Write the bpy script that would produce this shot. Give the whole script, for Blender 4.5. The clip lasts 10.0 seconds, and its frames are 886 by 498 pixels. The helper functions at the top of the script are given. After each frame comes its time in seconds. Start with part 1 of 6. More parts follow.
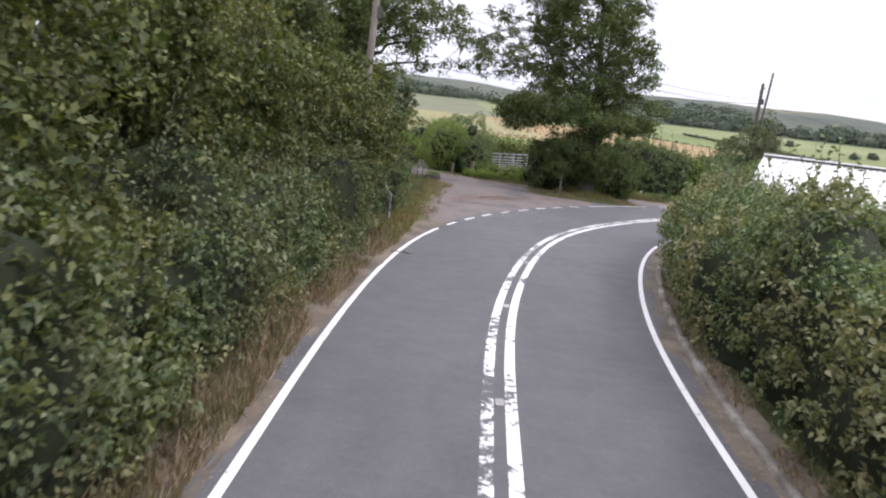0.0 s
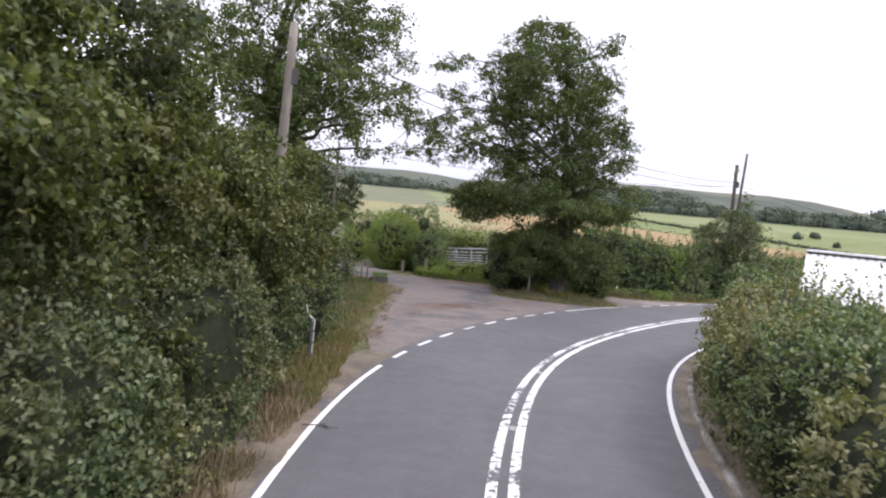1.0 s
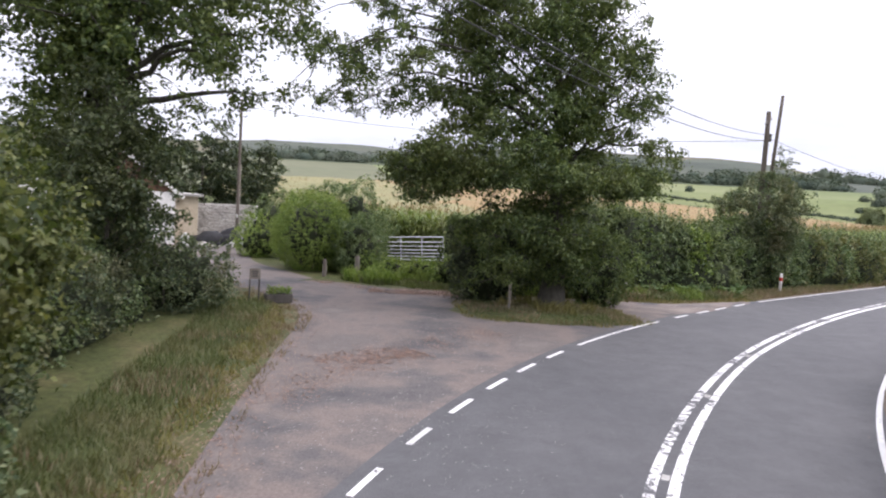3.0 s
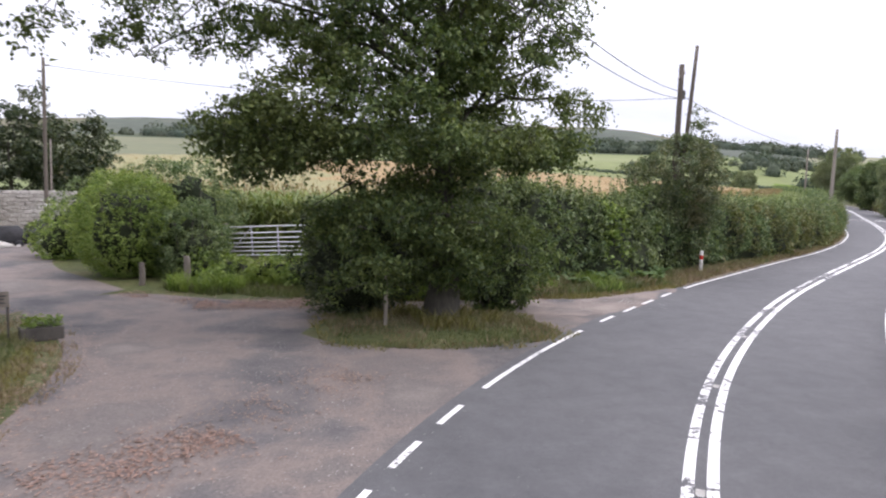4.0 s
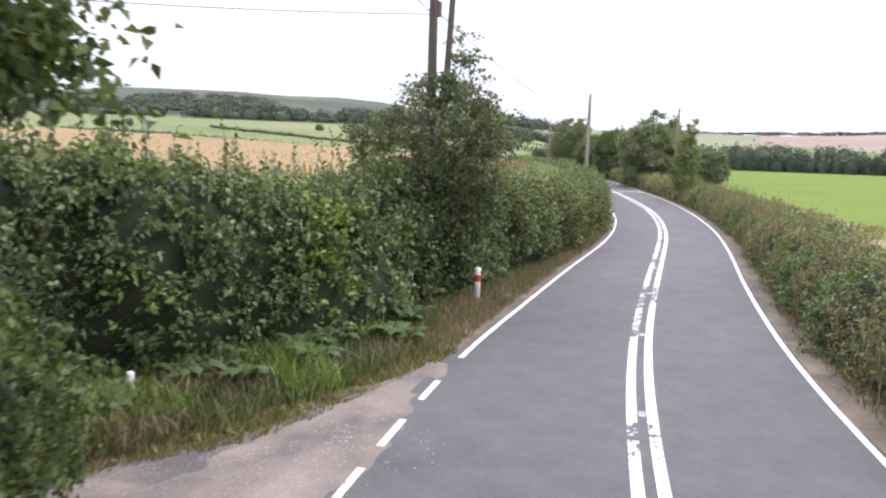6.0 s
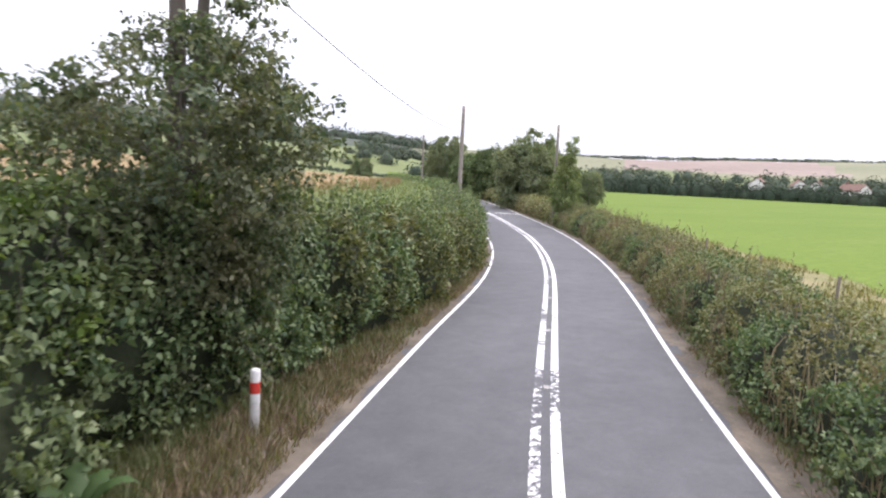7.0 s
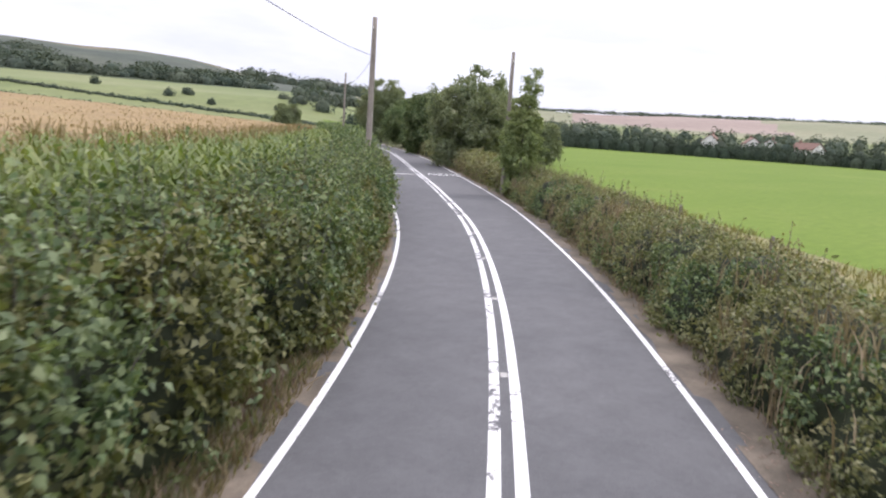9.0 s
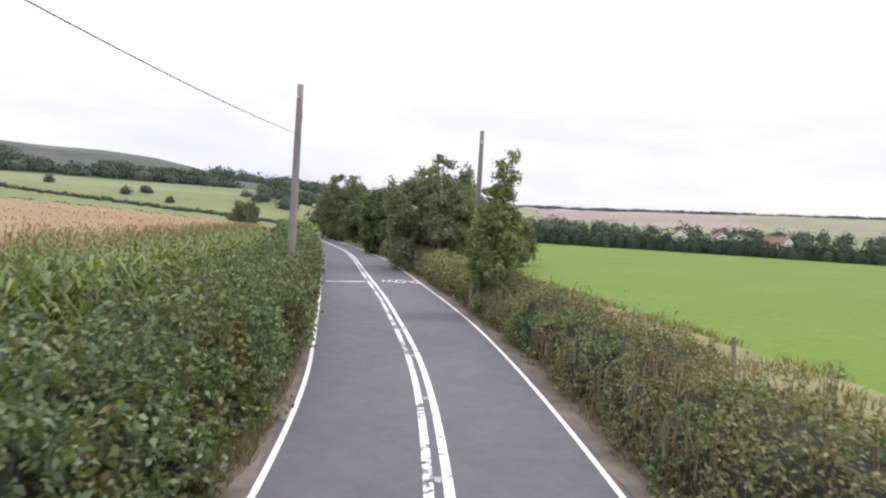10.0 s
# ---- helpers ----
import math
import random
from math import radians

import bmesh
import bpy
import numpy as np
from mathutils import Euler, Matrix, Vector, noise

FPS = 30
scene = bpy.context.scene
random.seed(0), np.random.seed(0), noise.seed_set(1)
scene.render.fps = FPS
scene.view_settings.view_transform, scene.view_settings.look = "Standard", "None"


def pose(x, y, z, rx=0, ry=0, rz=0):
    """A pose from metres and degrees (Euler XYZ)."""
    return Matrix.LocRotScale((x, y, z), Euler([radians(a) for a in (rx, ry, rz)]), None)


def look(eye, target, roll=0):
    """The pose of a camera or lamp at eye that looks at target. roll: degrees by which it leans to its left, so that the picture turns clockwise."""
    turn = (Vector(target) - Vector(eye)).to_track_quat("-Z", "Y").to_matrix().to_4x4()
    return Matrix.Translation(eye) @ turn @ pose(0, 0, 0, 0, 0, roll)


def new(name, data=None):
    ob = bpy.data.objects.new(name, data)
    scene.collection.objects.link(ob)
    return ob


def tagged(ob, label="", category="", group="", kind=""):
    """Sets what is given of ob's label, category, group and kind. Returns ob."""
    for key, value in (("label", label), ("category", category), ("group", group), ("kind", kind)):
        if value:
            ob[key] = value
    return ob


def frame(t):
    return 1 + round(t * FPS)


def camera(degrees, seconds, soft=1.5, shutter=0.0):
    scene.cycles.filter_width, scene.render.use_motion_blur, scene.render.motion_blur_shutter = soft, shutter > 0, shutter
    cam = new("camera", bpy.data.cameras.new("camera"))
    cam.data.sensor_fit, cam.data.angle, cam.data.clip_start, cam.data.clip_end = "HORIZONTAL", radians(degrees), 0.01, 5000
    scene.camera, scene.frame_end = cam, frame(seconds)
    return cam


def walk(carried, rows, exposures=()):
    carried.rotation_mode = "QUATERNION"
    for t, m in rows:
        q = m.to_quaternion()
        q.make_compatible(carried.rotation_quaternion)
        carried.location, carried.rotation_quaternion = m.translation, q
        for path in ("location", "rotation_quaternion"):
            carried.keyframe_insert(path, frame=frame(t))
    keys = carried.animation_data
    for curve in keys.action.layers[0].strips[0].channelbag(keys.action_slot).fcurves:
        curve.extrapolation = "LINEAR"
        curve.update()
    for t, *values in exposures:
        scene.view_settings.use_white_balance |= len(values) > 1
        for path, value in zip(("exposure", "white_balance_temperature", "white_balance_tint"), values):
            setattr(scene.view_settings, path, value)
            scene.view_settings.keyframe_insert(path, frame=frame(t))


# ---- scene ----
cam = camera(63.78, 10.0, soft=2.1, shutter=0.15)
PATH = [
    (0, (1.687, 1.562, 3.505), (1.630, 3.530, 3.153), 7.2),
    (0.5, (1.606, 4.973, 3.596), (1.618, 6.952, 3.310), 6.2),
    (1, (1.594, 8.089, 3.691), (1.637, 10.087, 3.598), 5.7),
    (1.5, (1.569, 11.303, 3.754), (1.622, 13.298, 3.628), 5.5),
    (2, (1.668, 14.386, 3.771), (1.746, 16.378, 3.617), 4.7),
    (3.5, (3.142, 24.171, 3.951), (3.441, 26.142, 3.789), 2.9),
    (4, (4.073, 27.354, 3.964), (4.555, 29.283, 3.749), 2.0),
    (4.5, (5.318, 30.605, 4.026), (5.982, 32.472, 3.753), 1.6),
    (5, (6.924, 33.718, 4.009), (7.696, 35.546, 3.758), 1.1),
    (5.5, (9.085, 36.772, 3.983), (10.049, 38.505, 3.730), 1.4),
    (6, (11.295, 39.524, 3.957), (12.397, 41.171, 3.685), 1.8),
    (6.2, (12.396, 40.683, 3.952), (13.567, 42.279, 3.667), 2.0),
    (7.3, (19.090, 46.807, 3.857), (20.502, 48.210, 3.658), 3.1),
    (7.5, (20.291, 47.915, 3.803), (21.726, 49.292, 3.586), 3.2),
    (8, (23.777, 50.755, 3.774), (25.255, 52.060, 3.441), 3.4),
    (8.5, (27.421, 53.598, 3.773), (28.857, 54.955, 3.459), 3.9),
    (9, (31.372, 56.480, 3.770), (32.841, 57.797, 3.437), 4.0),
    (9.5, (35.397, 59.568, 3.873), (36.935, 60.839, 3.738), 4.1),
    (10, (39.485, 62.740, 3.933), (41.017, 64.024, 3.871), 3.5),
]
STOPS = [(0, 0.14), (2, 0.12), (3.5, 0.11), (4.5, 0.18), (5, 0.31), (6, 0.34), (7.5, 0.23), (8.5, 0.11), (10, -0.05)]
walk(cam, [(t, look(eye, target, roll)) for t, eye, target, roll in PATH], [(t, stops, 6310, 21) for t, stops in STOPS])

# ---- overcast daylight ----
SUN_ELEV, SUN_AZ = 52.0, 110.0
world = bpy.data.worlds.new("overcast_sky")
scene.world = world
world.use_nodes = True
wn, wl = world.node_tree.nodes, world.node_tree.links
wn.clear()


def wnode(kind, **values):
    n = wn.new(kind)
    for k, v in values.items():
        n.inputs[k].default_value = v
    return n


w_out = wn.new("ShaderNodeOutputWorld")
w_co = wn.new("ShaderNodeTexCoord")
w_sky = wn.new("ShaderNodeTexSky")
w_sky.sky_type, w_sky.sun_disc = "NISHITA", False
w_sky.sun_elevation, w_sky.sun_rotation = radians(SUN_ELEV), radians(SUN_AZ)
w_blue = wnode("ShaderNodeBackground", Strength=0.10)
wl.new(w_sky.outputs["Color"], w_blue.inputs["Color"])
w_sep = wn.new("ShaderNodeSeparateXYZ")
wl.new(w_co.outputs["Generated"], w_sep.inputs[0])
w_ramp = wn.new("ShaderNodeValToRGB")
w_ramp.color_ramp.elements[0].position, w_ramp.color_ramp.elements[0].color = 0.0, (0.80, 0.84, 0.90, 1)
w_ramp.color_ramp.elements[1].position, w_ramp.color_ramp.elements[1].color = 0.75, (2.0, 2.02, 2.08, 1)
mid = w_ramp.color_ramp.elements.new(0.16)
mid.color = (1.0, 1.02, 1.06, 1)
wl.new(w_sep.outputs["Z"], w_ramp.inputs["Fac"])
w_map = wn.new("ShaderNodeMapping")
w_map.inputs["Scale"].default_value = (1.6, 1.6, 7.0)
wl.new(w_co.outputs["Generated"], w_map.inputs["Vector"])
w_noise = wnode("ShaderNodeTexNoise", Scale=1.7, Detail=6.0, Roughness=0.55)
wl.new(w_map.outputs["Vector"], w_noise.inputs["Vector"])
w_cr = wn.new("ShaderNodeValToRGB")
w_cr.color_ramp.elements[0].position, w_cr.color_ramp.elements[0].color = 0.36, (0.84, 0.865, 0.905, 1)
w_cr.color_ramp.elements[1].position, w_cr.color_ramp.elements[1].color = 0.60, (1.06, 1.06, 1.06, 1)
wl.new(w_noise.outputs["Fac"], w_cr.inputs["Fac"])
w_mul = wn.new("ShaderNodeMixRGB")
w_mul.blend_type = "MULTIPLY"
w_mul.inputs["Fac"].default_value = 1.0
wl.new(w_ramp.outputs["Color"], w_mul.inputs["Color1"])
wl.new(w_cr.outputs["Color"], w_mul.inputs["Color2"])
w_cloud = wnode("ShaderNodeBackground", Strength=1.2)
wl.new(w_mul.outputs["Color"], w_cloud.inputs["Color"])
w_mix = wnode("ShaderNodeMixShader", Fac=0.9)
wl.new(w_blue.outputs[0], w_mix.inputs[1])
wl.new(w_cloud.outputs[0], w_mix.inputs[2])
wl.new(w_mix.outputs[0], w_out.inputs["Surface"])

sun_data = bpy.data.lights.new("sun", "SUN")
sun_data.energy, sun_data.angle, sun_data.color = 1.6, radians(14), (1.0, 0.97, 0.93)
sun = new("sun", sun_data)
_az, _el = radians(SUN_AZ), radians(SUN_ELEV)
sun.matrix_world = look((math.sin(_az) * math.cos(_el) * 50, math.cos(_az) * math.cos(_el) * 50, math.sin(_el) * 50), (0, 0, 0))


# ---- materials ----
def material(name, rough=0.8, spec=0.3, metal=0.0):
    m = bpy.data.materials.new(name)
    m.use_nodes = True
    b = m.node_tree.nodes["Principled BSDF"]
    b.inputs["Roughness"].default_value = rough
    b.inputs["Specular IOR Level"].default_value = spec
    b.inputs["Metallic"].default_value = metal
    return m, m.node_tree.nodes, m.node_tree.links, b


def ramp(nodes, stops):
    r = nodes.new("ShaderNodeValToRGB")
    e = r.color_ramp.elements
    e[0].position, e[0].color = stops[0][0], (*stops[0][1], 1)
    e[1].position, e[1].color = stops[-1][0], (*stops[-1][1], 1)
    for p, c in stops[1:-1]:
        e.new(p).color = (*c, 1)
    return r


def noise_fac(nodes, links, scale, detail=4.0, rough=0.6, stretch=None):
    co = nodes.new("ShaderNodeNewGeometry")
    n = nodes.new("ShaderNodeTexNoise")
    n.inputs["Scale"].default_value, n.inputs["Detail"].default_value, n.inputs["Roughness"].default_value = scale, detail, rough
    if stretch:
        mp = nodes.new("ShaderNodeMapping")
        mp.inputs["Scale"].default_value = stretch
        links.new(co.outputs["Position"], mp.inputs["Vector"])
        links.new(mp.outputs["Vector"], n.inputs["Vector"])
    else:
        links.new(co.outputs["Position"], n.inputs["Vector"])
    return n.outputs["Fac"]


def mix_rgb(nodes, links, fac, a, b, mode="MIX"):
    m = nodes.new("ShaderNodeMixRGB")
    m.blend_type = mode
    for sock, v in (("Fac", fac), ("Color1", a), ("Color2", b)):
        if isinstance(v, (int, float)):
            m.inputs[sock].default_value = v
        elif isinstance(v, tuple):
            m.inputs[sock].default_value = (*v, 1)
        else:
            links.new(v, m.inputs[sock])
    return m.outputs["Color"]


def surface(name, big, small, rough=0.85, spec=0.25, big_scale=0.3, small_scale=12.0, bump=0.3, bump_scale=40.0, metal=0.0, stretch=None):
    """Two scales of colour variation and a fine relief."""
    m, nodes, links, b = material(name, rough, spec, metal)
    r1 = ramp(nodes, big)
    links.new(noise_fac(nodes, links, big_scale, 5.0, 0.6, stretch), r1.inputs["Fac"])
    r2 = ramp(nodes, small)
    links.new(noise_fac(nodes, links, small_scale, 3.0, 0.7, stretch), r2.inputs["Fac"])
    links.new(mix_rgb(nodes, links, 1.0, r1.outputs["Color"], r2.outputs["Color"], "MULTIPLY"), b.inputs["Base Color"])
    if bump:
        bp = nodes.new("ShaderNodeBump")
        bp.inputs["Strength"].default_value, bp.inputs["Distance"].default_value = bump, 0.02
        links.new(noise_fac(nodes, links, bump_scale, 3.0, 0.6, stretch), bp.inputs["Height"])
        links.new(bp.outputs["Normal"], b.inputs["Normal"])
    return m


def leafy(name, dark, mid_c, light, odd, patch=0.35, odd_amount=0.5, through_light=0.3, rough=0.5, gloss=0.3):
    """Leaves: each one differs, patches drift towards another tint, light passes through."""
    m, nodes, links, b = material(name, rough, gloss)
    g = nodes.new("ShaderNodeNewGeometry")
    r = ramp(nodes, [(0.0, dark), (0.55, mid_c), (1.0, light)])
    links.new(g.outputs["Random Per Island"], r.inputs["Fac"])
    pr = ramp(nodes, [(0.45, (0, 0, 0)), (0.72, (odd_amount,) * 3)])
    links.new(noise_fac(nodes, links, patch, 4.0, 0.65), pr.inputs["Fac"])
    col = mix_rgb(nodes, links, pr.outputs["Color"], r.outputs["Color"], odd)
    links.new(col, b.inputs["Base Color"])
    t = nodes.new("ShaderNodeBsdfTranslucent")
    links.new(mix_rgb(nodes, links, 1.0, col, (1.25, 1.3, 0.6), "MULTIPLY"), t.inputs["Color"])
    mx = nodes.new("ShaderNodeMixShader")
    mx.inputs["Fac"].default_value = through_light
    links.new(b.outputs[0], mx.inputs[1])
    links.new(t.outputs[0], mx.inputs[2])
    links.new(mx.outputs[0], nodes["Material Output"].inputs["Surface"])
    return m


def painted(name, paint, under, wear, scale=9.0, rough=0.7):
    """Road paint worn through to what lies under it."""
    m, nodes, links, b = material(name, rough, 0.3)
    r = ramp(nodes, [(wear - 0.03, under), (wear + 0.03, paint)])
    low = nodes.new("ShaderNodeMath")
    low.operation = "MULTIPLY_ADD"
    links.new(noise_fac(nodes, links, 0.35, 2.0), low.inputs[0])
    low.inputs[1].default_value, low.inputs[2].default_value = 0.75, -0.375
    add = nodes.new("ShaderNodeMath")
    links.new(noise_fac(nodes, links, scale, 6.0, 0.75), add.inputs[0])
    links.new(low.outputs[0], add.inputs[1])
    links.new(add.outputs[0], r.inputs["Fac"])
    g = ramp(nodes, [(0.3, (0.86, 0.86, 0.85)), (0.7, (1, 1, 1))])
    links.new(noise_fac(nodes, links, 1.3, 4.0), g.inputs["Fac"])
    links.new(mix_rgb(nodes, links, 1.0, r.outputs["Color"], g.outputs["Color"], "MULTIPLY"), b.inputs["Base Color"])
    return m


def tarmac(name, a, b_, speck, along=None):
    m, nodes, links, b = material(name, 0.78, 0.35)
    r1 = ramp(nodes, [(0.3, a), (0.7, b_)])
    links.new(noise_fac(nodes, links, 0.22, 5.0, 0.6), r1.inputs["Fac"])
    r2 = ramp(nodes, [(0.3, (0.72, 0.72, 0.73)), (0.55, (1, 1, 1)), (0.75, speck)])
    links.new(noise_fac(nodes, links, 55.0, 2.0, 0.8), r2.inputs["Fac"])
    r3 = ramp(nodes, [(0.33, (0.87, 0.87, 0.87)), (0.67, (1.08, 1.08, 1.08))])
    links.new(noise_fac(nodes, links, 1.7, 4.0, 0.6), r3.inputs["Fac"])
    c = mix_rgb(nodes, links, 1.0, r1.outputs["Color"], r2.outputs["Color"], "MULTIPLY")
    r4 = ramp(nodes, [(0.35, (0.92, 0.92, 0.92)), (0.65, (1.07, 1.07, 1.06))])
    links.new(noise_fac(nodes, links, 9.0, 3.0, 0.75), r4.inputs["Fac"])
    c = mix_rgb(nodes, links, 1.0, c, r4.outputs["Color"], "MULTIPLY")
    links.new(mix_rgb(nodes, links, 1.0, c, r3.outputs["Color"], "MULTIPLY"), b.inputs["Base Color"])
    bp = nodes.new("ShaderNodeBump")
    bp.inputs["Strength"].default_value, bp.inputs["Distance"].default_value = 0.5, 0.006
    links.new(noise_fac(nodes, links, 90.0, 2.0, 0.7), bp.inputs["Height"])
    links.new(bp.outputs["Normal"], b.inputs["Normal"])
    return m


GREY = [(0.3, (0.85, 0.85, 0.85)), (0.7, (1.1, 1.1, 1.1))]
M_ROAD = tarmac("asphalt", (0.088, 0.089, 0.092), (0.113, 0.113, 0.115), (1.35, 1.33, 1.3))
M_LANE = surface("lane_gravel", [(0.32, (0.080, 0.079, 0.082)), (0.42, (0.125, 0.117, 0.114)), (0.52, (0.188, 0.158, 0.141)), (0.60, (0.142, 0.128, 0.120)), (0.74, (0.200, 0.178, 0.160))],
                 [(0.3, (0.70, 0.70, 0.70)), (0.7, (1.22, 1.20, 1.18))], big_scale=0.36, small_scale=22.0, bump=0.5, bump_scale=45.0)
M_APRON = surface("pale_pink_grit", [(0.34, (0.135, 0.122, 0.114)), (0.5, (0.21, 0.178, 0.158)), (0.7, (0.27, 0.235, 0.205))], [(0.3, (0.75, 0.75, 0.75)), (0.7, (1.18, 1.16, 1.15))], big_scale=0.8, small_scale=26.0, bump=0.6, bump_scale=40.0)
M_LINE = painted("road_paint", (0.72, 0.72, 0.70), (0.10, 0.10, 0.105), 0.33)
M_LINE_MID = painted("road_paint_flaked", (0.72, 0.72, 0.70), (0.10, 0.10, 0.105), 0.40, 6.0)
M_LINE_WORN = painted("road_paint_worn", (0.70, 0.70, 0.68), (0.10, 0.10, 0.105), 0.465, 5.0)
M_LINE_FAINT = painted("road_paint_faint", (0.55, 0.55, 0.53), (0.13, 0.13, 0.135), 0.42, 7.0)
M_LITTER = leafy("fallen_leaves", (0.173, 0.107, 0.084), (0.255, 0.161, 0.123), (0.337, 0.224, 0.179), (0.204, 0.166, 0.134), 0.8, 0.5, 0.1)
M_DIRT = surface("roadside_dirt", [(0.35, (0.10, 0.085, 0.065)), (0.65, (0.20, 0.165, 0.125))], GREY, big_scale=1.1, small_scale=14.0, bump=0.6, bump_scale=30.0)
M_KERB = surface("pale_concrete", [(0.35, (0.26, 0.25, 0.23)), (0.65, (0.40, 0.39, 0.36))], GREY, big_scale=0.9, small_scale=18.0, bump=0.3)
M_SOIL = surface("rough_grass_ground", [(0.3, (0.05, 0.065, 0.022)), (0.5, (0.085, 0.095, 0.035)), (0.7, (0.13, 0.115, 0.055))],
                 [(0.3, (0.6, 0.6, 0.6)), (0.7, (1.25, 1.25, 1.2))], big_scale=0.5, small_scale=7.0, bump=0.8, bump_scale=16.0)
M_FIELD = surface("bright_pasture", [(0.3, (0.102, 0.161, 0.023)), (0.55, (0.119, 0.176, 0.028)), (0.75, (0.143, 0.189, 0.038))],
                  [(0.3, (0.85, 0.87, 0.85)), (0.7, (1.1, 1.08, 1.1))], big_scale=0.05, small_scale=1.2, bump=0.5, bump_scale=9.0, stretch=(0.6, 1.5, 1.0), rough=0.95, spec=0.14)
M_PASTURE = surface("hill_pasture", [(0.3, (0.112, 0.145, 0.052)), (0.5, (0.138, 0.168, 0.062)), (0.7, (0.180, 0.192, 0.085))], GREY, big_scale=0.008, small_scale=0.15, bump=0.0)
M_HEATH = surface("hill_heath", [(0.3, (0.088, 0.088, 0.050)), (0.5, (0.118, 0.108, 0.064)), (0.7, (0.150, 0.125, 0.080))],
                  [(0.35, (0.72, 0.76, 0.72)), (0.65, (1.15, 1.12, 1.1))], big_scale=0.006, small_scale=0.05, bump=0.0)
M_WOODFLOOR = surface("wood_floor", [(0.3, (0.03, 0.045, 0.025)), (0.7, (0.06, 0.075, 0.035))], GREY, big_scale=0.03, small_scale=0.4, bump=0.0)
M_RED = surface("red_ploughed_field", [(0.3, (0.22, 0.172, 0.143)), (0.7, (0.265, 0.21, 0.173))], GREY, big_scale=0.008, small_scale=0.1, bump=0.0)
M_CROP = surface("pale_crop_field", [(0.3, (0.16, 0.175, 0.10)), (0.7, (0.21, 0.205, 0.125))], GREY, big_scale=0.008, small_scale=0.1, bump=0.0)
M_MAIZETOP = surface("maize_tops", [(0.3, (0.235, 0.165, 0.078)), (0.55, (0.272, 0.192, 0.092)), (0.75, (0.245, 0.200, 0.092))],
                     [(0.3, (0.6, 0.62, 0.55)), (0.7, (1.2, 1.18, 1.15))], big_scale=0.06, small_scale=2.2, bump=1.0, bump_scale=4.0)
M_HILLDARK = surface("dark_gorse_slope", [(0.3, (0.046, 0.060, 0.046)), (0.5, (0.062, 0.076, 0.056)), (0.7, (0.085, 0.094, 0.066))],
                     [(0.35, (0.75, 0.78, 0.75)), (0.65, (1.12, 1.1, 1.1))], big_scale=0.012, small_scale=0.08, bump=0.0)
M_MAIZEGREEN = surface("greener_maize_tops", [(0.3, (0.185, 0.185, 0.085)), (0.55, (0.225, 0.210, 0.100)), (0.75, (0.250, 0.205, 0.110))],
                       [(0.3, (0.6, 0.62, 0.55)), (0.7, (1.2, 1.18, 1.15))], big_scale=0.06, small_scale=2.2, bump=1.0, bump_scale=4.0)
M_ROUGHHILL = surface("rough_hill_grass", [(0.3, (0.098, 0.112, 0.060)), (0.5, (0.120, 0.130, 0.070)), (0.7, (0.150, 0.147, 0.084))], GREY, big_scale=0.008, small_scale=0.12, bump=0.0)
M_KERB_DIRTY = surface("dirty_kerb_concrete", [(0.32, (0.10, 0.088, 0.07)), (0.5, (0.20, 0.185, 0.16)), (0.68, (0.34, 0.33, 0.30))], GREY, big_scale=1.6, small_scale=18.0, bump=0.4)
M_DRYGROUND = surface("dry_margin_ground", [(0.3, (0.12, 0.14, 0.045)), (0.5, (0.19, 0.18, 0.075)), (0.7, (0.27, 0.22, 0.12))], [(0.3, (0.65, 0.68, 0.6)), (0.7, (1.2, 1.18, 1.15))], big_scale=0.45, small_scale=6.0, bump=0.8, bump_scale=14.0)
M_TROUGH = surface("dark_wet_timber", [(0.3, (0.055, 0.05, 0.045)), (0.7, (0.12, 0.11, 0.095))], GREY, big_scale=2.0, small_scale=18.0, bump=0.5, stretch=(1, 1, 0.3))

M_LEAF_THICKET = leafy("thicket_leaves", (0.033, 0.052, 0.016), (0.082, 0.108, 0.035), (0.175, 0.192, 0.070), (0.200, 0.165, 0.058), 0.45, 0.42)
M_LEAF_TALL = leafy("tall_back_leaves", (0.024, 0.042, 0.020), (0.060, 0.086, 0.040), (0.130, 0.152, 0.074), (0.120, 0.120, 0.050), 0.5, 0.4)
M_LEAF_BRAMBLE = leafy("bramble_leaves", (0.042, 0.068, 0.032), (0.095, 0.137, 0.060), (0.213, 0.248, 0.127), (0.191, 0.129, 0.081), 0.6, 0.45)
M_LEAF_OAK = leafy("oak_leaves", (0.034, 0.058, 0.022), (0.076, 0.114, 0.040), (0.165, 0.205, 0.070), (0.185, 0.185, 0.060), 0.35, 0.35, 0.32, 0.5, 0.28)
M_LEAF_HEDGE = leafy("hazel_hedge_leaves", (0.044, 0.080, 0.036), (0.112, 0.163, 0.070), (0.242, 0.300, 0.150), (0.205, 0.208, 0.095), 0.4, 0.45)
M_LEAF_OLIVE = leafy("olive_hedge_leaves", (0.046, 0.062, 0.024), (0.112, 0.128, 0.048), (0.215, 0.220, 0.096), (0.225, 0.190, 0.080), 0.5, 0.45)
M_LEAF_WEEDY = leafy("weedy_hedge_leaves", (0.085, 0.100, 0.042), (0.175, 0.188, 0.088), (0.290, 0.285, 0.150), (0.300, 0.225, 0.130), 0.55, 0.42)
M_LEAF_BUSH = leafy("light_bush_leaves", (0.078, 0.128, 0.026), (0.155, 0.232, 0.050), (0.275, 0.345, 0.100), (0.240, 0.262, 0.075), 0.8, 0.4)
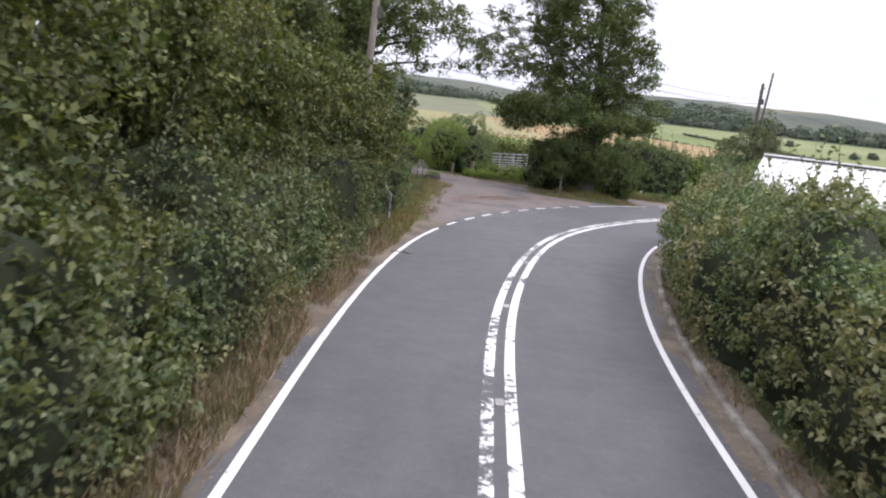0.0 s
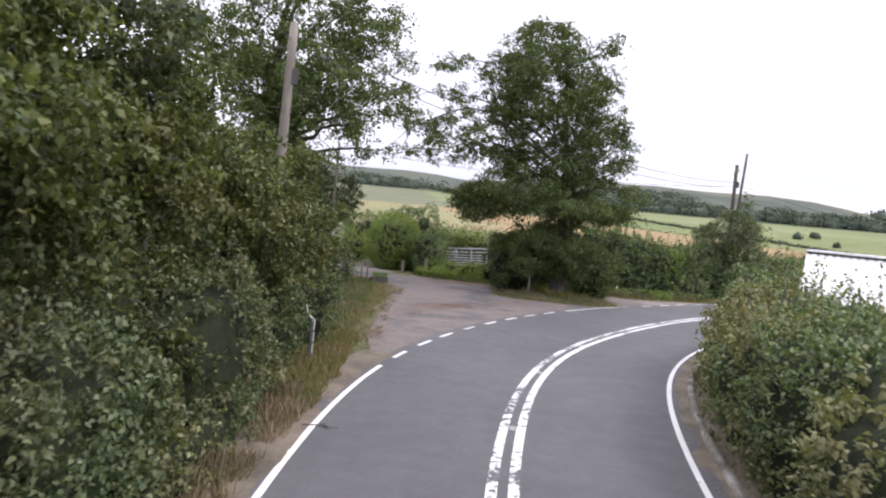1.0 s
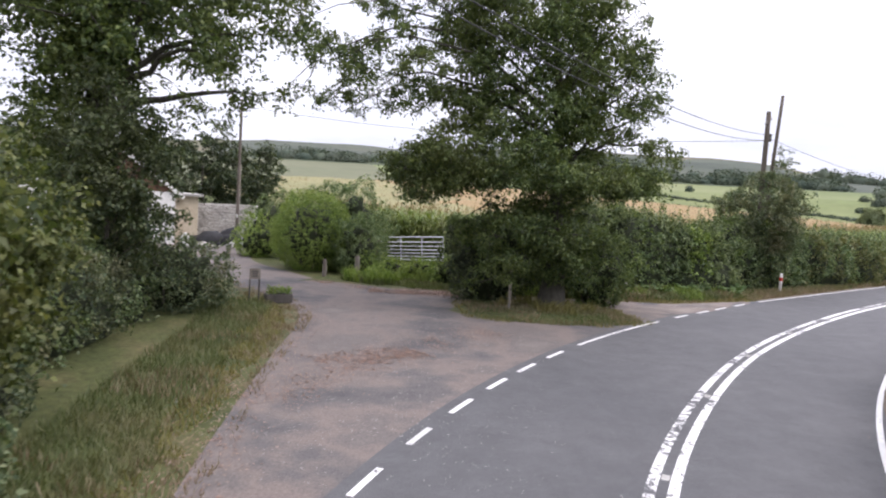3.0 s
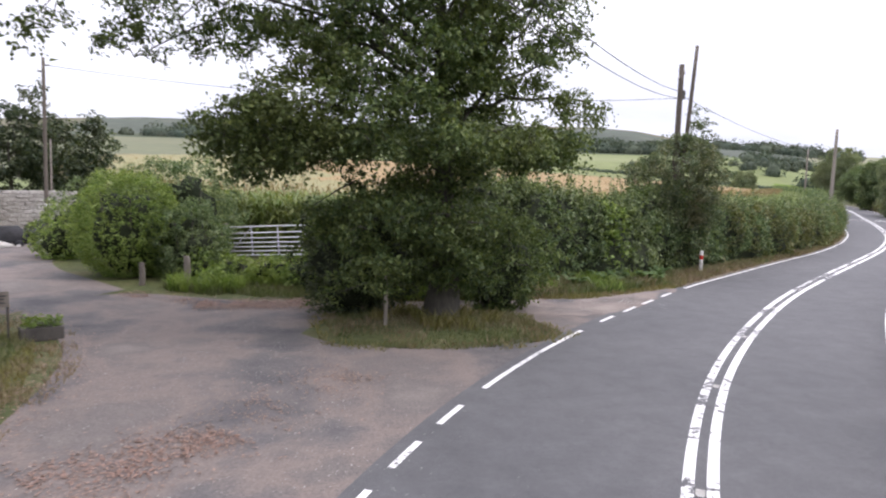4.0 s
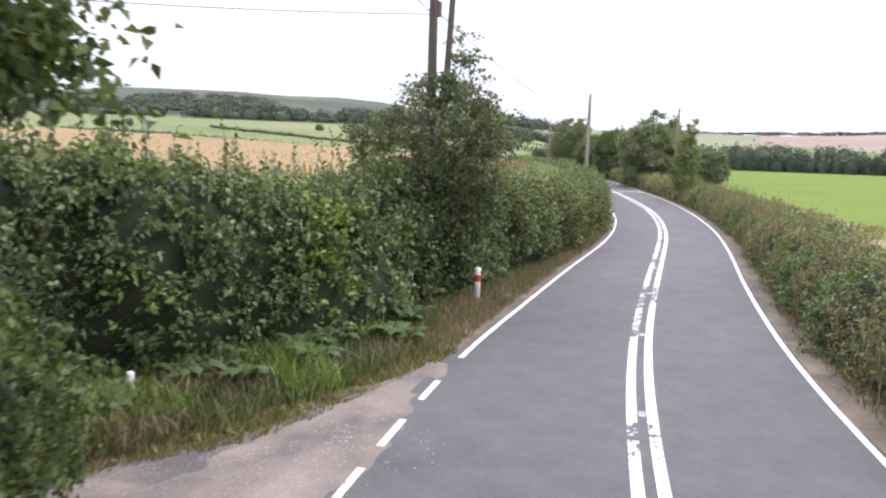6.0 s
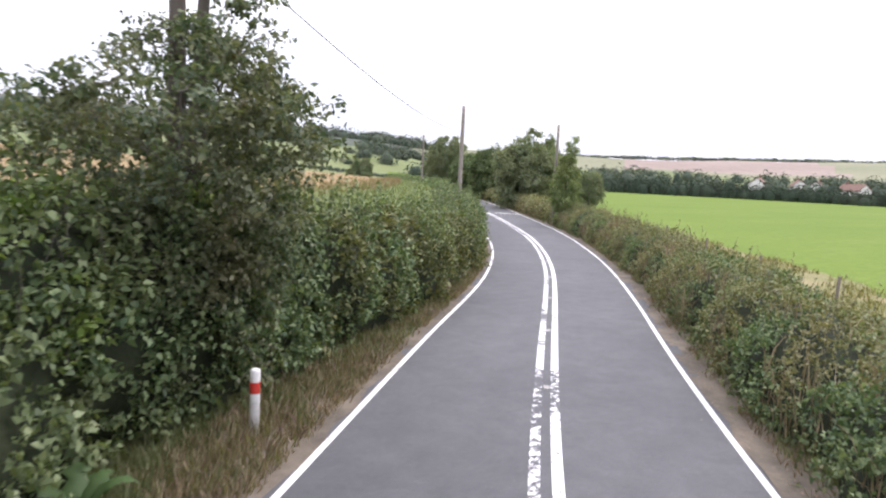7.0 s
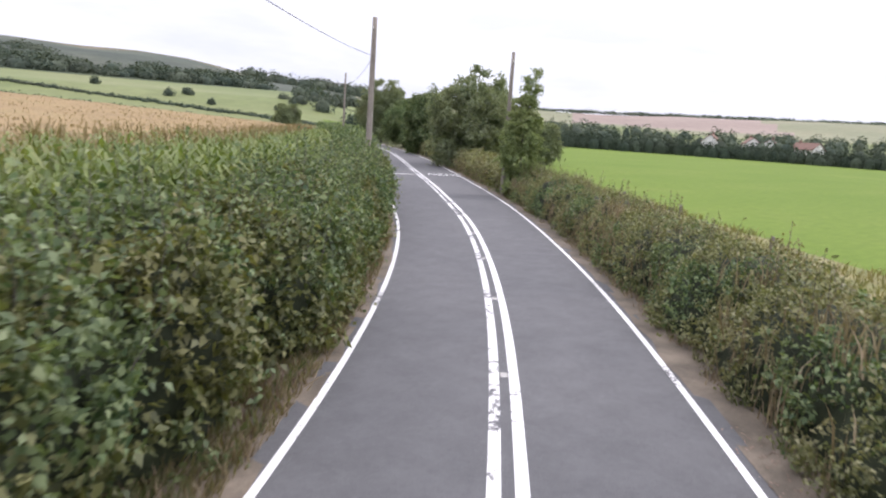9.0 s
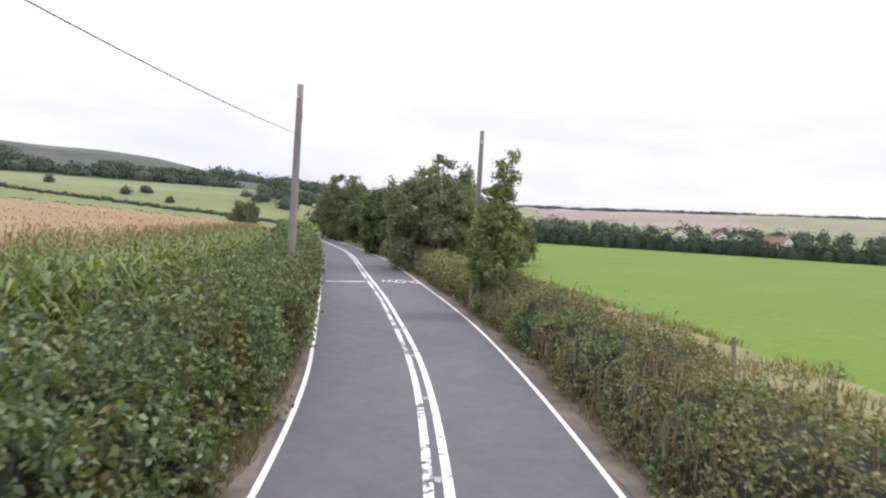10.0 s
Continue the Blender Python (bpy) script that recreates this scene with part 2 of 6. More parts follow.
M_LEAF_DARK = leafy("dark_shrub_leaves", (0.021, 0.037, 0.019), (0.046, 0.070, 0.036), (0.109, 0.130, 0.064), (0.091, 0.085, 0.045), 0.6, 0.4)
M_LEAF_HAW = leafy("hawthorn_leaves", (0.043, 0.070, 0.039), (0.094, 0.127, 0.068), (0.182, 0.209, 0.111), (0.222, 0.164, 0.098), 0.8, 0.5)
# far woods: aerial haze is mixed into the leaf colour as a bluish tint
M_LEAF_FAR = leafy("far_leaves_haze_tint", (0.046, 0.066, 0.052), (0.072, 0.096, 0.072), (0.112, 0.136, 0.096), (0.115, 0.118, 0.085), 0.03, 0.5, 0.15, 0.9, 0.1)
# leaf colours lightened and greyed to stand in for haze beyond the bend
M_LEAF_BEND_HAZE = leafy("haze_toned_tree_leaves", (0.120, 0.152, 0.098), (0.190, 0.226, 0.142), (0.265, 0.298, 0.188), (0.250, 0.246, 0.152), 0.2, 0.5, 0.34, 0.8, 0.1)
M_LEAF_IVY = leafy("ivy_leaves", (0.100, 0.145, 0.058), (0.195, 0.252, 0.104), (0.320, 0.370, 0.170), (0.270, 0.275, 0.120), 0.5, 0.4)
M_LEAF_FARHEDGE = leafy("far_hedge_leaves", (0.036, 0.054, 0.038), (0.050, 0.070, 0.048), (0.068, 0.090, 0.060), (0.075, 0.085, 0.060), 0.03, 0.5, 0.1, 0.9, 0.1)
M_LEAF_MAIZE = leafy("maize_leaves", (0.082, 0.122, 0.028), (0.128, 0.180, 0.045), (0.204, 0.244, 0.084), (0.255, 0.224, 0.090), 0.4, 0.5)
M_TASSEL = leafy("maize_tassels", (0.19, 0.140, 0.070), (0.25, 0.188, 0.096), (0.30, 0.232, 0.124), (0.22, 0.20, 0.09), 0.5, 0.4, 0.2)
M_GRASS_GREEN = leafy("verge_grass", (0.065, 0.088, 0.031), (0.108, 0.137, 0.053), (0.173, 0.185, 0.093), (0.205, 0.161, 0.101), 0.7, 0.6)
M_GRASS_DRY = leafy("dry_grass", (0.135, 0.100, 0.062), (0.225, 0.172, 0.108), (0.345, 0.275, 0.190), (0.135, 0.130, 0.060), 0.7, 0.5, 0.2)
M_GRASS_OLIVE = leafy("olive_grass", (0.095, 0.100, 0.032), (0.165, 0.162, 0.055), (0.255, 0.235, 0.095), (0.230, 0.160, 0.080), 0.6, 0.5)
M_FERN = leafy("fern_fronds", (0.043, 0.083, 0.028), (0.078, 0.132, 0.046), (0.124, 0.180, 0.077), (0.141, 0.137, 0.062), 0.8, 0.4)
M_DEAD = leafy("russet_dead_weeds", (0.092, 0.059, 0.046), (0.154, 0.102, 0.077), (0.225, 0.156, 0.123), (0.103, 0.118, 0.062), 0.8, 0.4, 0.15)
# near-black filler core: the shade between inner leaves is put into this colour
M_SHADE_CORE = surface("core_shade_colour", [(0.3, (0.012, 0.018, 0.008)), (0.7, (0.030, 0.038, 0.017))], GREY, big_scale=1.5, small_scale=9.0, bump=1.0, bump_scale=12.0)
M_BARK = surface("oak_bark", [(0.3, (0.085, 0.075, 0.062)), (0.7, (0.17, 0.155, 0.13))], [(0.3, (0.5, 0.5, 0.5)), (0.7, (1.2, 1.2, 1.2))], big_scale=1.2, small_scale=14.0, bump=1.0, bump_scale=18.0, stretch=(1, 1, 0.25))
M_BARK_OAK = surface("dark_oak_bark", [(0.3, (0.045, 0.042, 0.034)), (0.7, (0.10, 0.092, 0.075))], [(0.3, (0.5, 0.5, 0.5)), (0.7, (1.2, 1.2, 1.2))], big_scale=1.2, small_scale=12.0, bump=1.0, bump_scale=16.0, stretch=(1, 1, 0.25))
M_POLE = surface("weathered_pole_wood", [(0.3, (0.20, 0.175, 0.15)), (0.7, (0.30, 0.27, 0.235))], [(0.3, (0.7, 0.7, 0.7)), (0.7, (1.15, 1.15, 1.15))], big_scale=1.0, small_scale=16.0, bump=0.5, bump_scale=24.0, stretch=(1, 1, 0.12))
M_POLE_DARK = surface("creosoted_pole_wood", [(0.3, (0.075, 0.062, 0.052)), (0.7, (0.14, 0.12, 0.10))], GREY, big_scale=1.0, small_scale=16.0, bump=0.5, bump_scale=24.0, stretch=(1, 1, 0.12))
M_GALV = surface("galvanised_steel", [(0.3, (0.55, 0.56, 0.57)), (0.7, (0.68, 0.69, 0.70))], GREY, rough=0.5, spec=0.5, big_scale=3.0, small_scale=30.0, bump=0.1, metal=0.25)
M_IRON = surface("dark_iron", [(0.3, (0.05, 0.05, 0.05)), (0.7, (0.09, 0.085, 0.08))], GREY, rough=0.55, big_scale=3.0, small_scale=30.0, bump=0.1, metal=0.4)
M_CABLE = surface("black_cable", [(0.3, (0.03, 0.03, 0.032)), (0.7, (0.05, 0.05, 0.052))], GREY, rough=0.6, bump=0.0)
M_WHITE = surface("white_render", [(0.3, (0.66, 0.65, 0.62)), (0.7, (0.78, 0.78, 0.76))], GREY, big_scale=0.8, small_scale=9.0, bump=0.3, bump_scale=50.0)
M_BEIGE = surface("beige_render", [(0.3, (0.45, 0.38, 0.27)), (0.7, (0.56, 0.49, 0.37))], GREY, big_scale=0.8, small_scale=9.0, bump=0.3, bump_scale=50.0)
M_STONEWALL = surface("pale_stone", [(0.3, (0.34, 0.32, 0.29)), (0.7, (0.52, 0.50, 0.46))], [(0.3, (0.7, 0.7, 0.7)), (0.7, (1.15, 1.15, 1.15))], big_scale=2.5, small_scale=12.0, bump=0.6, bump_scale=20.0)
M_TILE = surface("brown_clay_tile", [(0.3, (0.11, 0.06, 0.042)), (0.7, (0.17, 0.10, 0.07))], GREY, big_scale=2.0, small_scale=20.0, bump=0.3)
M_BROWN = surface("brown_painted_boards", [(0.3, (0.05, 0.036, 0.030)), (0.7, (0.08, 0.058, 0.048))], GREY, big_scale=2.0, small_scale=20.0, bump=0.2)
M_BARNROOF = surface("white_sheet_roof", [(0.3, (0.62, 0.62, 0.61)), (0.7, (0.76, 0.76, 0.75))], GREY, rough=0.6, spec=0.4, big_scale=0.7, small_scale=8.0, bump=0.1)
M_PLANK = surface("grey_barn_boards", [(0.3, (0.10, 0.09, 0.08)), (0.7, (0.18, 0.165, 0.15))], GREY, big_scale=1.0, small_scale=14.0, bump=0.4, stretch=(1, 1, 0.1))
M_REFL_RED = surface("red_band", [(0.3, (0.42, 0.035, 0.025)), (0.7, (0.55, 0.05, 0.035))], GREY, rough=0.45, big_scale=4.0, small_scale=20.0, bump=0.0)
M_POSTWHITE = surface("white_plastic_post", [(0.3, (0.66, 0.66, 0.64)), (0.7, (0.78, 0.78, 0.77))], [(0.3, (0.82, 0.8, 0.77)), (0.7, (1.05, 1.05, 1.05))], rough=0.5, big_scale=4.0, small_scale=20.0, bump=0.05)
M_BLACKSHEET = surface("black_plastic_sheet", [(0.3, (0.012, 0.012, 0.013)), (0.7, (0.03, 0.03, 0.032))], GREY, rough=0.6, spec=0.2, big_scale=3.0, small_scale=12.0, bump=0.6, bump_scale=6.0)
M_ROOFRED = surface("red_roof_tiles", [(0.3, (0.17, 0.105, 0.085)), (0.7, (0.22, 0.14, 0.11))], GREY, big_scale=0.5, small_scale=4.0, bump=0.0)
M_GLASS = surface("window_glass", [(0.3, (0.03, 0.035, 0.04)), (0.7, (0.05, 0.055, 0.06))], GREY, rough=0.1, spec=0.8, bump=0.0)
M_OLDWOOD = surface("old_grey_wood", [(0.3, (0.16, 0.14, 0.12)), (0.7, (0.27, 0.24, 0.20))], GREY, big_scale=2.0, small_scale=18.0, bump=0.5, stretch=(1, 1, 0.15))
M_SIGNBACK = surface("dull_sign_metal", [(0.3, (0.085, 0.09, 0.085)), (0.7, (0.14, 0.145, 0.135))], GREY, rough=0.6, big_scale=3.0, small_scale=20.0, bump=0.1, metal=0.1)
M_STUDGLASS = surface("reflector_glass", [(0.3, (0.6, 0.6, 0.58)), (0.7, (0.75, 0.75, 0.73))], GREY, rough=0.2, spec=0.6, bump=0.0)


# ---- building helpers ----
def vnoise(p, size=1.0, seed=0):
    """Smooth value noise in -1..1 at an array of points."""
    p = np.asarray(p, float) / size + seed * 17.37
    i = np.floor(p).astype(np.int64)
    f = p - i
    f = f * f * (3 - 2 * f)
    out = np.zeros(len(p))
    for dx in (0, 1):
        for dy in (0, 1):
            for dz in (0, 1):
                h = ((i[:, 0] + dx) * 374761393 + (i[:, 1] + dy) * 668265263 + (i[:, 2] + dz) * 1274126177) & 0x7FFFFFFF
                h = ((h ^ (h >> 13)) * 1103515245) & 0x7FFFFFFF
                h = ((h ^ (h >> 15)) * 12345679) & 0x7FFFFFFF
                w = (f[:, 0] if dx else 1 - f[:, 0]) * (f[:, 1] if dy else 1 - f[:, 1]) * (f[:, 2] if dz else 1 - f[:, 2])
                out += w * (h / 0x3FFFFFFF - 1)
    return out


def link_mesh(name, verts, faces, mats, parent=None, label="", smooth=False, index=None):
    """One mesh object from arrays; faces all have the same number of corners."""
    verts, faces = np.asarray(verts, np.float32), np.asarray(faces, np.int32)
    me = bpy.data.meshes.new(name)
    me.vertices.add(len(verts))
    me.vertices.foreach_set("co", verts.ravel())
    k = faces.shape[1]
    me.loops.add(faces.size)
    me.loops.foreach_set("vertex_index", faces.ravel())
    me.polygons.add(len(faces))
    me.polygons.foreach_set("loop_start", np.arange(0, faces.size, k, dtype=np.int32))
    for m in mats if isinstance(mats, (list, tuple)) else [mats]:
        me.materials.append(m)
    if index is not None:
        me.polygons.foreach_set("material_index", np.asarray(index, np.int32))
    if smooth:
        me.polygons.foreach_set("use_smooth", np.ones(len(faces), bool))
    me.update(calc_edges=True)
    me.validate()
    ob = new(name, me)
    if parent:
        ob.parent = parent
    return tagged(ob, label)


def part(name, bm, mat, parent, label=""):
    me = bpy.data.meshes.new(name)
    bm.to_mesh(me)
    bm.free()
    me.materials.append(mat)
    ob = new(name, me)
    if parent:
        ob.parent = parent
    return tagged(ob, label)


def base(name, x, y, z, label, category, group="", rz=0.0):
    ob = new(name)
    ob.empty_display_size = 0.2
    ob.matrix_world = pose(x, y, z, 0, 0, rz)
    return tagged(ob, label, category, group)


def box(bm, x0, y0, z0, x1, y1, z1, bevel=0.0):
    r = bmesh.ops.create_cube(bm, size=1.0, matrix=Matrix.Translation(((x0 + x1) / 2, (y0 + y1) / 2, (z0 + z1) / 2)) @ Matrix.Diagonal((abs(x1 - x0), abs(y1 - y0), abs(z1 - z0), 1)))
    if bevel:
        vs = set(r["verts"])
        es = [e for e in bm.edges if e.verts[0] in vs and e.verts[1] in vs]
        bmesh.ops.bevel(bm, geom=es, offset=bevel, segments=2, affect="EDGES", profile=0.6)
    return bm


def boxed(*spec, bevel=0.01):
    return box(bmesh.new(), *spec, bevel=bevel)


def tube(points, radii, sides=8):
    """Vertices and quads of a tapered tube along points."""
    pts = np.asarray(points, float)
    n = len(pts)
    tan = np.gradient(pts, axis=0)
    tan /= np.linalg.norm(tan, axis=1)[:, None] + 1e-9
    ref = np.where(np.abs(tan[:, 2:3]) > 0.9, np.array([[1.0, 0, 0]]), np.array([[0, 0, 1.0]]))
    u = np.cross(tan, ref)
    u /= np.linalg.norm(u, axis=1)[:, None] + 1e-9
    v = np.cross(tan, u)
    a = np.linspace(0, 2 * np.pi, sides, endpoint=False)
    ring = (np.cos(a)[None, :, None] * u[:, None] + np.sin(a)[None, :, None] * v[:, None]) * np.asarray(radii, float)[:, None, None] + pts[:, None]
    q = [(i * sides + j, i * sides + (j + 1) % sides, (i + 1) * sides + (j + 1) % sides, (i + 1) * sides + j) for i in range(n - 1) for j in range(sides)]
    return ring.reshape(-1, 3), np.array(q, np.int32)


class Geo:
    """Collects quads for one joined mesh."""

    def __init__(self):
        self.v, self.f, self.n = [], [], 0

    def add(self, v, f):
        self.v.append(np.asarray(v, float).reshape(-1, 3))
        self.f.append(np.asarray(f, np.int64) + self.n)
        self.n += len(self.v[-1])

    def out(self, name, mat, parent=None, label="", smooth=False):
        return link_mesh(name, np.concatenate(self.v), np.concatenate(self.f), mat, parent, label, smooth)


def unit(a):
    return a / (np.linalg.norm(a, axis=1)[:, None] + 1e-9)


def leaf_quads(p, nrm, size, rng, wide=0.62, droop=0.35):
    """One folded, pointed leaf at each point."""
    n = len(p)
    nrm = unit(nrm + rng.normal(0, 0.55, (n, 3)))
    d = unit(np.cross(nrm, rng.normal(0, 1, (n, 3))) + np.array([0, 0, -droop]))
    s = unit(np.cross(nrm, d))
    L = (size * rng.uniform(0.6, 1.35, n))[:, None]
    up = nrm * L * 0.13
    v = np.stack([p, p + d * L * 0.42 + s * L * wide * 0.5 + up, p + d * L - up * 1.2, p + d * L * 0.42 - s * L * wide * 0.5 + up], 1)
    return v.reshape(-1, 3), np.arange(n * 4).reshape(n, 4)


def blade_quads(p, height, rng, width=0.012, lean=0.35):
    """Grass blades: tapered, leaning, in two bent pieces."""
    n = len(p)
    a = rng.uniform(0, 2 * np.pi, n)
    s = np.stack([np.cos(a), np.sin(a), np.zeros(n)], 1) * (width * rng.uniform(0.6, 1.5, n))[:, None]
    l = rng.normal(0, lean, (n, 3)) * np.array([1, 1, 0])
    h = (height * rng.uniform(0.45, 1.25, n))[:, None]
    z = np.array([0, 0, 1.0])
    if height < 0.25:
        tip = p + (z + l) * h
        return np.stack([p - s, p + s, tip + s * 0.2, tip - s * 0.2], 1).reshape(-1, 3), np.arange(n * 4).reshape(n, 4)
    m1, tip = p + (z * 0.6 + l * 0.35) * h, p + (z + l * 1.15) * h
    v = np.stack([p - s, p + s, m1 + s * 0.8, m1 - s * 0.8, tip + s * 0.12, tip - s * 0.12], 1).reshape(-1, 3)
    k = np.arange(n)[:, None] * 6
    return v, np.concatenate([k + np.array([[0, 1, 2, 3]]), k + np.array([[3, 2, 4, 5]])])


def curve_through(points, step=0.5, smooth=6):
    """A smooth plan curve through control points, at even steps."""
    p = np.array(points, float)
    d = np.r_[0, np.cumsum(np.linalg.norm(np.diff(p, axis=0), axis=1))]
    s = np.arange(0, d[-1], step)
    q = np.stack([np.interp(s, d, p[:, k]) for k in range(p.shape[1])], 1)
    for _ in range(smooth):
        r = q.copy()
        w = 3
        for k in range(1, w + 1):
            r[w:-w] += q[w - k:len(q) - w - k] + q[w + k:len(q) - w + k]
        r[w:-w] /= 2 * w + 1
        q = r
    return q


def along(c):
    """Length along a curve, and its normals to the left."""
    d = np.r_[0, np.cumsum(np.linalg.norm(np.diff(c, axis=0), axis=1))]
    t = np.gradient(c, axis=0)
    t /= np.linalg.norm(t, axis=1)[:, None]
    return d, np.stack([-t[:, 1], t[:, 0]], 1)


def offset(c, left):
    return c + along(c)[1] * (np.asarray(left)[:, None] if np.ndim(left) else left)


def between(c, y0, y1):
    return c[(c[:, 1] >= y0) & (c[:, 1] <= y1)]


# ---- the lie of the land ----
HUB = np.array([25.0, 50.0])
ROAD_Y = [0, 20, 30, 40, 50, 65, 85, 105, 125, 167, 238]
ROAD_X = [2.5, 3.3, 6.3, 13.2, 23.5, 42.5, 62.5, 79.5, 96.5, 128, 179]
SKY_AZ = [-180, -90, -40, -18, -10, -4, 2, 9, 13, 17, 21, 25, 28, 31, 34, 38, 44, 55, 65, 78, 90, 120, 180]
SKY_EL = [2.0, 2.2, 2.4, 2.55, 3.24, 3.42, 3.18, 3.84, 4.06, 4.17, 4.0, 3.97, 3.72, 3.15, 2.5, 2.35, 2.2, 1.97, 2.15, 2.32, 2.4, 2.2, 2.0]



def land(x, y):
    """Height of the ground: flat by the road, hills to the north, a shallow valley to the east."""
    x, y = np.asarray(x, float), np.asarray(y, float)
    dx, dy = x - HUB[0], y - HUB[1]
    r, az = np.hypot(dx, dy), np.degrees(np.arctan2(dx, dy))
    sky = np.tan(np.radians(np.interp(az, SKY_AZ, SKY_EL)))
    north = np.interp(r, [0, 60, 150, 190, 260, 520], [0, 0, 4.2, 5.2, 8.0, 21.0])
    ridge = 4 + sky * 1000
    north = np.where(r > 520, 21 + (ridge - 21) * np.interp(r, [520, 600, 720, 820, 1000], [0, 0.16, 0.50, 0.72, 1.0]), north)
    north = np.where(r > 1000, ridge * np.clip(1 - (r - 1000) / 2500, 0.3, 1), north)
    east = np.interp(r, [0, 280, 420, 700, 1200, 1300, 3000], [0, 0, 3.0, 12.0, 1, 1, 1])
    top = 4 + sky * 1200
    east = np.where(r > 700, 12 + (top - 12) * np.clip((r - 700) / 500, 0, 1), east)
    east = np.where(r > 1200, top * np.clip(1 - (r - 1200) / 2500, 0.3, 1), east)
    w = np.clip((np.abs(az - 0) - 36) / 12, 0, 1)
    w = w * w * (3 - 2 * w)
    h = north * (1 - w) + east * w
    # level ground on both sides of the road
    off = (np.interp(y, ROAD_Y, ROAD_X) - x) * 0.77
    flat = np.clip((np.abs(off) - 9) / 90, 0, 1)
    return h * np.where((y > 0) & (r < 330), np.maximum(flat, np.clip((r - 250) / 80, 0, 1)), 1.0)


def ground_sheet():
    radii = np.r_[0.5, np.arange(4, 60, 4), np.geomspace(60, 1000, 62), np.geomspace(1030, 4200, 16)]
    az = np.radians(np.arange(0, 360, 1.125))
    R, A = np.meshgrid(radii, az, indexing="ij")
    x, y = HUB[0] + R * np.sin(A), HUB[1] + R * np.cos(A)
    z = land(x, y) - 0.035
    rough = vnoise(np.stack([x.ravel(), y.ravel(), 0 * x.ravel()], 1), 90.0, 3).reshape(x.shape)
    z = z + np.clip((R - 420) / 400, 0, 1) * rough * 3.0
    v = np.stack([x, y, z], -1).reshape(-1, 3)
    nr, na = R.shape
    i, j = np.meshgrid(np.arange(nr - 1), np.arange(na), indexing="ij")
    f = np.stack([i * na + j, (i + 1) * na + j, (i + 1) * na + (j + 1) % na, i * na + (j + 1) % na], -1).reshape(-1, 4)[:, ::-1]
    rc = ((R[:-1] + R[1:]) / 2).ravel()
    ac = np.degrees(A[:-1]).ravel()
    ac = np.where(ac > 180, ac - 360, ac)
    wob = vnoise(np.stack([ac / 6, rc / 200, 0 * ac], 1), 1.0, 5)
    idx = np.zeros(len(f), int)
    left, right = (ac > -100) & (ac < 40), (ac >= 40) & (ac < 130)
    idx[left & (rc > 60)] = 2
    idx[left & (rc > 90) & (ac < -3 + 3 * wob)] = 7
    idx[left & (rc > 535 + 15 * wob)] = 4
    idx[left & (rc > 610 + 40 * wob)] = 3
    idx[left & (rc > 600 + 40 * wob) & (rc < 915 + 45 * wob) & (ac > -14 + 4 * wob)] = 8
    xc, yc = HUB[0] + rc * np.sin(np.radians(ac)), HUB[1] + rc * np.cos(np.radians(ac))
    clear = (xc - np.interp(yc, ROAD_Y, ROAD_X)) * 0.77
    idx[(clear > 12.5 + 1.0 * wob) & (yc > -60) & (rc < 286) & (rc > 3) & (ac > 20) & (ac < 178)] = 1
    idx[right & (rc >= 286) & (idx != 1)] = 2
    idx[right & (rc > 760)] = 6
    idx[right & (rc > 820) & (ac > 57) & (ac < 73 - (rc - 800) / 130)] = 5
    idx[right & (rc > 1130)] = 3
    idx[(~left) & (~right) & (rc > 60) & (idx != 1)] = 2
    idx[(~left) & (~right) & (rc > 700)] = 3
    ob = link_mesh("ground", v, f, [M_SOIL, M_FIELD, M_PASTURE, M_HEATH, M_WOODFLOOR, M_RED, M_CROP, M_ROUGHHILL, M_HILLDARK], smooth=True, index=idx)
    return tagged(ob, "rolling farmland ground with pasture, heath and ploughed fields", "ground", kind="structure")


ground_sheet()

# ---- the road: plan curves of its painted edges and of the middle ----
def road_curve(points, step=0.5):
    """A smooth plan curve that keeps to its control points on bends: cubic pieces, evened out without shrinking."""
    p = np.array(points, float)
    d = np.r_[0, np.cumsum(np.linalg.norm(np.diff(p, axis=0), axis=1))]
    m = np.gradient(p, d, axis=0)
    s = np.arange(0, d[-1], step)
    k = np.clip(np.searchsorted(d, s, side="right") - 1, 0, len(d) - 2)
    h = (d[k + 1] - d[k])[:, None]
    u = (s - d[k])[:, None] / h
    q = (2 * u ** 3 - 3 * u ** 2 + 1) * p[k] + (u ** 3 - 2 * u ** 2 + u) * h * m[k] + (3 * u ** 2 - 2 * u ** 3) * p[k + 1] + (u ** 3 - u ** 2) * h * m[k + 1]

    def evened(q):
        w = 3
        for _ in range(6):
            r = q.copy()
            for n in range(1, w + 1):
                r[w:-w] += q[w - n:len(q) - w - n] + q[w + n:len(q) - w + n]
            r[w:-w] /= 2 * w + 1
            q = r
        return q

    a = evened(q)
    return 2 * a - evened(a)


LEFT = road_curve([(-0.00, -70.00), (-0.10, -20.00), (-0.20, 7.20), (-0.30, 12.00), (-0.25, 15.50), (-0.03, 19.70), (0.74, 24.88), (1.90, 28.77), (4.37, 34.13), (6.31, 37.28), (7.97, 39.57), (12.47, 44.51),
                   (16.64, 48.31), (18.96, 50.37), (21.93, 52.59), (27.96, 57.06), (37.13, 63.74), (43.16, 68.83), (49.75, 75.25), (56.20, 82.50), (70.45, 99.14), (92.91, 126.57), (124.00, 168.00), (175.00, 240.00)])
